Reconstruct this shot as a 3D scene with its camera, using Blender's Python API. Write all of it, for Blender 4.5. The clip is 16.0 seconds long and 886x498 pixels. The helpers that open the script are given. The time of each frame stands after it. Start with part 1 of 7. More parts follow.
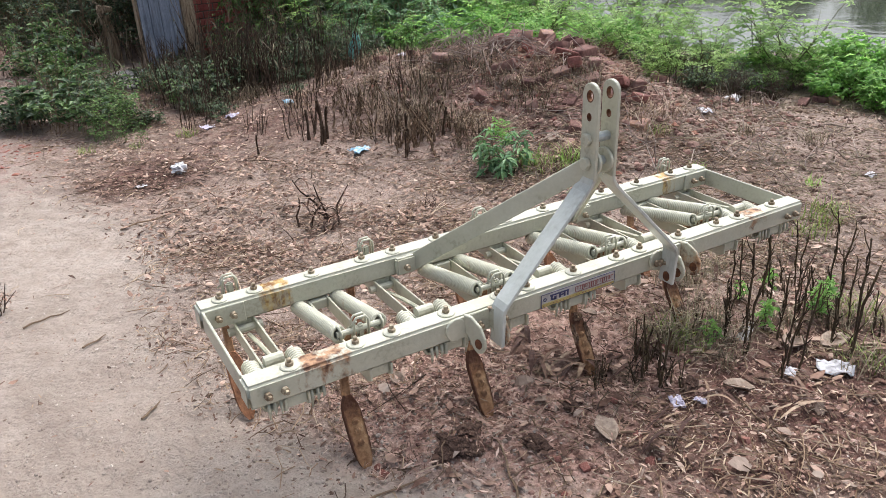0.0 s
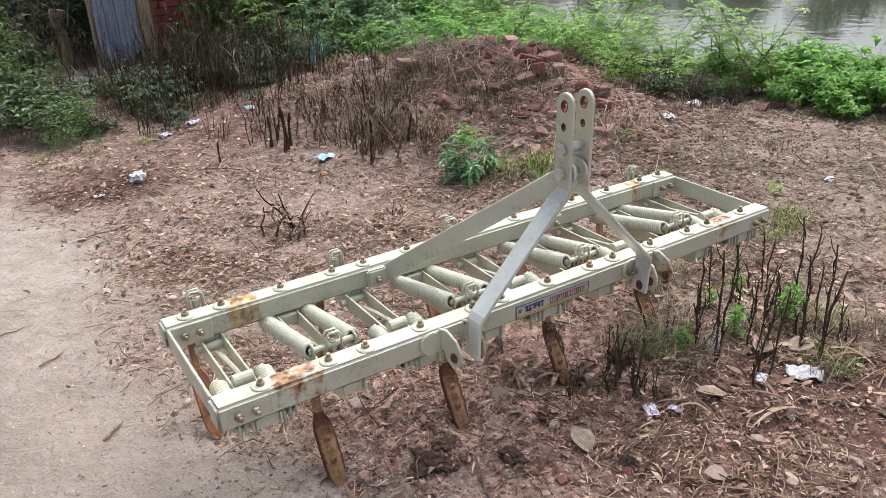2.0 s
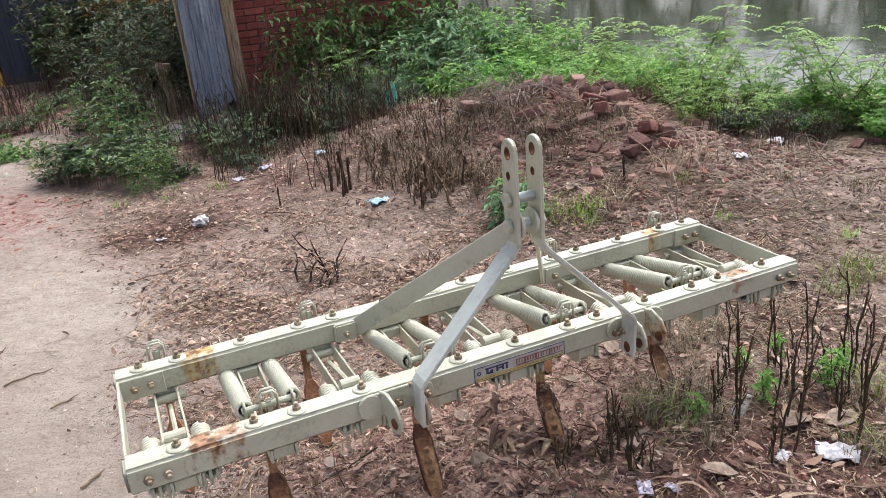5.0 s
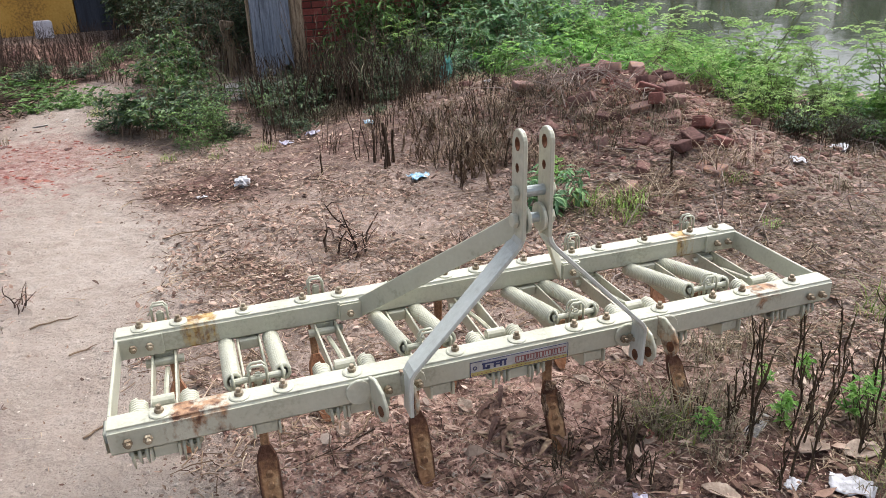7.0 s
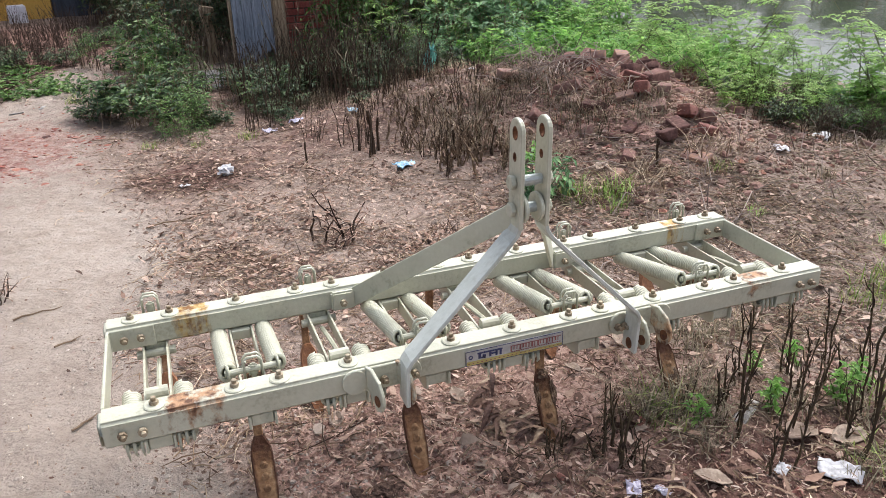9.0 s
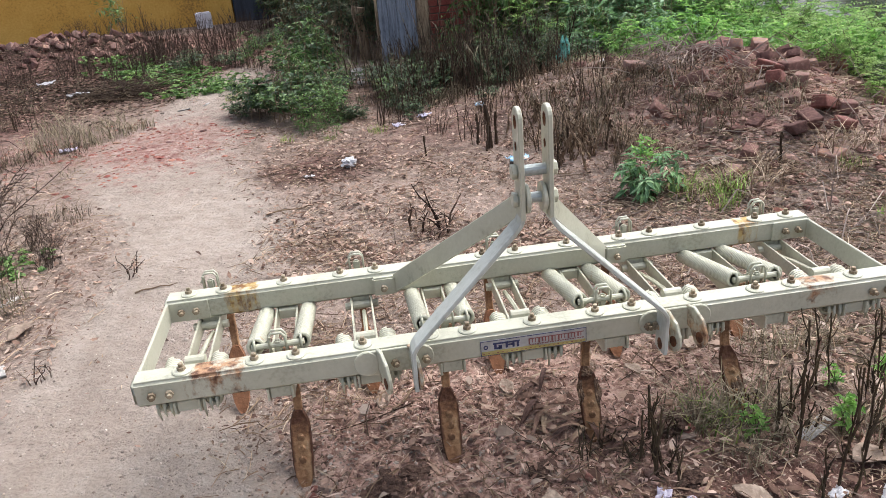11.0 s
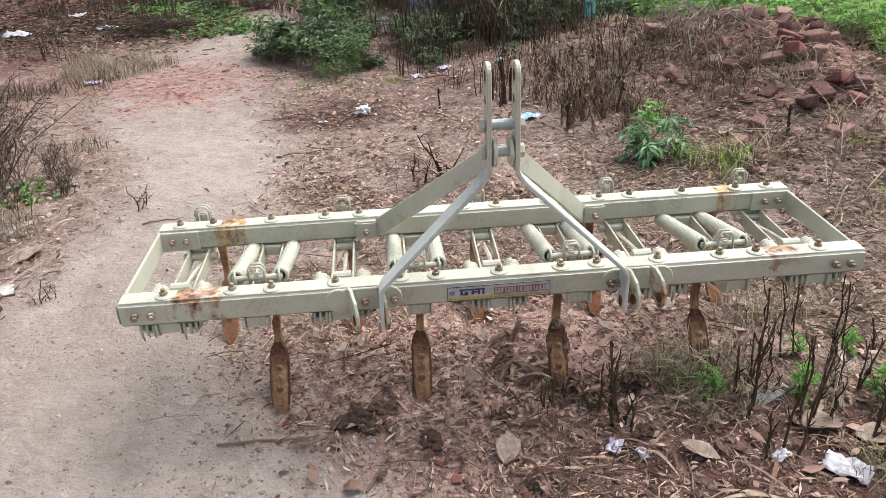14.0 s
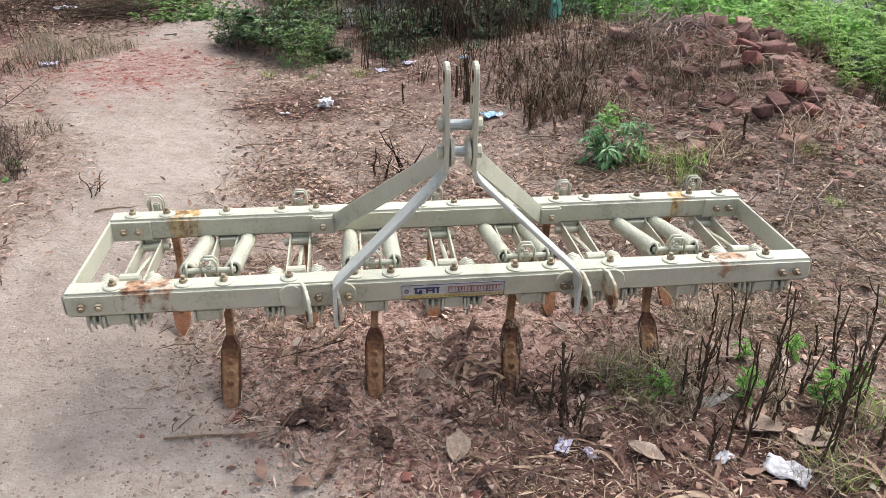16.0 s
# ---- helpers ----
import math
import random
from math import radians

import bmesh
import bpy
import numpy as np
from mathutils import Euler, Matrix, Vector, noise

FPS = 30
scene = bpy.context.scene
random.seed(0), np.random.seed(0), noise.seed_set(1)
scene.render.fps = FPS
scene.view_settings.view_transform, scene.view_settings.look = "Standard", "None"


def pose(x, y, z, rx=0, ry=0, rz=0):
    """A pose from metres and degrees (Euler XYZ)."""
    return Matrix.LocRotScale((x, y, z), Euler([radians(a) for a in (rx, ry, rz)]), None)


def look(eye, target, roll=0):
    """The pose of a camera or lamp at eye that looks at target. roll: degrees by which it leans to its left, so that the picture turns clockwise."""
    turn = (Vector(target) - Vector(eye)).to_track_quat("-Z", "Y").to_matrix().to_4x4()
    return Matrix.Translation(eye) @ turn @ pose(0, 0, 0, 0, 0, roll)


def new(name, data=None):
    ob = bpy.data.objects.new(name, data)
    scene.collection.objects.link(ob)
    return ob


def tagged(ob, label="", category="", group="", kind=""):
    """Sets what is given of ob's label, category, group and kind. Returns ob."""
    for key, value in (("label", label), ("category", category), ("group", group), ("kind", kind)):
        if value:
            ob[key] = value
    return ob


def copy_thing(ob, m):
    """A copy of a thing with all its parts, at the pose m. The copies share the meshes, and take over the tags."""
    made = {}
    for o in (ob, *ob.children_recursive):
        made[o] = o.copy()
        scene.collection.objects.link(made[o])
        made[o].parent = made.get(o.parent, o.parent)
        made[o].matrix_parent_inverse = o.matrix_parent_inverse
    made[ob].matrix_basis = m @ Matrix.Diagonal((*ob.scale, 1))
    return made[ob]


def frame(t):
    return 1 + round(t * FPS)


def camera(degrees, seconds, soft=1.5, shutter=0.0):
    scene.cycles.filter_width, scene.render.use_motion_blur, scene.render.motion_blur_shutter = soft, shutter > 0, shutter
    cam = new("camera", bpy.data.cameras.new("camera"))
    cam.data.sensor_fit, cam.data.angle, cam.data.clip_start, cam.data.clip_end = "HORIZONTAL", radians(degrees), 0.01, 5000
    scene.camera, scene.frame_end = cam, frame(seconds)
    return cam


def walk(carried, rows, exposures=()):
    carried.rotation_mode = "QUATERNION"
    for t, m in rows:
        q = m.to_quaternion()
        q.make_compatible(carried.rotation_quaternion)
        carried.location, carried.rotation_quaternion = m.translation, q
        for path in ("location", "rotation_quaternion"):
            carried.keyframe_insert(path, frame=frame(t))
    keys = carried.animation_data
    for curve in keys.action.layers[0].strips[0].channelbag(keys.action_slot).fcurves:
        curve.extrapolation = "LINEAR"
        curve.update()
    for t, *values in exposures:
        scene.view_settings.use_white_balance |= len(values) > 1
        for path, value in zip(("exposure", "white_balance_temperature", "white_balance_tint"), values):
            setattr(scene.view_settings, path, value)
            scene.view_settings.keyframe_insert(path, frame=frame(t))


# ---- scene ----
cam = camera(60.7, 16.0, soft=0.6)
PATH = [
    (0, (-1.361, -1.589, 1.581), (-0.469, -0.023, 0.715), -2.2),
    (0.5, (-1.312, -1.64, 1.58), (-0.439, -0.061, 0.717), -2.8),
    (1, (-1.317, -1.642, 1.578), (-0.475, -0.043, 0.722), -2.8),
    (1.5, (-1.345, -1.605, 1.579), (-0.466, -0.02, 0.733), -2.4),
    (2, (-1.364, -1.534, 1.587), (-0.385, -0.017, 0.727), -1.5),
    (2.5, (-1.382, -1.518, 1.587), (-0.422, -0.01, 0.689), -2.1),
    (3, (-1.385, -1.511, 1.587), (-0.476, 0.023, 0.682), -2.7),
    (3.5, (-1.347, -1.509, 1.584), (-0.395, -0.02, 0.647), -1.6),
    (3.9, (-1.236, -1.547, 1.579), (-0.413, 0.055, 0.71), -5.8),
    (4, (-1.182, -1.611, 1.578), (-0.425, 0.053, 0.767), -6.4),
    (4.5, (-1.039, -1.678, 1.575), (-0.348, 0.025, 0.786), -6.7),
    (4.7, (-0.975, -1.651, 1.551), (-0.235, 0.05, 0.802), -5.3),
    (6.8, (-0.734, -1.611, 1.545), (-0.175, 0.129, 0.731), -1.6),
    (7, (-0.741, -1.617, 1.547), (-0.162, 0.121, 0.743), -1.7),
    (7.5, (-0.742, -1.617, 1.549), (-0.16, 0.126, 0.759), -1.6),
    (8, (-0.746, -1.624, 1.553), (-0.198, 0.141, 0.787), -2.2),
    (8.5, (-0.748, -1.632, 1.552), (-0.177, 0.111, 0.754), -2.3),
    (9, (-0.776, -1.596, 1.549), (-0.153, 0.111, 0.715), -1.2),
    (9.5, (-0.802, -1.512, 1.541), (-0.072, 0.116, 0.636), -2.7),
    (10, (-0.695, -1.525, 1.528), (-0.215, 0.203, 0.643), -6.0),
    (10.2, (-0.612, -1.554, 1.517), (-0.303, 0.229, 0.666), -6.1),
    (12.3, (-0.255, -1.881, 1.525), (-0.163, -0.055, 0.715), -4.3),
    (12.5, (-0.219, -1.866, 1.52), (-0.194, -0.055, 0.671), -4.9),
    (13, (-0.195, -1.826, 1.536), (-0.115, -0.024, 0.671), -5.3),
    (13.1, (-0.208, -1.828, 1.536), (-0.189, -0.03, 0.659), -4.7),
    (13.5, (-0.246, -1.815, 1.526), (-0.096, -0.035, 0.628), -3.0),
    (14, (-0.274, -1.818, 1.529), (-0.158, -0.048, 0.606), -2.4),
    (14.5, (-0.282, -1.831, 1.534), (-0.249, -0.039, 0.645), -2.6),
    (15, (-0.281, -1.823, 1.533), (-0.256, -0.036, 0.636), -1.2),
    (15.5, (-0.269, -1.823, 1.537), (-0.179, -0.07, 0.578), 0.7),
    (16, (-0.256, -1.817, 1.538), (-0.041, -0.063, 0.602), 0.7),
]
walk(cam, [(t, look(eye, target, roll)) for t, eye, target, roll in PATH], exposures=[(0, 1.06), (16, 1.06)])

# ---- world and light: a bright, thinly overcast day ----
world = bpy.data.worlds.new("overcast_sky")
scene.world = world
world.use_nodes = True
wn, wl = world.node_tree.nodes, world.node_tree.links
sky = wn.new("ShaderNodeTexSky")
sky.sky_type = "NISHITA"
sky.sun_disc = False
SUN_EL, SUN_AZ = radians(60), radians(60)
sky.sun_elevation, sky.sun_rotation = SUN_EL, SUN_AZ
sky.air_density, sky.dust_density = 1.0, 7.0
pale = wn.new("ShaderNodeHueSaturation")
pale.inputs["Saturation"].default_value = 0.55
wl.new(sky.outputs["Color"], pale.inputs["Color"])
veil = wn.new("ShaderNodeMix")
veil.data_type, veil.blend_type = "RGBA", "MULTIPLY"
veil.inputs[0].default_value, veil.inputs[7].default_value = 1.0, (0.955, 0.99, 1.065, 1)
wl.new(pale.outputs["Color"], veil.inputs[6])
wl.new(veil.outputs[2], wn["Background"].inputs["Color"])
wn["Background"].inputs["Strength"].default_value = 0.12
sun = new("sun", bpy.data.lights.new("sun", "SUN"))
sun.data.energy, sun.data.angle, sun.data.color = 1.3, radians(48), (0.98, 0.98, 0.96)
sun_dir = Vector((math.sin(SUN_AZ) * math.cos(SUN_EL), math.cos(SUN_AZ) * math.cos(SUN_EL), math.sin(SUN_EL)))
sun.matrix_world = look(sun_dir * 60, (0, 0, 0))


# ---- materials ----
def mat(name, stops, scale=8.0, rough=0.8, bump=0.3, bump_scale=60.0, metal=0.0, spread=0.0, island=0.0, stretch=(1, 1, 1), fine=0.35, translucent=0.0, spec=0.5):
    """A two-scale procedural surface: stops are (position, colour) of a ramp driven by coarse plus fine noise; spread varies it by object, island by loose piece."""
    m = bpy.data.materials.new(name)
    m.use_nodes = True
    n, l = m.node_tree.nodes, m.node_tree.links
    b = n["Principled BSDF"]
    tc = n.new("ShaderNodeTexCoord")
    mp = n.new("ShaderNodeMapping")
    mp.inputs["Scale"].default_value = stretch
    l.new(tc.outputs["Object"], mp.inputs["Vector"])
    a, f = n.new("ShaderNodeTexNoise"), n.new("ShaderNodeTexNoise")
    a.inputs["Scale"].default_value, a.inputs["Detail"].default_value = scale, 5
    f.inputs["Scale"].default_value, f.inputs["Detail"].default_value = bump_scale, 4
    l.new(mp.outputs[0], a.inputs["Vector"]), l.new(mp.outputs[0], f.inputs["Vector"])
    mix = n.new("ShaderNodeMix")
    mix.inputs[0].default_value = fine
    l.new(a.outputs["Fac"], mix.inputs[2]), l.new(f.outputs["Fac"], mix.inputs[3])
    val = mix.outputs[0]
    stretch_c = n.new("ShaderNodeMapRange")
    stretch_c.inputs[1].default_value, stretch_c.inputs[2].default_value = 0.32, 0.68
    l.new(val, stretch_c.inputs[0])
    val = stretch_c.outputs[0]
    for amount, node, out in ((spread, "ShaderNodeObjectInfo", "Random"), (island, "ShaderNodeNewGeometry", "Random Per Island")):
        if amount:
            src, mm = n.new(node), n.new("ShaderNodeMix")
            mm.inputs[0].default_value = amount
            l.new(val, mm.inputs[2]), l.new(src.outputs[out], mm.inputs[3])
            val = mm.outputs[0]
    ramp = n.new("ShaderNodeValToRGB")
    el = ramp.color_ramp.elements
    while len(el) < len(stops):
        el.new(0.5)
    for e, (p, c) in zip(el, stops):
        e.position, e.color = p, (*c, 1)
    l.new(val, ramp.inputs[0])
    l.new(ramp.outputs[0], b.inputs["Base Color"])
    b.inputs["Roughness"].default_value, b.inputs["Metallic"].default_value = rough, metal
    b.inputs["Specular IOR Level"].default_value = spec
    if bump:
        bp = n.new("ShaderNodeBump")
        bp.inputs["Strength"].default_value, bp.inputs["Distance"].default_value = bump, 0.01
        l.new(f.outputs["Fac"], bp.inputs["Height"]), l.new(bp.outputs[0], b.inputs["Normal"])
    if translucent:
        tr, ms = n.new("ShaderNodeBsdfTranslucent"), n.new("ShaderNodeMixShader")
        ms.inputs[0].default_value = translucent
        l.new(ramp.outputs[0], tr.inputs["Color"])
        l.new(b.outputs[0], ms.inputs[1]), l.new(tr.outputs[0], ms.inputs[2])
        l.new(ms.outputs[0], n["Material Output"].inputs["Surface"])
    return m


def rust_paint(name, patches, seed=0.0, upper=None, dark=(0.12, 0.055, 0.03), light=(0.44, 0.27, 0.15), drip=0.6):
    """Pale green-grey paint with fine dirt, and rust in patches: (x0, x1, weight) along the object's x."""
    m = mat(name, [(0.0, (0.31, 0.30, 0.225)), (0.35, (0.445, 0.44, 0.34)), (1.0, (0.505, 0.505, 0.405))], 9, 0.38, 0.10, 90)
    n, l = m.node_tree.nodes, m.node_tree.links
    b = n["Principled BSDF"]
    ramp_out = b.inputs["Base Color"].links[0].from_socket
    tc, sep = n.new("ShaderNodeTexCoord"), n.new("ShaderNodeSeparateXYZ")
    l.new(tc.outputs["Object"], sep.inputs[0])
    total = None
    for x0, x1, w in patches:
        mid, half = (x0 + x1) / 2, (x1 - x0) / 2
        sub, ab, mr = n.new("ShaderNodeMath"), n.new("ShaderNodeMath"), n.new("ShaderNodeMapRange")
        sub.operation, ab.operation = "SUBTRACT", "ABSOLUTE"
        sub.inputs[1].default_value = mid
        l.new(sep.outputs[0], sub.inputs[0]), l.new(sub.outputs[0], ab.inputs[0]), l.new(ab.outputs[0], mr.inputs[0])
        mr.inputs[1].default_value, mr.inputs[2].default_value = half * 1.25, half * 0.55
        mr.inputs[3].default_value, mr.inputs[4].default_value = 0, w
        if total is None:
            total = mr.outputs[0]
        else:
            ad = n.new("ShaderNodeMath")
            ad.operation = "MAXIMUM"
            l.new(total, ad.inputs[0]), l.new(mr.outputs[0], ad.inputs[1])
            total = ad.outputs[0]
    if upper:
        # water lies on the top face, so it rusts more than the sides
        hi, mu = n.new("ShaderNodeMapRange"), n.new("ShaderNodeMath")
        mu.operation = "MULTIPLY"
        hi.inputs[1].default_value, hi.inputs[2].default_value, hi.inputs[3].default_value = upper[0], upper[1], 0.62
        l.new(sep.outputs[2], hi.inputs[0]), l.new(hi.outputs[0], mu.inputs[0]), l.new(total, mu.inputs[1])
        total = mu.outputs[0]
    nz = n.new("ShaderNodeTexNoise")
    nz.inputs["Scale"].default_value, nz.inputs["Detail"].default_value, nz.inputs["Roughness"].default_value = 22, 8, 0.65
    mp = n.new("ShaderNodeMapping")
    mp.inputs["Location"].default_value = (seed, seed * 2, 0)
    mp.inputs["Scale"].default_value = (1.0, 1.0, drip)
    l.new(tc.outputs["Object"], mp.inputs["Vector"]), l.new(mp.outputs[0], nz.inputs["Vector"])
    base = n.new("ShaderNodeMath")
    base.operation = "ADD"
    if total is None:
        base.inputs[0].default_value = 0.0
    else:
        l.new(total, base.inputs[0])
    l.new(nz.outputs["Fac"], base.inputs[1])
    th = n.new("ShaderNodeMapRange")
    th.inputs[1].default_value, th.inputs[2].default_value = 0.76, 0.90
    l.new(base.outputs[0], th.inputs[0])
    rr = n.new("ShaderNodeValToRGB")
    rr.color_ramp.elements[0].color, rr.color_ramp.elements[0].position = (*dark, 1), 0.38
    rr.color_ramp.elements[1].color, rr.color_ramp.elements[1].position = (*light, 1), 0.60
    n2 = n.new("ShaderNodeTexNoise")
    n2.inputs["Scale"].default_value, n2.inputs["Detail"].default_value = 55, 5
    l.new(tc.outputs["Object"], n2.inputs["Vector"]), l.new(n2.outputs["Fac"], rr.inputs[0])
    mx = n.new("ShaderNodeMix")
    mx.data_type = "RGBA"
    l.new(th.outputs[0], mx.inputs[0]), l.new(ramp_out, mx.inputs[6]), l.new(rr.outputs[0], mx.inputs[7])
    l.new(mx.outputs[2], b.inputs["Base Color"])
    ro = n.new("ShaderNodeMapRange")
    ro.inputs[3].default_value, ro.inputs[4].default_value = 0.36, 0.85
    l.new(th.outputs[0], ro.inputs[0]), l.new(ro.outputs[0], b.inputs["Roughness"])
    return m


def blade_material():
    """Scoured steel gone ochre, darker brown towards the blade's edges and neck, with rust blooms."""
    m = mat("scoured_rust", [(0.0, (0.13, 0.060, 0.030)), (0.4, (0.26, 0.138, 0.068)), (0.75, (0.37, 0.225, 0.118)), (1.0, (0.50, 0.37, 0.25))], 14, 0.75, 0.5, 80, spread=0.2, spec=0.3)
    n, l = m.node_tree.nodes, m.node_tree.links
    b = n["Principled BSDF"]
    col = b.inputs["Base Color"].links[0].from_socket
    tc, sep, ab, mr = n.new("ShaderNodeTexCoord"), n.new("ShaderNodeSeparateXYZ"), n.new("ShaderNodeMath"), n.new("ShaderNodeMapRange")
    nz, ad, up, mx = n.new("ShaderNodeTexNoise"), n.new("ShaderNodeMath"), n.new("ShaderNodeMapRange"), n.new("ShaderNodeMath")
    ab.operation, ad.operation, mx.operation = "ABSOLUTE", "ADD", "MAXIMUM"
    nz.inputs["Scale"].default_value, nz.inputs["Detail"].default_value = 45, 6
    l.new(tc.outputs["Object"], sep.inputs[0]), l.new(tc.outputs["Object"], nz.inputs["Vector"])
    l.new(sep.outputs[0], ab.inputs[0]), l.new(ab.outputs[0], mr.inputs[0])
    mr.inputs[1].default_value, mr.inputs[2].default_value = 0.018, 0.031
    up.inputs[1].default_value, up.inputs[2].default_value, up.inputs[4].default_value = -0.42, -0.345, 0.9
    l.new(sep.outputs[2], up.inputs[0]), l.new(mr.outputs[0], mx.inputs[0]), l.new(up.outputs[0], mx.inputs[1])
    l.new(mx.outputs[0], ad.inputs[0]), l.new(nz.outputs["Fac"], ad.inputs[1])
    th, mix = n.new("ShaderNodeMapRange"), n.new("ShaderNodeMix")
    th.inputs[1].default_value, th.inputs[2].default_value = 0.62, 1.15
    mix.data_type = "RGBA"
    mix.inputs[7].default_value = (0.085, 0.036, 0.020, 1)
    l.new(ad.outputs[0], th.inputs[0]), l.new(th.outputs[0], mix.inputs[0]), l.new(col, mix.inputs[6]), l.new(mix.outputs[2], b.inputs["Base Color"])
    return m


PAINT = rust_paint("pale_green_paint", [])
# the arms' green paint, greyed and lightened to imitate the sky's sheen
PAINT_SKY_SHEEN = mat("sky_sheen_paint", [(0.0, (0.38, 0.39, 0.34)), (0.35, (0.49, 0.515, 0.465)), (1.0, (0.57, 0.595, 0.55))], 14, 0.30, 0.1, 90, stretch=(1, 1, 0.4))
PAINT_FRONT = rust_paint("worn_paint_front", [(-0.915, -0.735, 0.36), (0.725, 0.875, 0.35)], 1.3, (0.44, 0.495), (0.10, 0.045, 0.025), (0.37, 0.215, 0.12))
PAINT_REAR = rust_paint("worn_paint_rear", [(-0.86, -0.75, 0.42), (0.775, 0.88, 0.37)], 4.1, None, (0.17, 0.075, 0.02), (0.47, 0.33, 0.13), 0.3)
PAINT_SPRING = rust_paint("spotted_spring_paint", [(-9, 9, 0.13)], 7.7)
PAINT_LUG = rust_paint("rusty_lug_paint", [(-9, 9, 0.30)], 2.2)
RUST = mat("rust", [(0.0, (0.07, 0.035, 0.022)), (0.35, (0.21, 0.11, 0.055)), (0.65, (0.38, 0.22, 0.115)), (1.0, (0.56, 0.38, 0.22))], 11, 0.85, 0.5, 90, spread=0.25)
BLADE = blade_material()
RUST_ORANGE = mat("orange_rust", [(0.0, (0.13, 0.055, 0.028)), (1.0, (0.36, 0.165, 0.08))], 20, 0.85, 0.4, 90)
NUT = mat("weathered_nut", [(0.0, (0.10, 0.06, 0.035)), (0.5, (0.28, 0.22, 0.145)), (1.0, (0.44, 0.39, 0.29))], 40, 0.5, 0.3, 150, metal=0.3, spread=0.4)
PIN = mat("zinc_pin", [(0.0, (0.30, 0.34, 0.33)), (1.0, (0.50, 0.54, 0.52))], 20, 0.38, 0.1, 120, metal=0.4)
HOLE = mat("rusted_hole", [(0.0, (0.05, 0.02, 0.012)), (1.0, (0.20, 0.08, 0.03))], 60, 0.9, 0.3, 150)
LABEL_WHITE = mat("label_white", [(0.0, (0.36, 0.35, 0.33)), (1.0, (0.54, 0.53, 0.50))], 30, 0.35, 0.0)
LABEL_BLUE = mat("label_blue", [(0.0, (0.025, 0.03, 0.085)), (1.0, (0.045, 0.055, 0.14))], 30, 0.35, 0.0)
LABEL_RED = mat("label_red", [(0.0, (0.20, 0.06, 0.055)), (1.0, (0.30, 0.11, 0.095))], 30, 0.35, 0.0)
LABEL_YELLOW = mat("label_yellow", [(0.0, (0.38, 0.31, 0.10)), (1.0, (0.50, 0.42, 0.16))], 30, 0.35, 0.0)

LITTER = mat("dry_leaf", [(0.0, (0.035, 0.022, 0.017)), (0.3, (0.12, 0.068, 0.05)), (0.6, (0.29, 0.185, 0.138)), (0.85, (0.44, 0.32, 0.25)), (1.0, (0.56, 0.45, 0.37))], 20, 0.75, 0.3, 80, island=0.8, spec=0.15)
STRAW = mat("straw", [(0.0, (0.05, 0.034, 0.024)), (0.4, (0.20, 0.13, 0.085)), (0.75, (0.38, 0.28, 0.19)), (1.0, (0.60, 0.50, 0.38))], 20, 0.8, 0.2, 80, island=0.85, spec=0.15)
CLOD = mat("soil_clod", [(0.0, (0.075, 0.047, 0.036)), (0.5, (0.19, 0.13, 0.10)), (1.0, (0.36, 0.28, 0.225))], 30, 0.95, 0.6, 120, island=0.5, spec=0.15)
WET_CLOD = mat("wet_clod", [(0.0, (0.03, 0.018, 0.014)), (0.5, (0.09, 0.055, 0.042)), (1.0, (0.19, 0.125, 0.095))], 30, 0.9, 0.8, 90, spread=0.3, spec=0.15)
CAKED = mat("caked_soil", [(0.0, (0.05, 0.03, 0.022)), (0.5, (0.14, 0.085, 0.055)), (1.0, (0.33, 0.23, 0.15))], 40, 0.95, 0.8, 120)
RED_CLOD = mat("red_clod", [(0.0, (0.06, 0.030, 0.025)), (0.45, (0.23, 0.135, 0.110)), (0.85, (0.38, 0.25, 0.205)), (1.0, (0.52, 0.40, 0.34))], 30, 0.95, 0.6, 120, island=0.75, spec=0.15)
SAND_CRUMB = mat("sand_crumb", [(0.0, (0.17, 0.13, 0.105)), (0.4, (0.29, 0.24, 0.205)), (1.0, (0.44, 0.385, 0.335))], 30, 0.95, 0.4, 120, island=0.7, spec=0.15)
PEBBLE = mat("pebble", [(0.0, (0.14, 0.09, 0.07)), (0.6, (0.36, 0.28, 0.22)), (1.0, (0.6, 0.54, 0.48))], 30, 0.9, 0.3, 120, island=0.7)
BRICK = mat("old_brick", [(0.0, (0.05, 0.029, 0.026)), (0.25, (0.115, 0.062, 0.054)), (0.5, (0.185, 0.102, 0.085)), (0.72, (0.26, 0.17, 0.145)), (0.86, (0.33, 0.185, 0.12)), (1.0, (0.40, 0.32, 0.27))], 22, 0.92, 0.45, 50, spread=0.6, fine=0.5, spec=0.15)
HUT_BRICK = mat("stained_hut_brick", [(0.0, (0.045, 0.02, 0.018)), (0.45, (0.25, 0.056, 0.044)), (1.0, (0.42, 0.14, 0.11))], 5, 0.9, 0.5, 60, spread=0.35)
BRICK_RED = mat("fresh_red_brick", [(0.0, (0.10, 0.042, 0.035)), (0.5, (0.21, 0.078, 0.06)), (1.0, (0.30, 0.155, 0.12))], 40, 0.9, 0.5, 90, spread=0.4)
CHIP = mat("brick_chip", [(0.0, (0.10, 0.045, 0.035)), (0.5, (0.22, 0.10, 0.075)), (0.85, (0.34, 0.17, 0.12)), (1.0, (0.38, 0.29, 0.23))], 30, 0.92, 0.5, 90, island=0.7, spec=0.15)
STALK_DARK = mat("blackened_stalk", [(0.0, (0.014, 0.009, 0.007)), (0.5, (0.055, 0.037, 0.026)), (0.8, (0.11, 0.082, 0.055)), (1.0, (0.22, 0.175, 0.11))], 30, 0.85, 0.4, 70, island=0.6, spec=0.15)
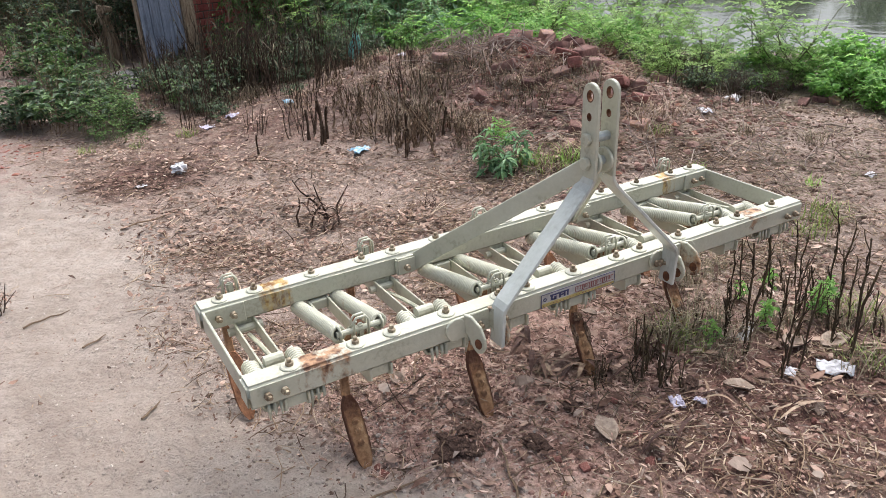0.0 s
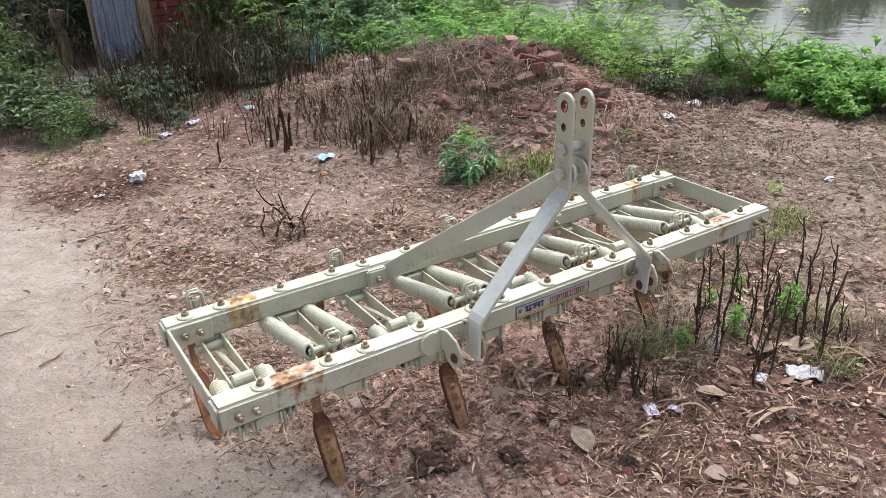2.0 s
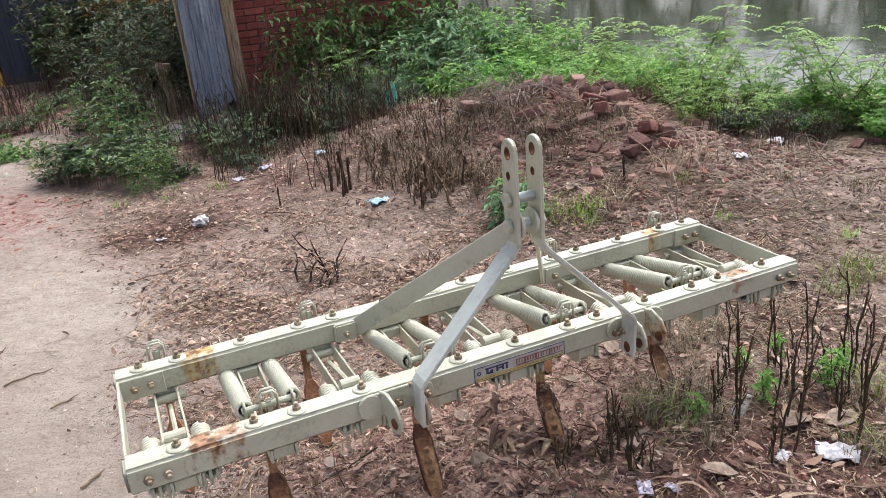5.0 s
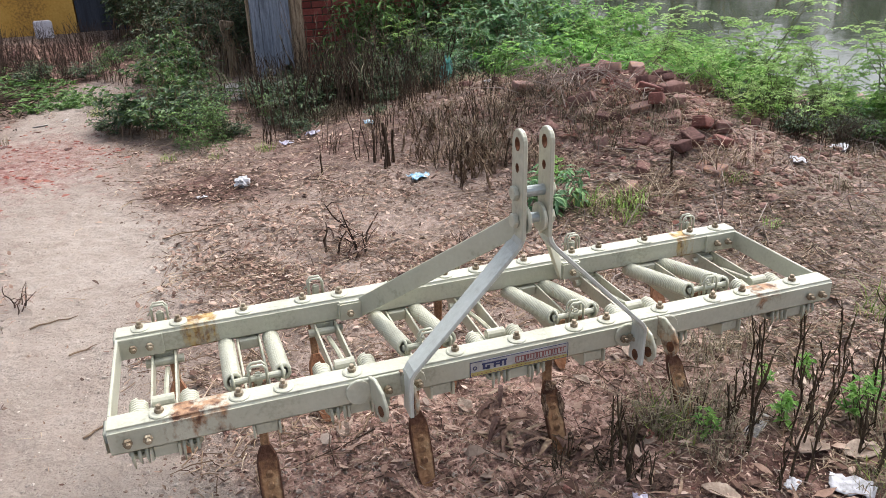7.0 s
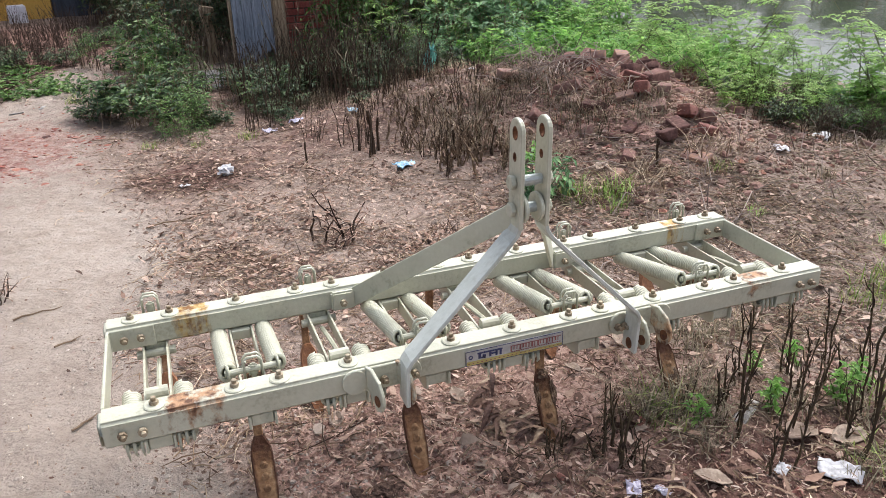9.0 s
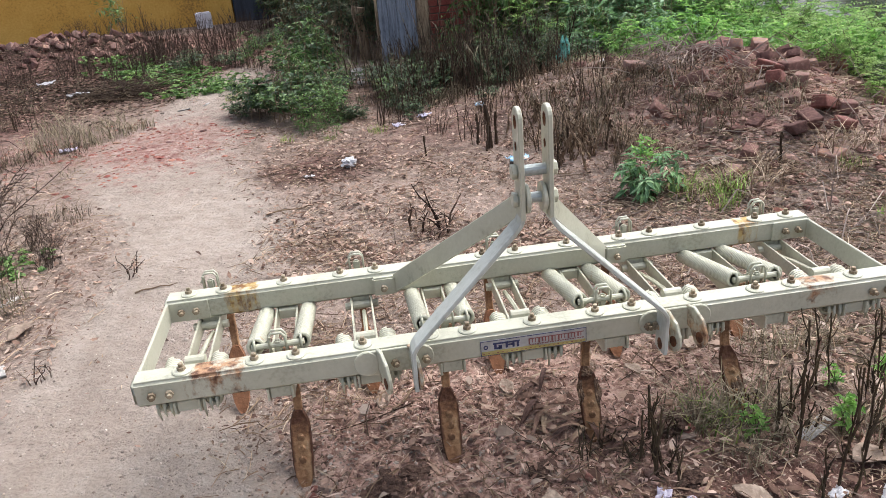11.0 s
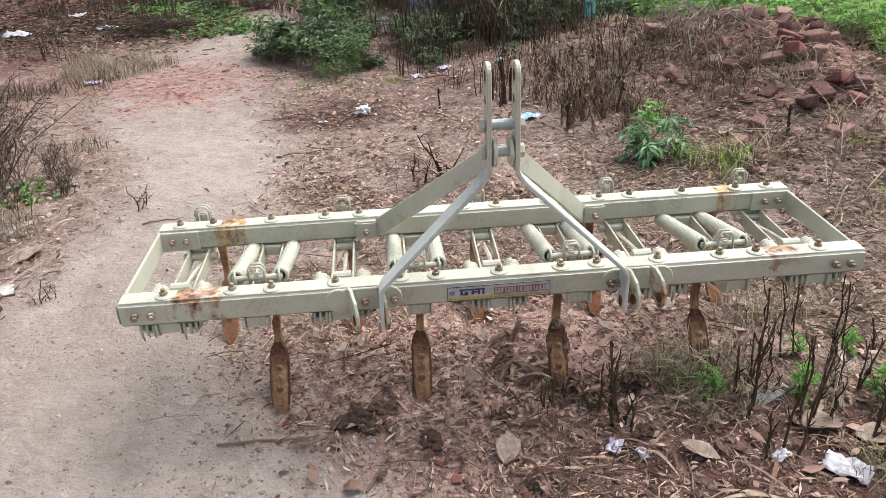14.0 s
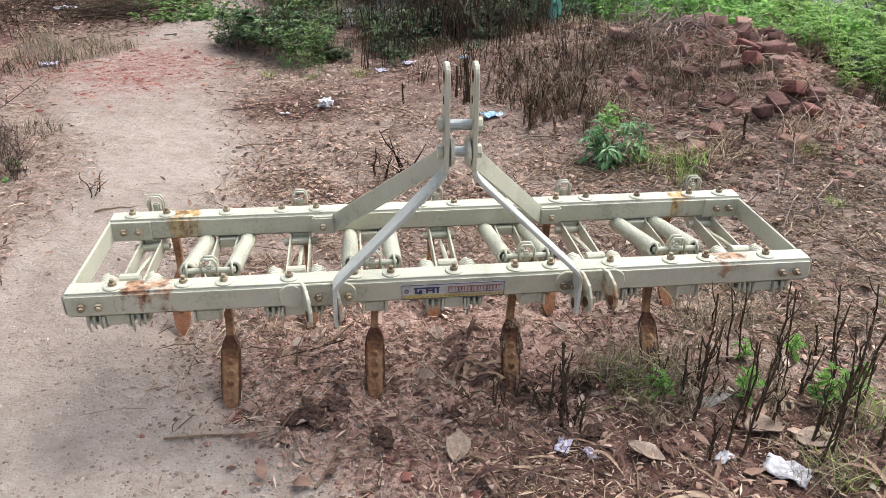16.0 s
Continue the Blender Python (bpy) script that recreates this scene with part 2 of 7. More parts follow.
STALK_SOOT = mat("sooty_stalk", [(0.0, (0.014, 0.010, 0.008)), (0.35, (0.042, 0.029, 0.021)), (0.65, (0.095, 0.072, 0.044)), (1.0, (0.25, 0.20, 0.11))], 12, 0.85, 0.4, 70, island=0.55, spec=0.15)
TWIG_DARK = mat("dark_dry_twig", [(0.0, (0.018, 0.012, 0.010)), (0.5, (0.065, 0.044, 0.034)), (0.85, (0.13, 0.095, 0.07)), (1.0, (0.24, 0.19, 0.14))], 14, 0.85, 0.4, 70, island=0.75, spec=0.15)
STALK_BROWN = mat("brown_stalk", [(0.0, (0.028, 0.018, 0.013)), (0.4, (0.12, 0.08, 0.056)), (0.75, (0.26, 0.185, 0.12)), (1.0, (0.48, 0.38, 0.26))], 14, 0.85, 0.4, 70, island=0.75, spec=0.15)
STEM_GREEN = mat("green_stem", [(0.0, (0.04, 0.045, 0.015)), (1.0, (0.13, 0.13, 0.05))], 12, 0.7, 0.2, 60, island=0.4)
LEAF_BRIGHT = mat("bright_leaf", [(0.0, (0.08, 0.21, 0.045)), (0.5, (0.20, 0.41, 0.088)), (1.0, (0.38, 0.59, 0.17))], 6, 0.5, 0.1, 60, island=0.7, translucent=0.6)
LEAF_MID = mat("mid_leaf", [(0.0, (0.011, 0.026, 0.009)), (0.5, (0.044, 0.094, 0.027)), (1.0, (0.235, 0.36, 0.12))], 6, 0.55, 0.1, 60, island=0.7, translucent=0.3)
LEAF_LIME = mat("lime_leaf", [(0.0, (0.16, 0.30, 0.06)), (0.5, (0.33, 0.53, 0.13)), (1.0, (0.52, 0.70, 0.26))], 6, 0.5, 0.1, 60, island=0.7, translucent=0.62)
LEAF_GREEN = mat("fresh_leaf", [(0.0, (0.03, 0.075, 0.016)), (0.5, (0.10, 0.20, 0.045)), (1.0, (0.27, 0.42, 0.12))], 6, 0.55, 0.1, 60, island=0.7, translucent=0.35)
# leaf green darkened to carry the shade between plants
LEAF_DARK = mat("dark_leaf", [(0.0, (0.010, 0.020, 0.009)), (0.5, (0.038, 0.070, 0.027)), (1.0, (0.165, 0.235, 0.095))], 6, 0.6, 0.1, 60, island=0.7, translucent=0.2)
LEAF_BLUE = mat("bluish_leaf", [(0.0, (0.04, 0.10, 0.045)), (0.5, (0.12, 0.25, 0.105)), (1.0, (0.30, 0.50, 0.19))], 10, 0.5, 0.1, 60, island=0.6, translucent=0.3)
GRASS_DRY = mat("dry_grass", [(0.0, (0.07, 0.055, 0.035)), (0.5, (0.19, 0.155, 0.10)), (1.0, (0.40, 0.35, 0.23))], 10, 0.8, 0.1, 60, island=0.8, translucent=0.2)
GRASS_DULL = mat("dull_dead_grass", [(0.0, (0.03, 0.024, 0.017)), (0.5, (0.10, 0.078, 0.052)), (1.0, (0.28, 0.235, 0.155))], 10, 0.8, 0.1, 60, island=0.8, translucent=0.2, spec=0.15)
GRASS_GREEN = mat("green_grass", [(0.0, (0.06, 0.10, 0.02)), (0.5, (0.19, 0.27, 0.06)), (1.0, (0.38, 0.42, 0.13))], 10, 0.7, 0.1, 60, island=0.8, translucent=0.3)
WALL_ORANGE = mat("ochre_plaster", [(0.0, (0.16, 0.08, 0.03)), (0.42, (0.60, 0.335, 0.065)), (1.0, (0.74, 0.46, 0.12))], 1.1, 0.9, 0.3, 25)
DOOR_BLUE = mat("faded_navy_sheet", [(0.0, (0.015, 0.018, 0.025)), (0.5, (0.035, 0.045, 0.065)), (1.0, (0.08, 0.09, 0.11))], 3, 0.6, 0.2, 40, stretch=(6, 6, 0.5))
DOOR_GREY = mat("weathered_bluegrey_plank", [(0.0, (0.022, 0.023, 0.028)), (0.4, (0.14, 0.16, 0.20)), (0.75, (0.27, 0.30, 0.36)), (1.0, (0.48, 0.49, 0.51))], 6, 0.85, 0.5, 40, stretch=(7, 7, 0.6), spread=0.3)
TIMBER = mat("bleached_timber", [(0.0, (0.08, 0.052, 0.032)), (0.45, (0.29, 0.20, 0.125)), (1.0, (0.52, 0.42, 0.29))], 8, 0.85, 0.5, 50, stretch=(6, 6, 0.6))
MORTAR = mat("dark_mortar", [(0.0, (0.05, 0.035, 0.03)), (1.0, (0.16, 0.12, 0.10))], 10, 0.95, 0.5, 60)
CONCRETE = mat("broken_concrete", [(0.0, (0.14, 0.13, 0.12)), (0.6, (0.32, 0.30, 0.28)), (1.0, (0.48, 0.46, 0.43))], 8, 0.9, 0.5, 50)
PLASTIC_WHITE = mat("white_plastic", [(0.0, (0.24, 0.23, 0.225)), (0.4, (0.52, 0.515, 0.52)), (1.0, (0.74, 0.745, 0.765))], 22, 0.4, 0.2, 60)
WHITEWASH = mat("whitewash", [(0.0, (0.35, 0.33, 0.35)), (0.4, (0.62, 0.60, 0.64)), (1.0, (0.74, 0.73, 0.77))], 8, 0.8, 0.2, 40)
PLASTIC_DULL = mat("dirty_plastic", [(0.0, (0.14, 0.13, 0.13)), (0.4, (0.34, 0.335, 0.35)), (1.0, (0.58, 0.58, 0.62))], 22, 0.4, 0.2, 60)
PLASTIC_BLUE = mat("blue_wrapper", [(0.0, (0.06, 0.20, 0.40)), (0.5, (0.16, 0.36, 0.50)), (1.0, (0.55, 0.60, 0.65))], 34, 0.35, 0.2, 60)
PLASTIC_TEAL = mat("teal_bag", [(0.0, (0.06, 0.28, 0.25)), (1.0, (0.25, 0.58, 0.50))], 14, 0.4, 0.2, 60, translucent=0.3)
PLASTIC_LILAC = mat("lilac_wrapper", [(0.0, (0.20, 0.18, 0.26)), (0.5, (0.40, 0.37, 0.48)), (1.0, (0.66, 0.64, 0.70))], 34, 0.35, 0.2, 60)


def water_material():
    m = bpy.data.materials.new("pond_water")
    m.use_nodes = True
    n, l = m.node_tree.nodes, m.node_tree.links
    b = n["Principled BSDF"]
    b.inputs["Base Color"].default_value = (0.05, 0.06, 0.04, 1)
    b.inputs["Roughness"].default_value = 0.06
    b.inputs["IOR"].default_value = 1.33
    tc, nz, bp = n.new("ShaderNodeTexCoord"), n.new("ShaderNodeTexNoise"), n.new("ShaderNodeBump")
    nz.inputs["Scale"].default_value, nz.inputs["Detail"].default_value = 2.5, 3
    bp.inputs["Strength"].default_value, bp.inputs["Distance"].default_value = 0.08, 0.05
    l.new(tc.outputs["Object"], nz.inputs["Vector"]), l.new(nz.outputs["Fac"], bp.inputs["Height"]), l.new(bp.outputs[0], b.inputs["Normal"])
    return m


WATER = water_material()


def ground_material():
    """Sandy path, brown leaf-mould soil and reddish brick dust, chosen by the plan's own soil map."""
    m = bpy.data.materials.new("earth")
    m.use_nodes = True
    n, l = m.node_tree.nodes, m.node_tree.links
    b = n["Principled BSDF"]
    tc = n.new("ShaderNodeTexCoord")

    def noise_node(scale, detail=6, rough=0.6):
        z = n.new("ShaderNodeTexNoise")
        z.inputs["Scale"].default_value, z.inputs["Detail"].default_value, z.inputs["Roughness"].default_value = scale, detail, rough
        l.new(tc.outputs["Object"], z.inputs["Vector"])
        return z.outputs["Fac"]

    def ramp(src, stops):
        r = n.new("ShaderNodeValToRGB")
        el = r.color_ramp.elements
        while len(el) < len(stops):
            el.new(0.5)
        for e, (p, c) in zip(el, stops):
            e.position, e.color = p, (*c, 1)
        l.new(src, r.inputs[0])
        return r.outputs[0]

    def blend(f, a, c):
        x = n.new("ShaderNodeMix")
        x.data_type = "RGBA"
        l.new(f, x.inputs[0]), l.new(a, x.inputs[6]), l.new(c, x.inputs[7])
        return x.outputs[2]

    def attr(name):
        a = n.new("ShaderNodeAttribute")
        a.attribute_name = name
        return a.outputs["Fac"]

    def edge(f, amount, scale):
        """Breaks a soft border up with noise."""
        add, mr = n.new("ShaderNodeMath"), n.new("ShaderNodeMapRange")
        mul = n.new("ShaderNodeMath")
        mul.operation = "MULTIPLY_ADD"
        l.new(noise_node(scale, 8, 0.7), mul.inputs[0])
        mul.inputs[1].default_value, mul.inputs[2].default_value = amount, -amount / 2
        l.new(f, add.inputs[0]), l.new(mul.outputs[0], add.inputs[1])
        mr.inputs[1].default_value, mr.inputs[2].default_value = 0.25, 0.75
        l.new(add.outputs[0], mr.inputs[0])
        return mr.outputs[0]

    sand = ramp(noise_node(5), [(0.25, (0.205, 0.160, 0.130)), (0.5, (0.30, 0.243, 0.203)), (0.75, (0.385, 0.320, 0.272))])
    speck = ramp(noise_node(110, 3), [(0.35, (0.14, 0.105, 0.082)), (0.5, (0.34, 0.29, 0.245))])
    sand = blend(ramp(noise_node(14), [(0.45, (0.1, 0.1, 0.1)), (0.7, (0.55, 0.55, 0.55))]), sand, speck)
    sand = blend(ramp(noise_node(2.2, 8, 0.7), [(0.5, (0, 0, 0)), (0.62, (0.25, 0.25, 0.25))]), sand, ramp(noise_node(38, 6, 0.7), [(0.35, (0.12, 0.085, 0.066)), (0.6, (0.29, 0.235, 0.195))]))
    sand = blend(attr("pale_sand"), sand, ramp(noise_node(7, 8, 0.7), [(0.28, (0.25, 0.20, 0.165)), (0.5, (0.40, 0.34, 0.29)), (0.72, (0.50, 0.44, 0.385))]))
    soil = ramp(noise_node(9, 8, 0.7), [(0.25, (0.088, 0.063, 0.051)), (0.5, (0.222, 0.172, 0.145)), (0.7, (0.385, 0.320, 0.274))])
    crumbs = ramp(noise_node(70, 5, 0.7), [(0.3, (0.060, 0.038, 0.029)), (0.5, (0.235, 0.165, 0.126)), (0.72, (0.47, 0.375, 0.305))])
    soil = blend(ramp(noise_node(25), [(0.4, (0.25, 0.25, 0.25)), (0.6, (0.8, 0.8, 0.8))]), soil, crumbs)
    soil = blend(ramp(noise_node(4.5, 8, 0.65), [(0.47, (0, 0, 0)), (0.60, (0.65, 0.65, 0.65))]), soil, ramp(noise_node(30, 6, 0.7), [(0.3, (0.17, 0.118, 0.096)), (0.55, (0.345, 0.262, 0.217)), (0.75, (0.48, 0.39, 0.335))]))
    red = ramp(noise_node(16, 8, 0.7), [(0.3, (0.14, 0.06, 0.05)), (0.48, (0.24, 0.13, 0.108)), (0.66, (0.37, 0.285, 0.245))])
    # dark stops serve both damp soil and painted shade
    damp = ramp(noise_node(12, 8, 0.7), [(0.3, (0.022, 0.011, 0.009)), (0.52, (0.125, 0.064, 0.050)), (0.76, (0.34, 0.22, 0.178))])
    rosy = ramp(noise_node(22, 8, 0.7), [(0.30, (0.045, 0.021, 0.017)), (0.42, (0.24, 0.136, 0.107)), (0.54, (0.45, 0.295, 0.238)), (0.74, (0.60, 0.44, 0.37))])
    col = blend(edge(attr("rosy"), 0.8, 7), soil, rosy)
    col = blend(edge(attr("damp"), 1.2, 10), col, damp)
    col = blend(edge(attr("sand"), 1.3, 6), col, sand)
    col = blend(edge(attr("brickdust"), 2.0, 9), col, red)
    l.new(col, b.inputs["Base Color"])
    b.inputs["Roughness"].default_value = 0.93
    b.inputs["Specular IOR Level"].default_value = 0.25
    bp, hs = n.new("ShaderNodeBump"), n.new("ShaderNodeMath")
    bp.inputs["Strength"].default_value, bp.inputs["Distance"].default_value = 0.9, 0.018
    hs.operation = "MULTIPLY_ADD"
    hs.inputs[1].default_value = 2.2
    l.new(noise_node(15, 4, 0.6), hs.inputs[0]), l.new(noise_node(38, 8, 0.75), hs.inputs[2])
    l.new(hs.outputs[0], bp.inputs["Height"]), l.new(bp.outputs[0], b.inputs["Normal"])
    return m


EARTH = ground_material()


# ---- mesh helpers ----
class Geo:
    """Collects vertices and faces of one mesh."""

    def __init__(self):
        self.v, self.f, self.k = [], [], []

    def add(self, verts, faces, k=0):
        o = len(self.v)
        self.v.extend(tuple(p) for p in verts)
        self.f.extend(tuple(i + o for i in f) for f in faces)
        self.k.extend([k] * len(faces))
        return self

    def box(self, x0, x1, y0, y1, z0, z1):
        v = [(x, y, z) for x in (x0, x1) for y in (y0, y1) for z in (z0, z1)]
        return self.add(v, [(0, 1, 3, 2), (4, 6, 7, 5), (0, 4, 5, 1), (2, 3, 7, 6), (0, 2, 6, 4), (1, 5, 7, 3)])

    def sweep(self, rings, closed_ends=True):
        """Rings of equal length, joined one to the next."""
        n, v, f = len(rings[0]), [], []
        for r in rings:
            v.extend(r)
        for i in range(len(rings) - 1):
            for j in range(n):
                a, b = i * n + j, i * n + (j + 1) % n
                f.append((a, b, b + n, a + n))
        if closed_ends:
            f.append(tuple(reversed(range(n))))
            f.append(tuple(range((len(rings) - 1) * n, len(rings) * n)))
        return self.add(v, f)

    def tube(self, pts, radii, n=6):
        rings = []
        pts = [Vector(p) for p in pts]
        for i, p in enumerate(pts):
            d = (pts[min(i + 1, len(pts) - 1)] - pts[max(i - 1, 0)]).normalized()
            s = d.cross(Vector((0.31, 0.87, 0.38))).normalized()
            u = s.cross(d)
            r = radii[i] if isinstance(radii, (list, tuple)) else radii
            rings.append([p + r * (math.cos(2 * math.pi * k / n) * s + math.sin(2 * math.pi * k / n) * u) for k in range(n)])
        return self.sweep(rings)

    def mesh(self, name, smooth=False, bevel=0.0, segments=2):
        me = bpy.data.meshes.new(name)
        me.from_pydata(self.v, [], self.f)
        bm = bmesh.new()
        bm.from_mesh(me)
        bmesh.ops.recalc_face_normals(bm, faces=bm.faces)
        if bevel:
            sharp = [e for e in bm.edges if len(e.link_faces) == 2 and e.calc_face_angle() > 0.6]
            bmesh.ops.bevel(bm, geom=sharp, offset=bevel, segments=segments, affect="EDGES", clamp_overlap=True)
        lean_ = []
        if bevel and segments > 2:
            bm.normal_update()
            for v in bm.verts:
                lean_.append(max(v.link_faces, key=lambda q: q.calc_area()).normal.copy())
        bm.to_mesh(me)
        bm.free()
        if smooth or lean_:
            me.shade_smooth()
        if lean_:
            me.normals_split_custom_set_from_vertices(lean_)
        return me

    def raw(self, name, smooth=False):
        me = bpy.data.meshes.new(name)
        me.from_pydata(self.v, [], self.f)
        if smooth:
            me.shade_smooth()
        return me


def part(name, me, material, parent=None, label="", at=None):
    """One mesh object, under a thing or a part, at a place in its parent's space."""
    if not me.materials:
        me.materials.append(material)
    ob = new(name, me)
    ob.parent = parent
    if at is not None:
        ob.matrix_basis = at
    return tagged(ob, label)


def thing(name, label, category, group="", kind="", at=(0, 0, 0), turn=0.0):
    ob = new(name)
    ob.empty_display_size = 0.1
    ob.matrix_basis = pose(*at, 0, 0, turn)
    return tagged(ob, label, category, group, kind)


# ---- the ground's plan ----
def gauss(x, y, cx, cy, sx, sy):
    return np.exp(-((x - cx) / sx) ** 2 / 2 - ((y - cy) / sy) ** 2 / 2)


def wave(x, y, s, seed):
    """Cheap smooth unevenness, about -1 to 1."""
    return (np.sin(x * s + seed) * np.cos(y * s * 1.13 + 2 * seed) + np.sin(x * s * 2.3 + y * s * 1.7 + 3 * seed) * 0.6 + np.cos(y * s * 3.9 - x * s * 2.9 + seed) * 0.4 + np.sin(x * s * 6.1 - y * s * 1.3 + 5 * seed) * np.cos(y * s * 5.7 + seed) * 0.3) / 1.8


PATH_Y = [-4, -1.5, -0.3, 0.1, 1.2, 2.2, 2.8, 3.5, 4.3, 5.5, 7.0, 9.0]
PATH_R = [-0.3, -0.25, -0.32, -0.70, -1.0, -0.80, -0.90, -1.15, -1.35, -1.45, -1.6, -1.3]
PATH_L = [-3.5, -2.9, -2.3, -2.1, -1.80, -1.75, -1.9, -2.3, -2.6, -2.5, -2.25, -1.9]


def sand_at(x, y):
    r, l = np.interp(y, PATH_Y, PATH_R), np.interp(y, PATH_Y, PATH_L)
    s = np.minimum((r - x) / 0.55, (x - l) / 0.4) + 0.5
    return np.clip(s, 0, 1) * np.clip((9.5 - y) / 1.5, 0, 1)


def dust_at(x, y):
    return np.clip(0.7 * gauss(x, y, -1.95, 4.95, 0.5, 0.8) + 0.6 * gauss(x, y, -3.4, 5.0, 0.6, 0.5) + 0.75 * gauss(x, y, 2.15, 2.9, 0.75, 0.8), 0, 1)


def damp_shade_at(x, y):
    # damp in front; by the hut and waste ground it also paints shade
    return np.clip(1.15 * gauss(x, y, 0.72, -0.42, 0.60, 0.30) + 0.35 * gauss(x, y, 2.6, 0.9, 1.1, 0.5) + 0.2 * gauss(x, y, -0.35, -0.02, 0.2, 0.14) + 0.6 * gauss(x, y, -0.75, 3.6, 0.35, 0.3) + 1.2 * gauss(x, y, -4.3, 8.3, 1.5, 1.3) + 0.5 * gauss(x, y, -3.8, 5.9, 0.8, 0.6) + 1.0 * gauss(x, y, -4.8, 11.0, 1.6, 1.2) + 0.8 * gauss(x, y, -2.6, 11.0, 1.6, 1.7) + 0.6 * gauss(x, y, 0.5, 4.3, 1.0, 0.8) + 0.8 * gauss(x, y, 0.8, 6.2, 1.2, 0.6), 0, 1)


def pale_sand_at(x, y):
    # sand paler front-left of the cultivator and along the path
    return np.clip(0.9 * gauss(x, y, -0.85, -0.35, 0.5, 0.45) + 0.5 * gauss(x, y, -1.35, 2.6, 0.5, 0.8), 0, 1)


def rosy_at(x, y):
    return np.clip(1.15 * gauss(x, y, 0.0, 0.12, 0.7, 0.42), 0, 1)


POND = Vector((0.75, 0.66, 0)).normalized()


TIPS = [(x, 0.12) for x in (-0.68, -0.225, 0.222, 0.678)] + [(x, 0.565) for x in (-0.915, -0.45, 0.002, 0.45, 0.918)]


def height_at(x, y):
    x, y = np.asarray(x, float), np.asarray(y, float)
    z = np.interp(y, [-4, 0.5, 3.3, 5, 7, 14, 40], [0.02, 0.0, -0.14, -0.165, -0.19, -0.28, -0.3])
    z = z + 0.49 * gauss(x, y, 2.45, 3.15, 0.70, 0.84) + 0.05 * gauss(x, y, 2.3, 2.1, 0.4, 0.35) + 0.30 * gauss(x, y, 1.7, 4.5, 0.7, 0.8) + 0.35 * gauss(x, y, -4.7, 11.3, 1.1, 0.9)
    for tx, ty in TIPS:
        z = z - 0.045 * gauss(x, y, tx, ty - 0.02, 0.06, 0.06)
    rough = 1 - 0.75 * sand_at(x, y)
    near = np.clip(1 - (np.hypot(x, y - 1) - 6) / 6, 0, 1)
    z = z + near * rough * (0.014 * wave(x, y, 4.3, 1.0) + 0.009 * wave(x, y, 13.0, 2.0) + 0.005 * wave(x, y, 37.0, 0.4)) + near * (0.0035 * wave(x, y, 26.0, 3.0) + 0.006 * wave(x, y, 9.0, 4.0) * sand_at(x, y))
    d = x * POND.x + y * POND.y
    dip = np.clip((d - 6.6) / 2.9, 0, 1)
    dip = dip * dip * (3 - 2 * dip) * np.clip((58 - d) / 4, 0, 1) * np.clip((x - 0.5 * y + 3.0) / 2.0, 0, 1)
    return z * (1 - dip) + dip * -0.95


def hz(x, y):
    return float(height_at(x, y))


def axis(lo, hi, step, far):
    core = list(np.arange(lo, hi + step / 2, step))
    out, s = [core[-1]], step
    while out[-1] < far:
        s *= 1.16
        out.append(out[-1] + s)
    back, s = [core[0]], step
    while back[-1] > -far:
        s *= 1.16
        back.append(back[-1] - s)
    return np.array(back[:0:-1] + core + out[1:])


gx, gy = axis(-2.9, 3.3, 0.027, 600), axis(-1.0, 4.6, 0.027, 600)
X, Y = np.meshgrid(gx, gy)
Z = height_at(X, Y)
nx, ny = len(gx), len(gy)
idx = np.arange(nx * ny).reshape(ny, nx)
quads = np.stack([idx[:-1, :-1], idx[:-1, 1:], idx[1:, 1:], idx[1:, :-1]], -1).reshape(-1, 4)
gm = bpy.data.meshes.new("ground")
gm.vertices.add(nx * ny)
gm.vertices.foreach_set("co", np.stack([X, Y, Z], -1).astype(np.float32).ravel())
gm.loops.add(quads.size)
gm.loops.foreach_set("vertex_index", quads.ravel().astype(np.int32))
gm.polygons.add(len(quads))
gm.polygons.foreach_set("loop_start", np.arange(0, quads.size, 4, dtype=np.int32))
gm.update(calc_edges=True)
for key, fn in (("sand", sand_at), ("damp", damp_shade_at), ("brickdust", dust_at), ("pale_sand", pale_sand_at), ("rosy", rosy_at)):
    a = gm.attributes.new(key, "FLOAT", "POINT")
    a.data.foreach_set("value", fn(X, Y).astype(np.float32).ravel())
gm.shade_smooth()
gm.materials.append(EARTH)
tagged(new("ground", gm), "uneven brown soil with a trodden sandy path", "ground", kind="structure")

pond = Geo().add([(-20, -60, -0.6), (160, -60, -0.6), (160, 160, -0.6), (-20, 160, -0.6)], [(0, 1, 2, 3)]).raw("water")
tagged(part("water", pond, WATER), "still pond water mirroring a pale sky", "pond", kind="structure")


# ---- the cultivator ----
FRONT_Y, REAR_Y, TOP, BAR = 0.0, 0.446, 0.5, 0.072
cultivator = thing("cultivator", "pale green steel nine-tine cultivator standing on soil, rusty shovels", "cultivator")


def beam(name, y, material):
    g = Geo().box(-1.04, 1.045, y - BAR / 2, y + BAR / 2, TOP - BAR, TOP)
    return part(name, g.mesh(name, bevel=0.009, segments=5), material, cultivator, "square steel beam with rusty patches")


beam("front_beam", FRONT_Y, PAINT_FRONT)
beam("rear_beam", REAR_Y, PAINT_REAR)

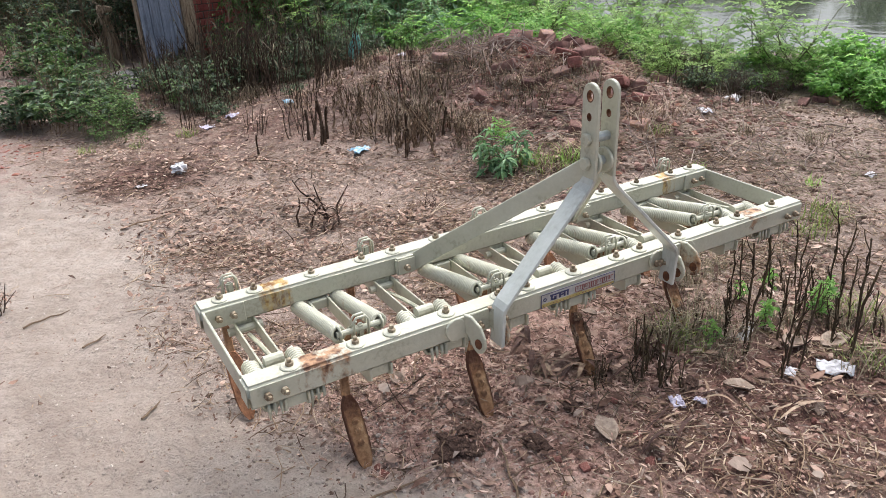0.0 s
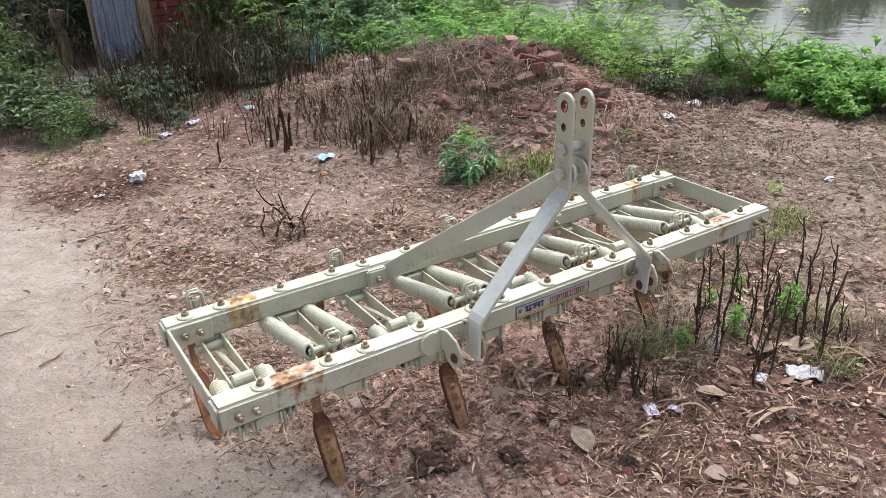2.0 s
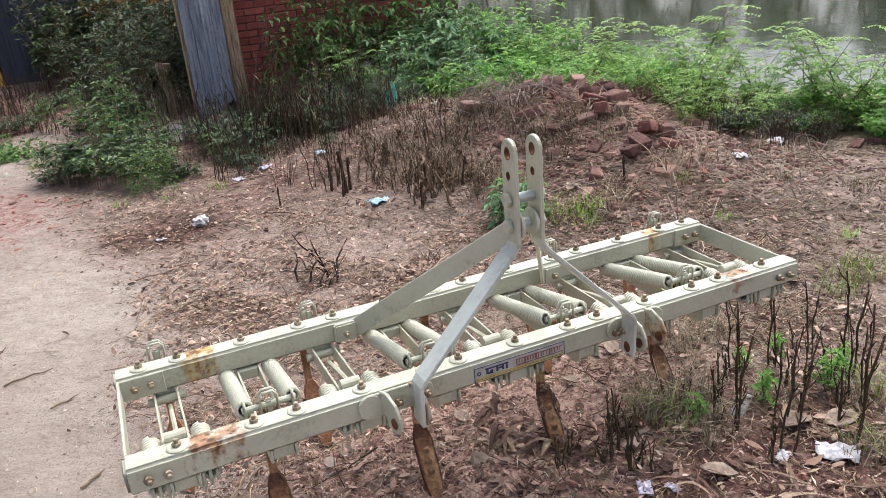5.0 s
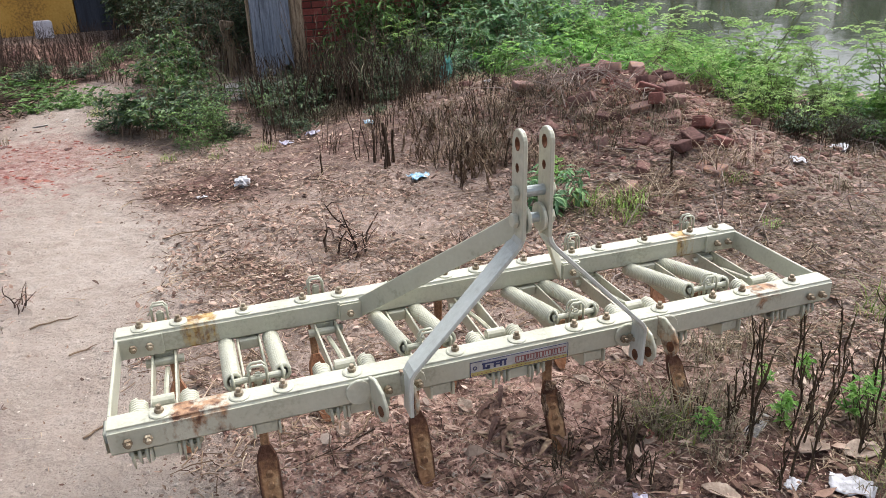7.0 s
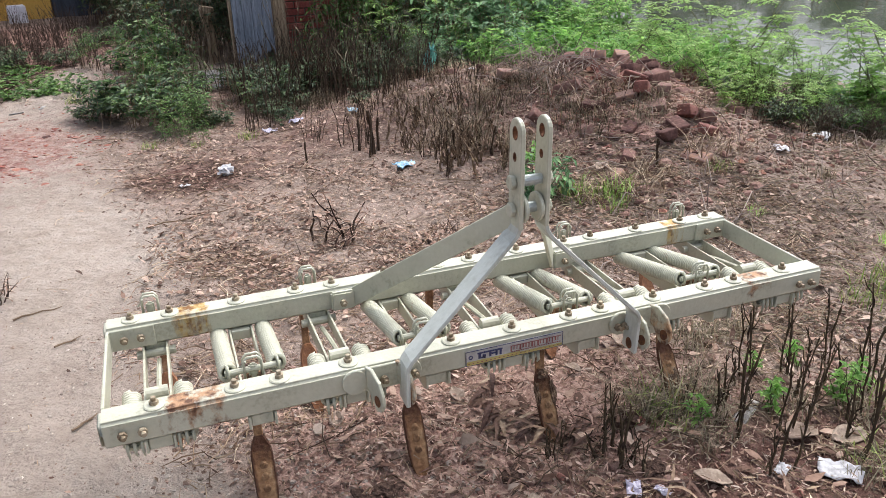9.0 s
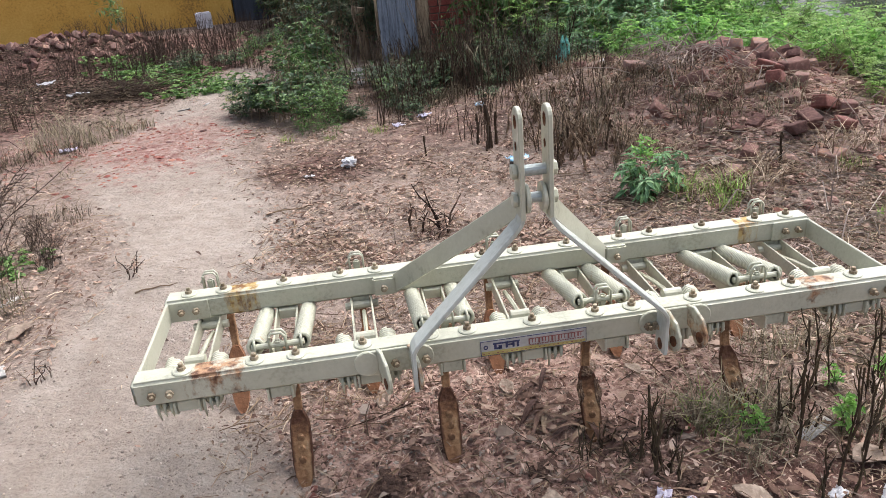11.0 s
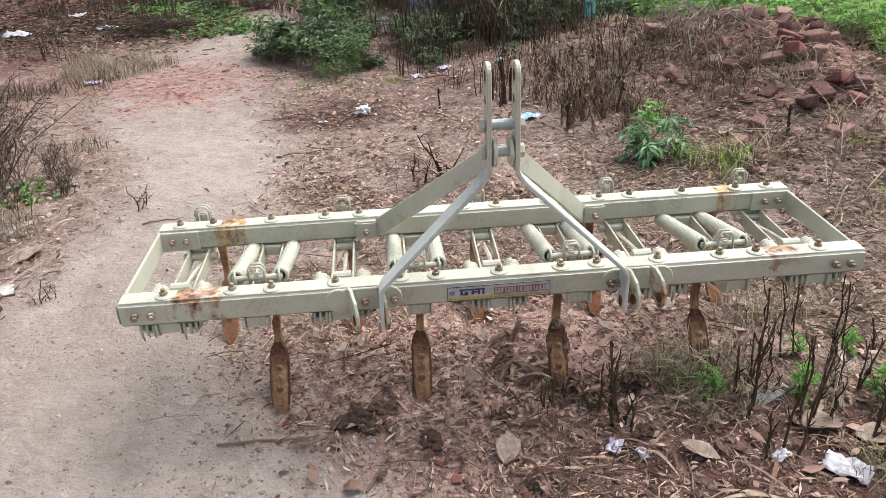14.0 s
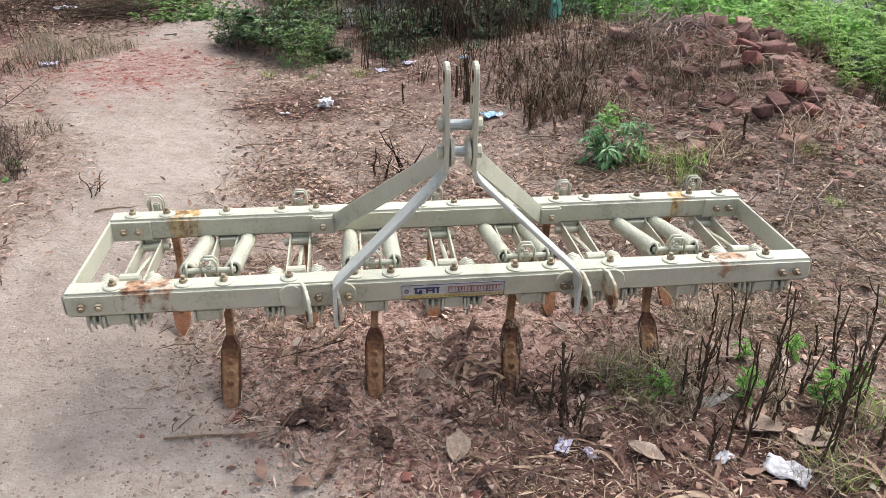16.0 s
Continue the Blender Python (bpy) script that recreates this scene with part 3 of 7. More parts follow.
# bolts on the beams
nut = Geo()
nut.sweep([[(0.0115 * math.cos(k * math.pi / 3), 0.0115 * math.sin(k * math.pi / 3), z) for k in range(6)] for z in (0.003, 0.014)])
nut.sweep([[(0.0065 * math.cos(k * math.pi / 4), 0.0065 * math.sin(k * math.pi / 4), z) for k in range(8)] for z in (0.013, 0.024)])
nut_mesh = nut.mesh("bolt", bevel=0.0012, segments=1)
washer = Geo().sweep([[(r * math.cos(k * math.pi / 10), r * math.sin(k * math.pi / 10), z) for k in range(20)] for r, z in ((0.025, 0.0), (0.025, 0.003), (0.022, 0.005))])
washer_mesh = washer.mesh("washer", smooth=False)
rng = random.Random(4)


def bolt(m, wash=True):
    b = part("bolt", nut_mesh, NUT, cultivator, "weathered hexagon bolt", m)
    if wash:
        part("washer", washer_mesh, PAINT, b, "painted round washer")
    return b


FRONT_BOLTS = (-0.915, -0.732, -0.626, -0.453, -0.277, -0.177, -0.002, 0.171, 0.274, 0.447, 0.625, 0.731, 0.914)
REAR_BOLTS = (-0.968, -0.863, -0.678, -0.504, -0.394, -0.228, -0.05, 0.056, 0.225, 0.400, 0.504, 0.681, 0.866, 0.974)
for y, row in ((FRONT_Y, FRONT_BOLTS), (REAR_Y, REAR_BOLTS)):
    for x in row:
        bolt(pose(x, y + rng.uniform(-0.003, 0.003), TOP, 0, 0, rng.uniform(0, 60)))
for x in (-0.992, -0.948, 0.948, 0.992):
    bolt(pose(x, FRONT_Y - BAR / 2, TOP - 0.036, 90, 0, 10), False)
    bolt(pose(x, REAR_Y - BAR / 2 - 0.008, TOP - 0.034, 90, 0, 10), False)

# end plates, bent over on to the beams
for side, x in ((-1, -1.034), (1, 1.034)):
    g = Geo()
    t = 0.008
    outer = [(x, FRONT_Y + BAR / 2), (x, REAR_Y - BAR / 2), (x - side * 0.125, REAR_Y - BAR / 2)]
    inner = [(x - side * 0.125, REAR_Y - BAR / 2 - t), (x - side * t, REAR_Y - BAR / 2 - t), (x - side * t, FRONT_Y + BAR / 2)]
    prof = outer + inner
    g.sweep([[(px, py, z) for px, py in prof] for z in (TOP - BAR + 0.004, TOP - 0.004)])
    part("end_plate", g.mesh("end_plate", bevel=0.002, segments=1), PAINT, cultivator, "flat steel end plate with a bent flange")


# tine assemblies: built once for each row, then copied
def helix(g, p0, p1, r, wire, pitch, seg=10):
    p0, p1 = Vector(p0), Vector(p1)
    d = p1 - p0
    turns = d.length / pitch
    d.normalize()
    s = d.cross(Vector((1, 0, 0))).normalized()
    u = d.cross(s)
    pts = []
    n = int(turns * seg)
    for i in range(n + 1):
        a = 2 * math.pi * i / seg
        pts.append(p0 + (p1 - p0) * (i / n) + r * (math.cos(a) * s + math.sin(a) * u))
    rings = []
    for i, p in enumerate(pts):
        a = 2 * math.pi * i / seg
        o = math.cos(a) * s + math.sin(a) * u
        rings.append([p + wire * (math.cos(q) * o + math.sin(q) * d) for q in (math.radians(45), math.radians(135), math.radians(225), math.radians(315))])
    return g.sweep(rings)


def tine_set(front):
    """One spring tine at its beam, whose middle is the local origin with the beam's top at z = 0."""
    shank = Geo()
    path = [(0, 0.09, -0.03), (0, 0.165, -0.08), (0, 0.232, -0.15), (0, 0.256, -0.22), (0, 0.258, -0.29), (0, 0.246, -0.375), (0, 0.20, -0.44)]
    rings = []
    for i, (x, y, z) in enumerate(path):
        w = (0.015, 0.016, 0.016, 0.014, 0.012, 0.013, 0.012)[i]
        rings.append([(x - w, y - 0.012, z), (x + w, y - 0.012, z), (x + w, y + 0.012, z), (x - w, y + 0.012, z)])
    shank.sweep(rings)
    t = part("tine", shank.mesh("tine", bevel=0.003, segments=1), RUST, cultivator, "rusty steel spring tine shank")
    # shovel: long pointed leaf, bowed forward, with a raised dark rim and a worn hollow face
    sh = Geo()
    prof = [(-0.335, 0.012, 0.238), (-0.348, 0.020, 0.232), (-0.362, 0.027, 0.225), (-0.385, 0.0315, 0.212), (-0.43, 0.032, 0.183), (-0.475, 0.0315, 0.154), (-0.505, 0.027, 0.137), (-0.525, 0.020, 0.127), (-0.54, 0.008, 0.119)]
    rings = []
    for z, w, y in prof:
        e = min(0.006, w * 0.3)
        rings.append([(-w, y + 0.004, z), (-w + e * 0.5, y - 0.0045, z), (-w + e, y - 0.0035, z), (0, y - 0.001, z), (w - e, y - 0.0035, z), (w - e * 0.5, y - 0.0045, z), (w, y + 0.004, z), (w, y + 0.010, z), (0, y + 0.008, z), (-w, y + 0.010, z)])
    sh.sweep(rings)
    part("shovel", sh.mesh("shovel", smooth=False), BLADE if front else RUST_ORANGE, t, "rust-brown pointed shovel blade")
    for y, z in ((0.196, -0.405), (0.178, -0.432), (0.160, -0.460)):
        g = Geo().sweep([[(r * math.cos(k * math.pi / 5), y - o, z - 0.6 * o + 1.15 * r * math.sin(k * math.pi / 5)) for k in range(10)] for r, o in ((0.0115, 0.0), (0.0100, 0.005), (0.006, 0.0055))])
        part("rivet", g.mesh("rivet"), RUST, t)
    # paired side plates under both beams
    for s in (-1, 1):
        g = Geo()
        x = s * 0.031
        ys = (-0.035, REAR_Y + 0.034) if front else (-REAR_Y - 0.034, 0.06)
        low = -0.118
        outline = [(ys[0], -BAR), (ys[1], -BAR), (ys[1], low + 0.012), (ys[1] - 0.02, low), (ys[0] + 0.02, low), (ys[0], low + 0.012)]
        g.sweep([[(x + o, y, z) for y, z in outline] for o in (-0.003, 0.003)])
        part("side_plate", g.mesh("side_plate", bevel=0.001, segments=1), PAINT, t)
    # spacer blocks between the plates, close under the beams
    for y in ((0.0, REAR_Y - 0.02) if front else (0.0, -REAR_Y)):
        part("spacer", Geo().box(-0.027, 0.027, y - 0.025, y + 0.025, -0.105, -BAR - 0.002).mesh("spacer", bevel=0.002, segments=1), PAINT, t)
    # springs and their cross rod
    for s in (-1, 1):
        g = Geo()
        if front:
            helix(g, (s * 0.062, 0.095, -0.016), (s * 0.064, 0.425, -0.088), 0.0200, 0.0064, 0.0088)
            # end hook over the rod
            g.tube([(s * 0.062, 0.098, 0.004), (s * 0.062, 0.085, 0.006), (s * 0.062, 0.074, -0.008), (s * 0.062, 0.078, -0.026), (s * 0.062, 0.092, -0.030)], 0.0045, 6)
        else:
            helix(g, (s * 0.062, -REAR_Y + 0.165, -0.074), (s * 0.062, -REAR_Y - 0.002, -0.094), 0.0200, 0.0062, 0.0088)
        part("spring", g.mesh("spring", smooth=True), PAINT_SPRING, t, "painted coil spring")
        if not front:
            for k, (dx, z) in enumerate(((0.041, -0.126 if s > 0 else -0.112), (0.058, -0.110), (0.074, -0.104 if s > 0 else -0.120))):
                q = Geo().tube([(s * dx, -REAR_Y - 0.022, -BAR - 0.004), (s * dx, -REAR_Y - 0.026, -0.10), (s * dx * 0.98, -REAR_Y - 0.02, z - 0.006)], [0.0048, 0.0045, 0.002], 6)
                part("spring_end", q.mesh("spring_end", smooth=True), PAINT_SPRING, t)
    g = Geo()
    if front:
        g.tube([(-0.07, 0.086, -0.012), (0.07, 0.086, -0.012)], 0.0085, 10)
        part("cross_rod", g.mesh("cross_rod", smooth=False), PAINT, t)
    else:
        g.tube([(-0.052, -0.035, -0.098), (0.052, -0.035, -0.098)], 0.013, 10)
        part("cross_rod", g.mesh("cross_rod"), PAINT, t)
        part("roller", Geo().tube([(-0.027, -0.30, -0.062), (0.027, -0.30, -0.062)], 0.017, 12).mesh("roller"), PAINT, t)
        part("strut", Geo().tube([(0.004, -0.05, -0.115), (0.004, -0.16, -0.09), (0.004, -0.29, -0.07)], [0.007, 0.007, 0.007], 6).mesh("strut"), PAINT, t)
    # double U-shackle over the tine head
    for off, y in ((0.0, 0.078), (0.0, 0.096)):
        g = Geo()
        w, top, low = 0.022, 0.027, -0.05
        loop = [(-w, y, low), (-w, y, top - 0.012), (-w + 0.009, y, top), (w - 0.009, y, top), (w, y, top - 0.012), (w, y, low)]
        g.tube(loop, 0.0036, 6)
        part("shackle", g.mesh("shackle", smooth=True), PAINT, t)
    part("tine_head", Geo().box(-0.011, 0.011, 0.080, 0.094, -0.05, 0.004).mesh("tine_head", bevel=0.005), PAINT, t, "painted tine head inside the shackle")
    part("shackle_key", Geo().tube([(-0.034, 0.10, -0.012), (-0.022, 0.085, 0.006), (-0.017, 0.07, 0.022)], 0.003, 5).mesh("shackle_key"), PAINT, t)
    return t


front_tine = tine_set(True)
front_tine.matrix_basis = pose(-0.679, FRONT_Y, TOP)
tines = [front_tine] + [copy_thing(front_tine, pose(x, FRONT_Y, TOP)) for x in (-0.226, 0.222, 0.678)]
# each shank hangs a little off the middle of its plates
for t, dx, lean in zip(tines, (0.004, 0.014, 0.020, 0.004), (-1.0, -2.0, -3.0, 1.5)):
    t.matrix_basis = t.matrix_basis @ pose(dx, 0, 0, 0, -lean, 0)
    for o in t.children:
        if not o.name.startswith(("shovel", "rivet")):
            o.matrix_basis = pose(0, 0, 0, 0, lean, 0) @ pose(-dx, 0, 0) @ o.matrix_basis
rear_tine = tine_set(False)
rear_tine.matrix_basis = pose(-0.915, REAR_Y, TOP)
for x, turn in ((-0.45, 0.7), (0.002, -0.8), (0.45, 0.5), (0.918, -0.6)):
    copy_thing(rear_tine, pose(x, REAR_Y, TOP, 0, 0, turn))


# top mast: two flat bars, upright above, splayed to the front beam below
def strap(path, y0, y1, thick, half):
    """A flat bar in the x-z plane, wide in y; y runs from y0 to y1 along it."""
    rings = []
    n = len(path)
    for i, (x, z) in enumerate(path):
        a = Vector(path[max(i - 1, 0)])
        b = Vector(path[min(i + 1, n - 1)])
        d = (b - a).normalized()
        nx, nz = -d.y * thick / 2, d.x * thick / 2
        y = y0 + (y1 - y0) * i / (n - 1)
        rings.append([(x + nx, y - half, z + nz), (x + nx, y + half, z + nz), (x - nx, y + half, z - nz), (x - nx, y - half, z - nz)])
    return rings


HITCH = -0.007
for s in (-1, 1):
    x = HITCH + s * 0.034
    foot = s * 0.330
    g = Geo()
    g.sweep(strap([(x, 0.845), (x + s * 0.006, 0.826), (x + s * 0.02, 0.806), (foot - s * 0.012, 0.535), (foot - s * 0.002, 0.517), (foot, 0.50), (foot, 0.425), (foot, 0.398)], -0.092, -0.072, 0.011, 0.030))
    arm = part("front_arm", g.mesh("front_arm", bevel=0.002, segments=1), PAINT_SKY_SHEEN, cultivator, "flat steel arm splayed down to the front beam")
    rim = Geo().sweep([[(foot - s * e, -0.076 + 0.014 * math.cos(k * math.pi / 7), 0.421 + 0.017 * math.sin(k * math.pi / 7)) for k in range(14)] for e in (0.0045, 0.0066)])
    part("pin_hole", rim.mesh("pin_hole"), HOLE, arm, "rust-rimmed pin hole")
    # upright with rounded top and two pin holes
    g = Geo()
    y0, w, top = -0.092, 0.031, 1.105
    arc = [(y0 + w * math.cos(a), top - w + w * math.sin(a)) for a in [math.pi * k / 10 for k in range(11)]]
    outline = [(y0 + w, 0.84)] + arc + [(y0 - w, 0.84)]
    g.sweep([[(x + o, y, z) for y, z in outline] for o in (-0.006, 0.006)])
    up = part("mast_plate", g.mesh("mast_plate", bevel=0.002, segments=1), PAINT, cultivator, "upright flat mast plate with rounded top and pin holes")
    cut = Geo()
    for z, r in ((1.070, 0.0125), (1.014, 0.0085)):
        cut.sweep([[(x + o, y0 + r * math.cos(k * math.pi / 8), z + 1.2 * r * math.sin(k * math.pi / 8)) for k in range(16)] for o in (-0.05, 0.05)])
    cutter = bpy.data.objects.new("hole_cutter", cut.mesh("hole_cutter"))
    scene.collection.objects.link(cutter)
    mod = up.modifiers.new("holes", "BOOLEAN")
    mod.object, mod.solver = cutter, "EXACT"
    bpy.context.view_layer.update()
    dep = bpy.context.evaluated_depsgraph_get()
    up.data = bpy.data.meshes.new_from_object(up.evaluated_get(dep))
    up.modifiers.clear()
    bpy.data.objects.remove(cutter)
    for z, r in ((1.070, 0.0125), (1.014, 0.0085)):
        rim = Geo()
        loop = [[(x + o, y0 + q * math.cos(k * math.pi / 8), z + 1.2 * q * math.sin(k * math.pi / 8)) for k in range(16)] for o, q in ((-0.0066, r * 1.12), (-0.0066, r * 0.9), (0.0066, r * 0.9), (0.0066, r * 1.12))]
        rim.sweep(loop, False)
        part("hole_rim", rim.mesh("hole_rim"), HOLE, up, "rusty rim of a pin hole")
    # rear brace: flat bar on edge, from the pin to the rear beam
    g = Geo()
    xi = HITCH + s * 0.020
    a, b = Vector((xi, -0.10, 0.885)), Vector((s * 0.338, REAR_Y - BAR / 2 - 0.004, 0.464))
    flat = Vector((b.x - a.x, b.y - a.y, 0)).normalized()
    side = flat.cross(Vector((0, 0, 1)))
    rings = []
    for q in (0.0, 0.05, 0.1, 0.3, 0.6, 0.96, 1.0):
        p = a.lerp(b, q)
        hgt = 0.034
        bend = side if q > 0.06 else Vector((1, 0, 0))
        bend = bend if bend.x * side.x > 0 else -bend
        tip = Vector((0.16 * s * hgt * min(1, q * 4) * (1 - q), 0, 0))
        rings.append([p + bend * 0.005 + Vector((0, 0, hgt)) - tip, p - bend * 0.005 + Vector((0, 0, hgt)) - tip, p - bend * 0.005 - Vector((0, 0, hgt)) + tip, p + bend * 0.005 - Vector((0, 0, hgt)) + tip])
    g.sweep(rings)
    br = part("rear_brace", g.mesh("rear_brace", bevel=0.002, segments=1), PAINT, cultivator, "broad flat brace running back to the rear beam")
    fx = s * 0.338
    y = REAR_Y - BAR / 2
    part("brace_foot", Geo().box(min(fx, fx + s * 0.07), max(fx, fx + s * 0.07), y - 0.020, y - 0.001, 0.434, 0.494).mesh("brace_foot", bevel=0.005), PAINT, br)
    bolt(pose(fx + s * 0.036, y - 0.020, 0.462, 90, 0, 0), False)
    # rounded ear of the brace between the mast plates
    ear = Geo().sweep([[(xi + o, -0.092 + 0.036 * math.cos(k * math.pi / 10), 0.885 + 0.036 * math.sin(k * math.pi / 10)) for k in range(20)] for o in (-0.005, 0.005)])
    part("brace_ear", ear.mesh("brace_ear", bevel=0.002, segments=1), PAINT, br)

for z, r in ((0.953, 0.0135), (0.885, 0.013)):
    g = Geo().tube([(HITCH - 0.052, -0.092, z), (HITCH + 0.052, -0.092, z)], r, 14)
    p = part("mast_pin", g.mesh("mast_pin", bevel=0.0015, segments=1), PIN, cultivator, "grey zinc-plated hitch pin")
    for s in (-1, 1):
        h = Geo().sweep([[(HITCH + s * x, -0.092 + 0.019 * math.cos(k * math.pi / 3), z + 0.019 * math.sin(k * math.pi / 3)) for k in range(6)] for x in (0.041, 0.054)])
        part("pin_nut", h.mesh("pin_nut", bevel=0.002, segments=1), PAINT, p)


# lower hitch lugs
def lug(x, s, rusty):
    """A lug standing forward from the front beam at x, its round flange turned to side s on the beam's face."""
    g = Geo()
    face = FRONT_Y - BAR / 2
    outline = [(face, 0.505), (face - 0.028, 0.508), (face - 0.062, 0.485), (face - 0.078, 0.452), (face - 0.080, 0.425), (face - 0.070, 0.405), (face - 0.052, 0.398), (face - 0.036, 0.410), (face - 0.02, 0.44), (face, 0.452)]
    g.sweep([[(x + o, y, z) for y, z in outline] for o in (-0.005, 0.005)])
    ob = part("hitch_lug", g.mesh("hitch_lug", bevel=0.002, segments=1), PAINT_LUG if rusty else PAINT, cultivator, "rounded lower hitch lug with pin hole")
    cx = x + s * 0.028
    fl = []
    for k in range(14):
        a = 2 * math.pi * k / 14
        fl.append((cx + 0.036 * math.cos(a) * (1.0 if s * math.cos(a) > 0 else 0.8), 0.468 + 0.036 * math.sin(a)))
    part("lug_flange", Geo().sweep([[(px, y, pz) for px, pz in fl] for y in (face - 0.001, face - 0.011)]).mesh("lug_flange", bevel=0.002, segments=1), PAINT, ob)
    turn = pose(x, face, 0, 0, 0, 17) @ pose(-x, -face, 0)
    ob.matrix_basis = turn
    ob.children[0].matrix_basis = turn.inverted()
    hx = 0.0062
    for o in (-hx, hx):
        h = Geo().sweep([[(x + o + e, face - 0.057 + 0.0125 * math.cos(k * math.pi / 7), 0.432 + 0.016 * math.sin(k * math.pi / 7)) for k in range(14)] for e in (-0.0008, 0.0008)])
        part("pin_hole", h.mesh("pin_hole"), HOLE, ob, "rust-rimmed pin hole")
    return ob


lug(-0.418, -1, False)
lug(-0.338, 1, True)
lug(0.343, -1, True)
lug(0.415, 1, True)
for x0, x1 in ((-0.450, -0.306), (0.311, 0.447)):
    part("mounting_plate", Geo().box(x0, x1, FRONT_Y - BAR / 2 - 0.0085, FRONT_Y - BAR / 2 - 0.0005, 0.434, 0.502).mesh("mounting_plate", bevel=0.002, segments=1), PAINT, cultivator, "flat mounting plate under the hitch lugs")
for x in (-0.378, -0.298, 0.298, 0.318):
    bolt(pose(x, FRONT_Y - BAR / 2 - (0.010 if abs(x) < 0.33 else 0.008), 0.464, 90, 0, 15), False)

# maker's label: a white plate with coloured bars
fy = FRONT_Y - BAR / 2
sticker = part("label_plate", Geo().box(-0.151, 0.135, fy - 0.0025, fy - 0.0002, 0.437, 0.481).mesh("label_plate"), LABEL_WHITE, cultivator, "white maker's label with blue, red and yellow bars")
sticker.matrix_basis = Matrix.Identity(4)
yb = fy - 0.0042
part("label_band", Geo().box(-0.148, 0.005, yb, fy - 0.003, 0.4385, 0.4495).mesh("label_band"), LABEL_YELLOW, sticker)
part("label_band", Geo().box(0.006, 0.132, yb, fy - 0.003, 0.4385, 0.4465).mesh("label_band"), LABEL_YELLOW, sticker)
g = Geo()
for x0, x1, z0, z1 in ((-0.118, -0.046, 0.468, 0.4725), (-0.115, -0.108, 0.454, 0.468), (-0.103, -0.094, 0.453, 0.464), (-0.108, -0.096, 0.4535, 0.458), (-0.084, -0.078, 0.454, 0.468), (-0.078, -0.062, 0.460, 0.4645), (-0.066, -0.06, 0.454, 0.468), (-0.054, -0.048, 0.453, 0.468)):
    g.box(x0, x1, yb, fy - 0.003, z0, z1)
part("label_bar", g.mesh("label_bar"), LABEL_BLUE, sticker)
g = Geo()
g.box(-0.022, 0.128, yb, fy - 0.003, 0.4695, 0.4715)
for k in range(17):
    x0 = -0.022 + k * 0.0088
    g.box(x0, x0 + rng.choice((0.0022, 0.0045, 0.0030)), yb, fy - 0.003, 0.455 + rng.choice((0, 0.003)), 0.4697)
part("label_bar", g.mesh("label_bar"), LABEL_RED, sticker)
g = Geo()
for z in (0.4425, 0.4515):
    for k in range(22):
        x0 = (-0.145 if z < 0.45 else -0.02) + k * (0.0125 if z < 0.45 else 0.0068)
        g.box(x0, x0 + 0.005, yb - 0.0006, fy - 0.003, z, z + 0.0018)
part("label_bar", g.mesh("label_bar"), LABEL_RED, sticker)
g = Geo().box(-0.151, 0.135, yb, fy - 0.003, 0.4795, 0.481).box(-0.151, 0.135, yb, fy - 0.003, 0.437, 0.4382).box(-0.151, -0.1495, yb, fy - 0.003, 0.4382, 0.4795).box(0.1335, 0.135, yb, fy - 0.003, 0.4382, 0.4795)
part("label_border", g.mesh("label_border"), LABEL_BLUE, sticker)
ring = Geo()
ring.sweep([[(-0.137 + r * math.cos(k * math.pi / 8), y, 0.462 + r * math.sin(k * math.pi / 8)) for k in range(16)] for r, y in ((0.0062, fy - 0.003), (0.0062, yb), (0.0035, yb), (0.0035, fy - 0.003))], False)
part("label_ring", ring.mesh("label_ring"), LABEL_BLUE, sticker)


# ---- plants ----
def rnd_dir(r, up=0.3):
    a = r.uniform(0, 2 * math.pi)
    return Vector((math.cos(a), math.sin(a), r.uniform(-0.2, up) if up < 1 else up)).normalized()


def leaf(g, p, d, length, width, r, fold=0.25):
    """A folded, pointed leaf."""
    s = d.cross(Vector((r.uniform(-0.3, 0.3), r.uniform(-0.3, 0.3), 1)))
    s = s.normalized() if s.length > 1e-4 else Vector((1, 0, 0))
    n = s.cross(d)
    mid = p + d * length * 0.45
    tip = p + d * length - n * length * r.uniform(0.0, 0.3)
    g.add([p, mid + s * width / 2 + n * width * fold, tip, mid - s * width / 2 + n * width * fold, mid], [(0, 4, 1), (1, 4, 2), (0, 3, 4), (3, 2, 4)])


def blade(g, p, h, lean, width, r):
    """A bent grass blade."""
    a = r.uniform(0, 2 * math.pi)
    d = Vector((math.cos(a), math.sin(a), 0))
    s = Vector((-d.y, d.x, 0)) * width / 2
    q1 = p + Vector((0, 0, h * 0.5)) + d * lean * 0.25
    q2 = p + Vector((0, 0, h * r.uniform(0.75, 1.0))) + d * lean
    g.add([p - s, p + s, q1 + s * 0.8, q1 - s * 0.8, q2], [(0, 1, 2, 3), (3, 2, 4)])


def stem_path(r, p, h, spread, bend=0.3, n=5):
    """An upward path that leans and wanders."""
    a = r.uniform(0, 2 * math.pi)
    lean = Vector((math.cos(a), math.sin(a), 0)) * spread
    pts = [Vector(p)]
    for i in range(1, n):
        q = i / (n - 1)
        pts.append(Vector(p) + Vector((0, 0, h * q)) + lean * (q ** 1.5) + Vector((r.uniform(-1, 1), r.uniform(-1, 1), 0)) * h * 0.05 * bend * 3)
    return pts


def along(pts, q):
    k = min(int(q * (len(pts) - 1)), len(pts) - 2)
    return pts[k].lerp(pts[k + 1], q * (len(pts) - 1) - k), (pts[k + 1] - pts[k]).normalized()


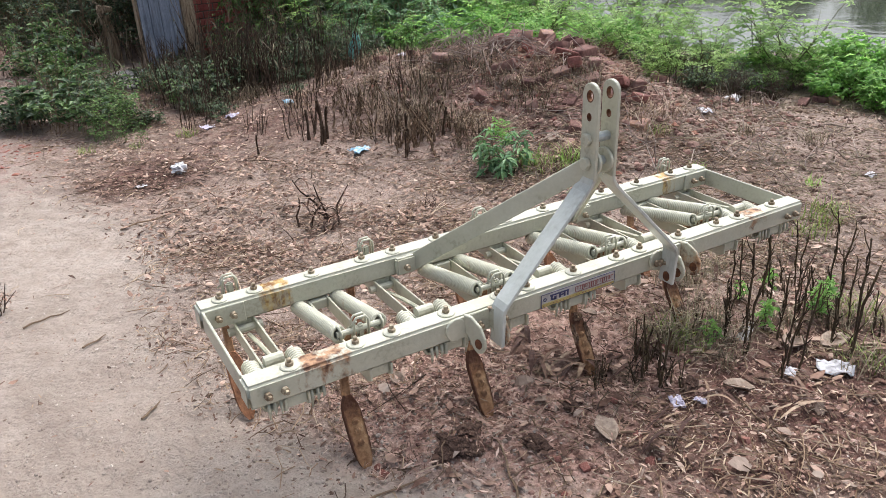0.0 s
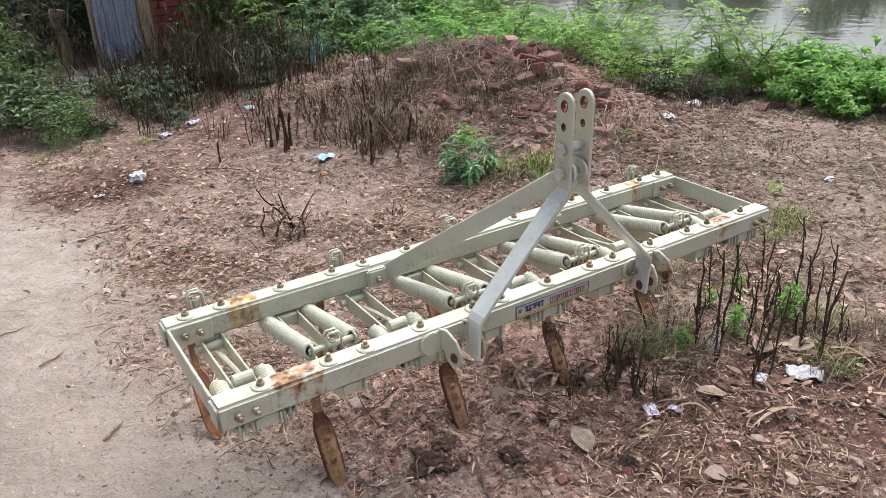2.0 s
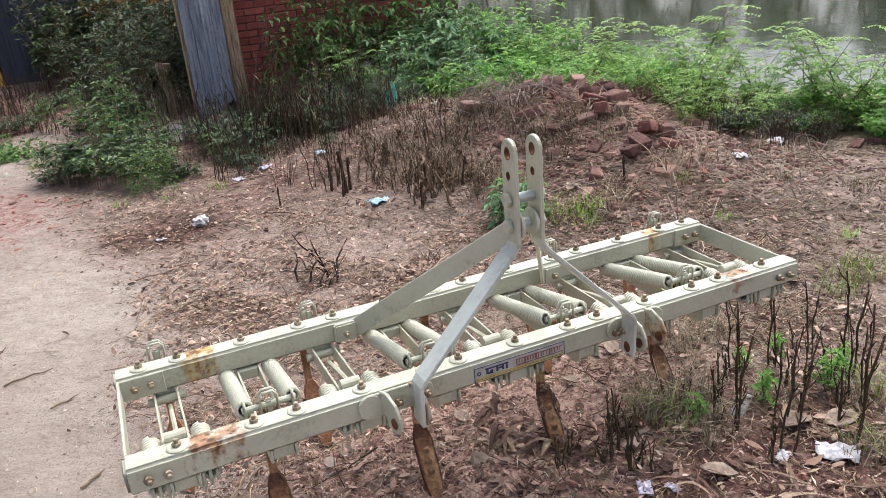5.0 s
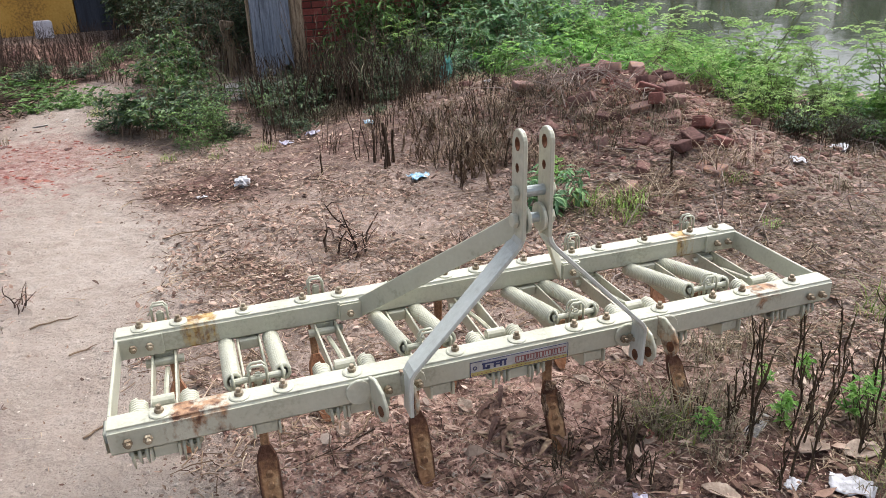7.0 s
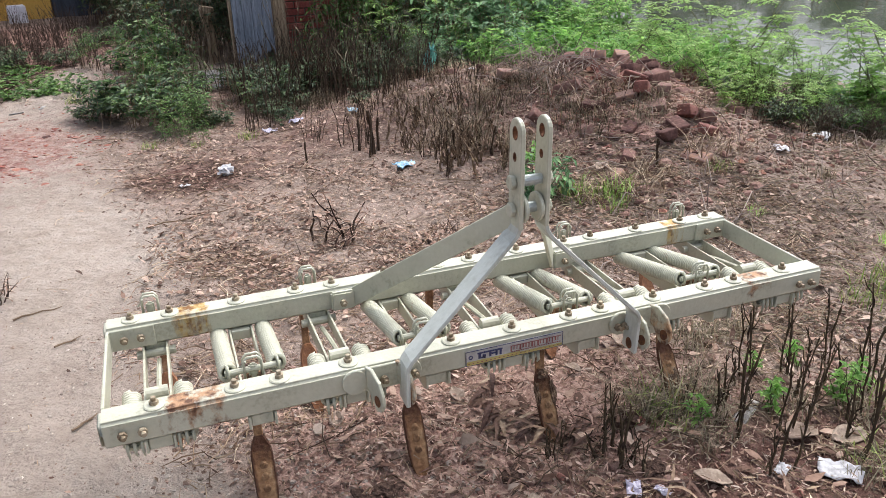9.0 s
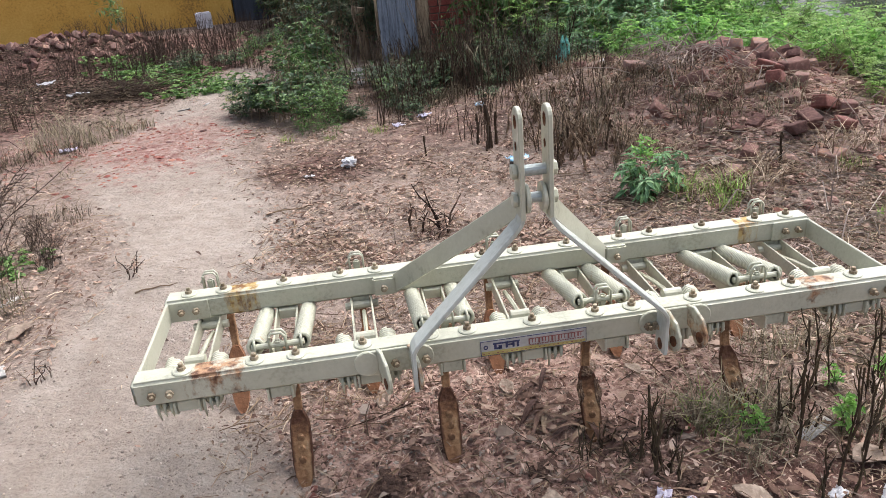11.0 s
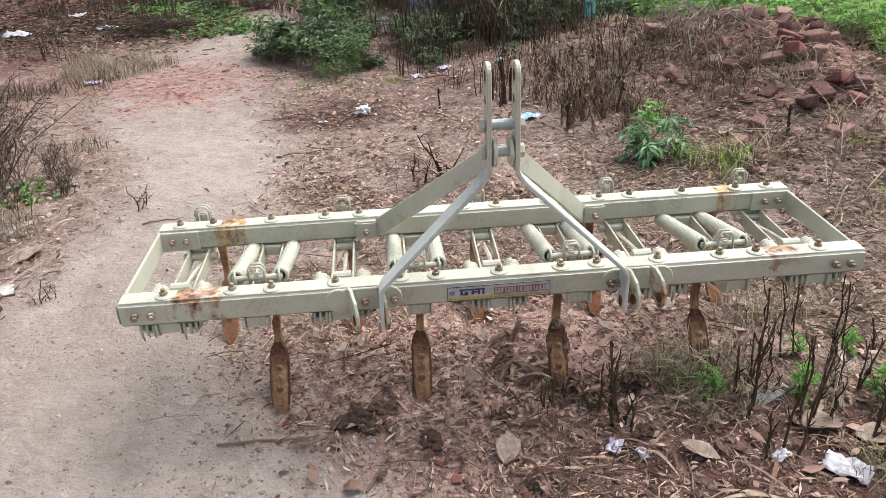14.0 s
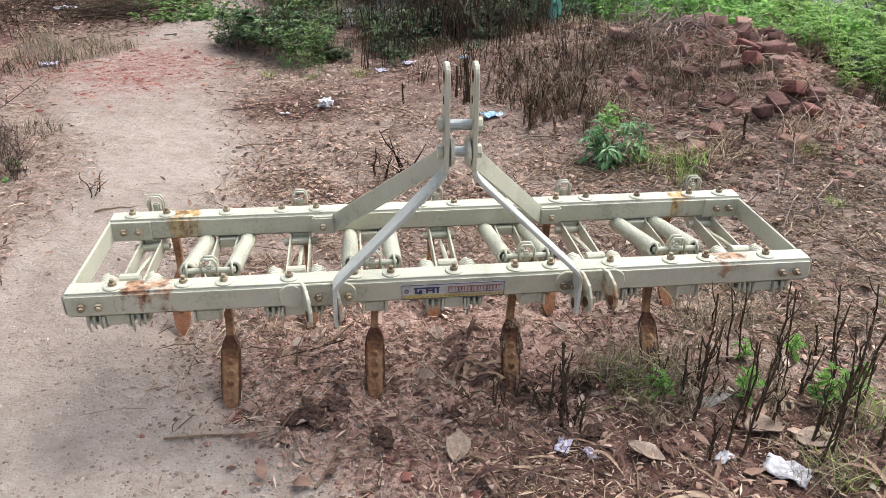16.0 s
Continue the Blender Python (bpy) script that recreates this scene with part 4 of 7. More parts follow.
def plant(name, label, category, group, seed, stems, h, spread, base, leaves, size, aspect, stem_mat, leaf_mat, thick=0.004, twigs=4, droop=0.2, part_name="foliage"):
    """A many-stemmed plant: stems with side twigs and leaves set along both."""
    r = random.Random(seed)
    t = thing(name, label, category, group)
    gs, gl = Geo(), Geo()
    for _ in range(stems):
        a, q = r.uniform(0, 2 * math.pi), math.sqrt(r.random()) * base
        hh = h * r.uniform(0.55, 1.0)
        pts = stem_path(r, (q * math.cos(a), q * math.sin(a), -0.03), hh, spread * r.uniform(0.2, 1.0))
        gs.tube(pts, [thick * (1 - 0.7 * i / (len(pts) - 1)) for i in range(len(pts))], 3)
        carriers = [pts]
        for _ in range(twigs):
            p, d = along(pts, r.uniform(0.3, 0.95))
            out = rnd_dir(r, 0.9)
            ln = hh * r.uniform(0.12, 0.32)
            tw = [p, p + out * ln * 0.5 + Vector((0, 0, ln * 0.1)), p + out * ln - Vector((0, 0, ln * droop * 0.5))]
            gs.tube(tw, [thick * 0.5, thick * 0.4, thick * 0.2], 3)
            carriers.append(tw)
        for _ in range(leaves):
            c = r.choice(carriers)
            p, d = along(c, r.uniform(0.15 if c is not pts else 0.35, 1.0))
            out = (rnd_dir(r, 0.5) + d * 0.5 - Vector((0, 0, droop))).normalized()
            l = size * r.uniform(0.55, 1.25)
            leaf(gl, p, out, l, l * aspect, r)
    part("stem", gs.raw("stem"), stem_mat, t)
    if leaves:
        part(part_name, gl.raw(part_name), leaf_mat, t)
    return t


def feathery(name, label, group, seed, stems, h, spread, fronds, leaf_mat):
    """A thorny shrub with rows of small leaflets on long fronds."""
    r = random.Random(seed)
    t = thing(name, label, "shrub", group)
    gs, gl = Geo(), Geo()
    for _ in range(stems):
        a, q = r.uniform(0, 2 * math.pi), r.uniform(0, 0.12)
        hh = h * r.uniform(0.55, 1.0)
        pts = stem_path(r, (q * math.cos(a), q * math.sin(a), -0.04), hh, spread * r.uniform(0.3, 1.0), 0.5, 6)
        gs.tube(pts, [0.009 * (1 - 0.75 * i / 5) for i in range(6)], 5)
        for _ in range(fronds):
            p, d = along(pts, r.uniform(0.22, 1.0))
            out = (rnd_dir(r, 0.35) + Vector((0, 0, 0.12))).normalized()
            ln = r.uniform(0.16, 0.34)
            tw = [p, p + out * ln * 0.5, p + out * ln - Vector((0, 0, ln * 0.22))]
            gs.tube(tw, [0.0028, 0.002, 0.001], 3)
            side = out.cross(Vector((0, 0, 1))).normalized()
            for k in range(9):
                pp, dd = along(tw, (k + 1) / 9.5)
                for s in (-1, 1):
                    leaf(gl, pp, (side * s + dd * 0.45 + Vector((0, 0, r.uniform(-0.2, 0.15)))).normalized(), r.uniform(0.036, 0.062), r.uniform(0.020, 0.032), r, 0.06)
    part("stem", gs.raw("stem"), STEM_GREEN, t)
    part("foliage", gl.raw("foliage"), leaf_mat, t)
    return t


def stalk_clump(name, label, group, seed, count, h, base, material, thick=0.005, lean=0.25, branches=2, gnarl=0.14, rags=4, wide=0.008):
    """Dead upright stalks with stubs of branches and shrivelled leaves."""
    r = random.Random(seed)
    t = thing(name, label, "dead stalks", group)
    rag = Geo()
    for _ in range(count):
        g = Geo()
        a, q = r.uniform(0, 2 * math.pi), math.sqrt(r.random()) * base
        hh = h * r.uniform(0.4, 1.0)
        pts = stem_path(r, (q * math.cos(a), q * math.sin(a), -0.03), hh, lean * hh * r.uniform(0.1, 1.2), gnarl, 6)
        g.tube(pts, [thick * r.uniform(0.7, 1.3) * (1 - 0.55 * i / 5) for i in range(6)], 5)
        for _ in range(branches):
            p, d = along(pts, r.uniform(0.3, 0.95))
            out = (rnd_dir(r, 0.9) + Vector((0, 0, 1.3))).normalized()
            ln = hh * r.uniform(0.06, 0.2)
            g.tube([p, p + out * ln * 0.6, p + out * ln + Vector((0, 0, ln * 0.3))], [thick * 0.5, thick * 0.4, thick * 0.25], 3)
        for _ in range(rags):
            p, d = along(pts, r.uniform(0.1, 1.0))
            leaf(rag, p, (rnd_dir(r, 0.2) * 0.4 + d * r.choice((-1, -1, 0.8))).normalized(), r.uniform(0.02, 0.07), wide * r.uniform(0.4, 1.2), r)
        part("stalk", g.raw("stalk"), material, t)
    tagged(part("dead_leaves", rag.raw("dead_leaves"), material, t), kind="stuff")
    return t


def tuft(name, label, group, seed, count, h, base, material, width=0.006, lean=0.6):
    r = random.Random(seed)
    t = thing(name, label, "grass", group)
    g = Geo()
    for _ in range(count):
        a, q = r.uniform(0, 2 * math.pi), math.sqrt(r.random()) * base
        hh = h * r.uniform(0.35, 1.0)
        blade(g, Vector((q * math.cos(a), q * math.sin(a), -0.01)), hh, hh * lean * r.uniform(0.2, 1.3), width * r.uniform(0.6, 1.3), r)
    part("grass", g.raw("grass"), material, t)
    return t


def plantings(ob, places, seed=0, lo=0.8, hi=1.15, sink=0.0):
    """The thing itself at the first place, copies at the others; each place is x, y or x, y, scale."""
    r = random.Random(seed)
    for i, pl in enumerate(places):
        s = pl[2] if len(pl) > 2 else r.uniform(lo, hi)
        m = Matrix.LocRotScale((pl[0], pl[1], hz(pl[0], pl[1]) - sink), Euler((r.uniform(-0.08, 0.08), r.uniform(-0.08, 0.08), r.uniform(0, 6.28))), (s, s, s))
        if i == 0:
            ob.matrix_basis = m
        else:
            c = copy_thing(ob, Matrix.Identity(4))
            c.matrix_basis = m


def scatter(n, x0, x1, y0, y1, seed, keep):
    """Places in a rectangle, kept by a chance that depends on the place."""
    r = np.random.RandomState(seed)
    x, y = r.uniform(x0, x1, n), r.uniform(y0, y1, n)
    k = r.uniform(0, 1, n) < keep(x, y)
    return x[k], y[k]


# green weeds and shrubs by the old hut
leafy = plant("green_weed_bush", "broad-leaved green weed bush beside the dirt path", "bush", "weed bushes by the hut", 11, 11, 1.0, 0.5, 0.38, 20, 0.20, 0.5, STALK_BROWN, LEAF_MID, 0.007, 3)
plantings(leafy, [(-1.2, 5.5, 0.42), (-0.98, 5.25, 0.42), (-0.78, 5.05, 0.34), (-1.05, 5.7, 0.48), (-0.75, 5.55, 0.44), (-1.3, 5.85, 0.38), (-0.55, 5.3, 0.32), (-0.9, 7.0, 0.55), (-0.6, 7.4, 0.55), (-1.15, 7.6, 0.45), (-0.75, 8.2, 0.7), (-0.7, 6.4, 0.42)], 1)
fine_weed = plant("feathery_green_weed", "light green weed with many small leaves", "weed", "light green weeds", 111, 10, 0.55, 0.3, 0.2, 34, 0.042, 0.42, STEM_GREEN, LEAF_GREEN, 0.003, 7)
plantings(fine_weed, [(-0.72, 4.95, 0.8), (-0.55, 4.9, 0.75), (-0.6, 5.15, 0.9), (-0.8, 6.5, 0.9), (-0.5, 6.7, 0.9), (-0.7, 4.62, 0.4), (-0.55, 4.55, 0.35), (-0.85, 4.7, 0.4), (0.0, 5.5, 0.6), (0.3, 5.7, 0.6)], 101)
# the low ones before the hut are added to blacken shaded gaps
dark_bush = plant("dark_bush", "overgrown bush near the walls, leaves coloured dark for shade", "bush", "dark bushes by the walls", 12, 30, 1.5, 0.5, 0.5, 60, 0.10, 0.45, STALK_BROWN, LEAF_DARK, 0.008, 6)
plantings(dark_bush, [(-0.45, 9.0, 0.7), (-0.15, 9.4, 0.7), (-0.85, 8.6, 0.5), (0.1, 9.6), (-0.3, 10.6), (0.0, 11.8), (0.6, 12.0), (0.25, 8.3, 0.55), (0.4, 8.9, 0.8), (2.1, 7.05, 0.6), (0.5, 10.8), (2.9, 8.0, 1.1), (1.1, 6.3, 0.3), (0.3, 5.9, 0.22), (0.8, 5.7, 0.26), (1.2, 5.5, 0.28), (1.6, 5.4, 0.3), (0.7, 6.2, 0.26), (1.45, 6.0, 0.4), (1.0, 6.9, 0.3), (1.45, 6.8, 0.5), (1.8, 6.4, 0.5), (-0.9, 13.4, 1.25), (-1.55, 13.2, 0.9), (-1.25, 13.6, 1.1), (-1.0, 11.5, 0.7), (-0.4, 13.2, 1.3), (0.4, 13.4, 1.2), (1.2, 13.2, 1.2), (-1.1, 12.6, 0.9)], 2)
tall_weed = plant("tall_weed", "tall leafy weed with narrow leaves and thin stems", "weed", "tall weeds", 13, 12, 1.1, 0.25, 0.25, 22, 0.12, 0.24, STRAW, LEAF_GREEN, 0.0045, 3, 0.4)
plantings(tall_weed, [(0.95, 6.9, 0.7), (1.2, 6.9, 0.9), (1.35, 6.8, 1.0), (0.85, 6.5, 0.5), (1.15, 6.3, 0.55), (1.4, 6.5, 0.8), (1.6, 5.9, 0.65), (-0.7, 7.7, 0.8), (-0.95, 6.3, 0.6), (2.0, 5.7, 0.7), (2.3, 6.4, 0.9), (-1.6, 8.6, 0.5), (-1.2, 8.2, 0.6), (2.3, 5.2, 0.55), (2.7, 5.6, 0.75), (-4.1, 12.3, 0.9)], 3)
dry_stem = stalk_clump("tall_dry_stems", "tall thin dry weed stems against the brick wall", "tall dry stems", 112, 9, 1.25, 0.3, STALK_BROWN, 0.0055, 0.2, 4, 0.2, 9)
plantings(dry_stem, [(0.75, 6.9, 0.9), (1.05, 7.0, 1.0), (1.4, 6.9, 1.0), (1.75, 6.9, 1.0), (0.9, 6.4, 0.7), (1.3, 6.3, 0.75), (0.5, 6.5, 0.55), (-0.35, 8.2, 0.9), (-0.7, 8.0, 0.8), (-0.95, 5.4, 0.48), (-0.6, 5.3, 0.46), (-0.25, 5.6, 0.45), (-0.6, 6.9, 0.65), (0.1, 5.9, 0.45), (-1.1, 5.9, 0.5), (0.6, 5.6, 0.42)], 102)
vine = plant("climbing_creeper", "bright creeper hanging over the brick wall", "creeper", "creepers on the wall", 14, 26, 1.6, 0.35, 0.45, 40, 0.095, 0.5, STEM_GREEN, LEAF_GREEN, 0.004, 6, 0.6)
plantings(vine, [(1.55, 7.0, 0.9), (2.0, 7.2, 1.0), (2.6, 6.9, 1.0), (3.1, 7.4, 1.1), (3.6, 7.0, 0.9)], 4)
bright = plant("bright_green_bush", "lush bright green bush on the pond bank", "bush", "bright bushes on the bank", 15, 34, 1.0, 0.5, 0.5, 54, 0.085, 0.36, STEM_GREEN, LEAF_BRIGHT, 0.005, 6)
plantings(bright, [(3.5, 6.2, 1.1), (4.0, 5.6, 0.6), (3.3, 5.0, 0.6), (4.0, 7.0, 0.9), (3.4, 8.2, 1.1), (4.2, 8.6, 0.9), (3.2, 5.7, 0.85), (3.6, 4.9, 0.5), (3.9, 4.6, 0.6), (4.3, 5.1, 0.6), (3.65, 5.5, 0.9)], 5)
bluish = plant("bluish_weed_bush", "mid-green weed bush behind the rubble mound", "bush", "weed bushes behind the mound", 151, 24, 1.0, 0.5, 0.45, 44, 0.11, 0.42, STALK_BROWN, LEAF_BLUE, 0.006, 5)
plantings(bluish, [(2.2, 7.0, 0.9), (2.6, 6.9, 1.0), (2.0, 6.1, 0.6), (1.7, 6.5, 0.6), (2.5, 5.5, 0.7), (2.2, 6.4, 0.9), (2.7, 6.3, 1.1), (2.9, 5.3, 0.6), (2.9, 9.0, 1.3), (3.0, 6.0, 1.0), (2.4, 4.9, 0.45), (1.9, 5.6, 0.45), (3.9, 3.5, 0.3), (3.55, 3.1, 0.28), (4.15, 3.05, 0.32), (4.5, 3.5, 0.3), (4.0, 2.75, 0.3), (3.75, 4.1, 0.3), (4.45, 2.7, 0.28)], 51)
broad = plant("broad_leaf_bush", "broad-leaved fresh green bush at the water's edge", "bush", "broad-leaved bushes", 152, 26, 0.8, 0.55, 0.45, 30, 0.15, 0.5, STEM_GREEN, LEAF_BRIGHT, 0.006, 4)
plantings(broad, [(4.75, 2.0, 0.6), (5.2, 1.6, 0.6), (4.5, 1.5, 0.45), (5.0, 2.5, 0.5), (5.6, 1.2, 0.6), (4.3, 2.05, 0.35), (4.15, 1.45, 0.3)], 52)
acacia = feathery("feathery_shrub", "feathery light green thorn shrub on the pond bank", "feathery shrubs on the bank", 16, 6, 1.4, 0.7, 15, LEAF_LIME)
plantings(acacia, [(3.84, 3.78, 0.9), (3.96, 3.45, 0.5), (4.25, 3.2, 0.42), (4.45, 2.7, 0.8), (3.2, 4.4, 0.6), (4.3, 2.4, 0.55), (3.5, 3.35, 0.36), (3.5, 4.7, 0.8), (3.95, 5.3, 0.8), (4.75, 3.1, 0.55), (4.65, 2.55, 0.75), (3.3, 5.2, 0.7), (4.05, 3.62, 0.75), (3.7, 3.45, 0.5), (4.1, 3.95, 0.8), (3.6, 3.9, 0.6), (1.75, 6.2, 0.75), (1.45, 6.5, 0.55), (1.2, 6.75, 0.4), (2.95, 2.85, 0.38), (2.8, 2.5, 0.26), (3.05, 2.5, 0.32), (3.2, 2.35, 0.3), (2.95, 3.2, 0.4), (3.3, 2.65, 0.42), (3.4, 3.0, 0.55), (3.85, 2.75, 0.5), (4.35, 3.3, 0.7), (3.7, 3.3, 0.62)], 6)
lowgreen = plant("low_green_plant", "leafy green plant with fresh yellow-green top growing in soil", "plant", "", 17, 11, 0.34, 0.17, 0.10, 40, 0.085, 0.30, STEM_GREEN, LEAF_BLUE, 0.004, 4, 0.5)
plantings(lowgreen, [(1.15, 2.08, 0.86)], 7)
rt = random.Random(170)
gl = Geo()
for k in range(70):
    top = Vector((rt.gauss(0.03, 0.035), rt.gauss(0.0, 0.035), rt.uniform(0.24, 0.40)))
    leaf(gl, top, (rnd_dir(rt, 0.6) + Vector((0, 0, 0.3))).normalized(), rt.uniform(0.04, 0.075), rt.uniform(0.014, 0.024), rt)
part("fresh_top", gl.raw("fresh_top"), LEAF_BRIGHT, lowgreen, "fresh yellow-green young leaves")
sprout = plant("green_sprout", "fresh green sprout among blackened stalks", "plant", "sprouts among the stalks", 18, 4, 0.2, 0.06, 0.035, 16, 0.036, 0.5, STEM_GREEN, LEAF_BRIGHT, 0.003, 2, 0.2)
plantings(sprout, [(0.67, -0.03, 0.8), (0.95, -0.02, 0.95), (1.13, -0.11, 1.05), (1.2, -0.08, 0.8), (1.02, 0.13, 0.6), (1.21, 0.17, 0.75), (1.32, -0.02, 0.8)], 8)
creep = plant("ground_creeper", "low spreading green creeper over the soil", "creeper", "ground creepers", 19, 46, 0.10, 0.2, 0.45, 10, 0.062, 0.7, STEM_GREEN, LEAF_GREEN, 0.003, 1, 0.1)
plantings(creep, [(-3.3, 9.4, 1.1), (-3.6, 10.0, 1.1), (-2.3, 7.2, 0.8), (-2.5, 8.7, 1.0), (-2.3, 7.9, 1.0), (-1.95, 7.5, 0.9), (-2.7, 8.3, 1.1), (-1.75, 7.25, 0.7), (-3.0, 8.8, 1.1), (-2.35, 2.3, 0.5)], 9)

# dead stalks
black = stalk_clump("blackened_stalks", "tall blackened dead stalks with shrivelled leaves", "blackened stalks", 21, 3, 0.52, 0.055, STALK_SOOT, 0.0060, 0.11, 4, 0.14, 11, 0.008)
plantings(black, [(0.73, -0.08, 0.95), (0.75, -0.29, 0.9), (1.03, -0.3, 1.0), (1.12, 0.09, 0.75), (0.95, 0.12, 0.75), (0.92, -0.15, 0.8), (1.27, -0.06, 0.9), (1.15, -0.2, 0.75), (1.3, 0.12, 0.7)], 10)
short_black = stalk_clump("short_black_stalks", "short charred stalks in a close clump", "short black stalks", 211, 4, 0.3, 0.05, STALK_SOOT, 0.0056, 0.25, 3, 0.2, 8, 0.008)
plantings(short_black, [(0.31, -0.06, 1.0), (0.345, -0.05, 0.9), (0.39, 0.04, 0.75), (0.36, -0.13, 0.5), (0.16, 0.03, 0.55), (0.24, 0.08, 0.5), (0.82, 0.0, 0.8), (1.08, -0.03, 0.8), (0.68, 0.1, 0.6), (1.2, -0.32, 0.7)], 110)
brown = stalk_clump("brown_stalks", "brown dead weed stalks standing close together", "brown stalks", 22, 7, 0.39, 0.25, STALK_BROWN, 0.0078, 0.5, 2, 0.3, 12, 0.02)
r0 = random.Random(5)
spots = []
while len(spots) < 32:
    x, y = r0.uniform(0.35, 2.0), r0.uniform(2.55, 5.0)
    if abs(x - (0.95 + 0.28 * (y - 2.6))) < 0.36 + 0.12 * (y - 2.6):
        if math.hypot(x - 0.62, y - 2.95) > 0.3 and x < 1.4:
            spots.append((x, y, r0.uniform(0.5, 1.0) * (1.0 if y < 3.8 else 0.6)))
plantings(brown, spots, 11)
dim = stalk_clump("dark_stalks", "dark dead stalks in front of the hut", "dark stalks", 23, 12, 0.62, 0.22, STALK_DARK, 0.0065, 0.2, 3, 0.16, 8)
plantings(dim, [(r0.uniform(-0.3, 1.7), r0.uniform(5.2, 6.7), r0.uniform(0.7, 1.15)) for _ in range(26)] + [(r0.uniform(-0.2, 1.6), r0.uniform(4.6, 5.3), r0.uniform(0.4, 0.7)) for _ in range(10)] + [(0.5, 3.75, 0.62), (0.25, 4.15, 0.4), (0.9, 3.1, 0.5), (1.35, 3.6, 0.5), (1.5, 4.0, 0.5), (0.75, 4.3, 0.5), (3.2, 2.5, 0.4), (3.45, 2.6, 0.4), (3.7, 2.45, 0.35), (3.9, 2.5, 0.4), (3.55, 2.85, 0.45), (2.85, 2.3, 0.35), (3.05, 2.3, 0.4), (3.25, 2.2, 0.38), (3.4, 2.1, 0.35), (3.7, 2.15, 0.35), (-3.67, 6.3, 0.6)], 12)
stub_stalk = stalk_clump("dead_stalk_stub", "stout blackened dead stalk standing alone", "dead stalk stubs", 231, 1, 0.26, 0.0, STALK_DARK, 0.013, 0.1, 2, 0.1, 8, 0.02)
plantings(stub_stalk, [(1.9, 2.0, 0.9), (0.1, 3.62, 0.8), (0.57, 3.5, 1.6), (0.62, 3.58, 1.3), (0.5, 3.62, 1.1), (0.53, 3.45, 0.9), (1.0, 3.0, 1.0), (0.85, 2.75, 0.9), (1.2, 2.85, 1.0)], 112)
far_weeds = stalk_clump("dry_brown_weeds", "dry brown weeds in front of the ochre house", "dry weeds by the house", 24, 22, 0.75, 0.35, TWIG_DARK, 0.005, 0.35, 2)
plantings(far_weeds, [(r0.uniform(-5.0, -0.6), r0.uniform(8.8, 13.4), r0.uniform(0.4, 0.85)) for _ in range(44)] + [(r0.uniform(-3.2, -1.3), r0.uniform(8.4, 10.5), r0.uniform(0.5, 0.8)) for _ in range(12)], 13)
bare = plant("dry_brown_bush", "bare dry brown bush beside the path", "bush", "dry bushes by the path", 25, 36, 0.8, 0.6, 0.26, 14, 0.028, 0.35, TWIG_DARK, TWIG_DARK, 0.0046, 9, 0.1, "dead_leaves")
plantings(bare, [(-2.6, 2.35, 0.95), (-2.8, 2.6, 1.0), (-2.45, 2.2, 0.5), (-2.95, 2.1, 0.8), (-3.1, 3.0, 0.9), (-2.15, 2.35, 0.3), (-2.3, 2.65, 0.32), (-2.75, 3.1, 0.55), (-3.0, 7.5, 0.35), (-2.75, 7.3, 0.3), (3.55, 2.35, 0.42), (3.9, 2.25, 0.42), (3.3, 2.75, 0.4), (3.65, 2.8, 0.45)], 14)
sprig = plant("dead_sprig", "small dead branching sprig on bare soil", "dead plant", "dead sprigs", 26, 5, 0.27, 0.20, 0.10, 8, 0.08, 0.15, TWIG_DARK, LITTER, 0.0085, 3, 0.5, "dead_leaves")
plantings(sprig, [(-0.06, 2.08, 1.1), (-1.62, 1.98, 0.55), (-0.02, 1.98, 0.7), (-1.72, 0.95, 0.4), (0.55, 1.9, 0.4)], 15)
arch = plant("arching_grass", "pale dry grass stems arching over the weeds", "grass", "arching dry grass", 27, 5, 0.95, 0.7, 0.12, 5, 0.16, 0.07, GRASS_DRY, GRASS_DRY, 0.0032, 1, 0.9)
plantings(arch, [(0.9, 5.3, 0.85), (0.3, 6.6, 0.9), (-0.4, 6.6, 1.0), (1.2, 5.0, 0.7), (-0.9, 7.5, 1.1)], 16)
hay = tuft("dry_grass_tuft", "tuft of dry straw-coloured grass", "dry grass tufts", 31, 90, 0.24, 0.16, GRASS_DRY, 0.005, 1.3)
plantings(hay, [(-2.55, 5.5), (-2.8, 5.3), (-2.4, 5.7), (-2.95, 5.6), (-2.7, 5.9), (-3.1, 5.2), (-3.2, 5.9), (0.62, 0.06, 0.85), (0.7, 0.0, 0.8), (0.55, 0.12, 0.7), (0.8, 0.15, 0.6), (-2.2, 1.35), (-2.45, 1.5), (-2.15, 1.7, 0.8), (-2.6, 1.15), (2.12, 2.45, 0.7), (2.3, 2.62, 0.7), (0.95, 0.42, 0.7), (1.35, -0.35, 0.7), (1.2, -0.2, 0.6), (1.0, -0.4, 0.6), (2.75, 1.6, 0.6), (3.1, 1.3, 0.6)] + [(r0.uniform(0.5, 1.4), r0.uniform(-0.4, 0.5), r0.uniform(0.35, 0.6)) for _ in range(7)], 17)
withered = tuft("withered_grass_tuft", "tuft of withered brown grass on the mound", "withered grass tufts", 33, 70, 0.2, 0.17, STRAW, 0.006, 1.6)
plantings(withered, [(r0.uniform(1.2, 2.9), r0.uniform(1.7, 4.4), r0.uniform(0.5, 1.0)) for _ in range(26)] + [(r0.uniform(0.6, 1.9), r0.uniform(2.9, 5.0), r0.uniform(0.45, 0.8)) for _ in range(18)], 19)
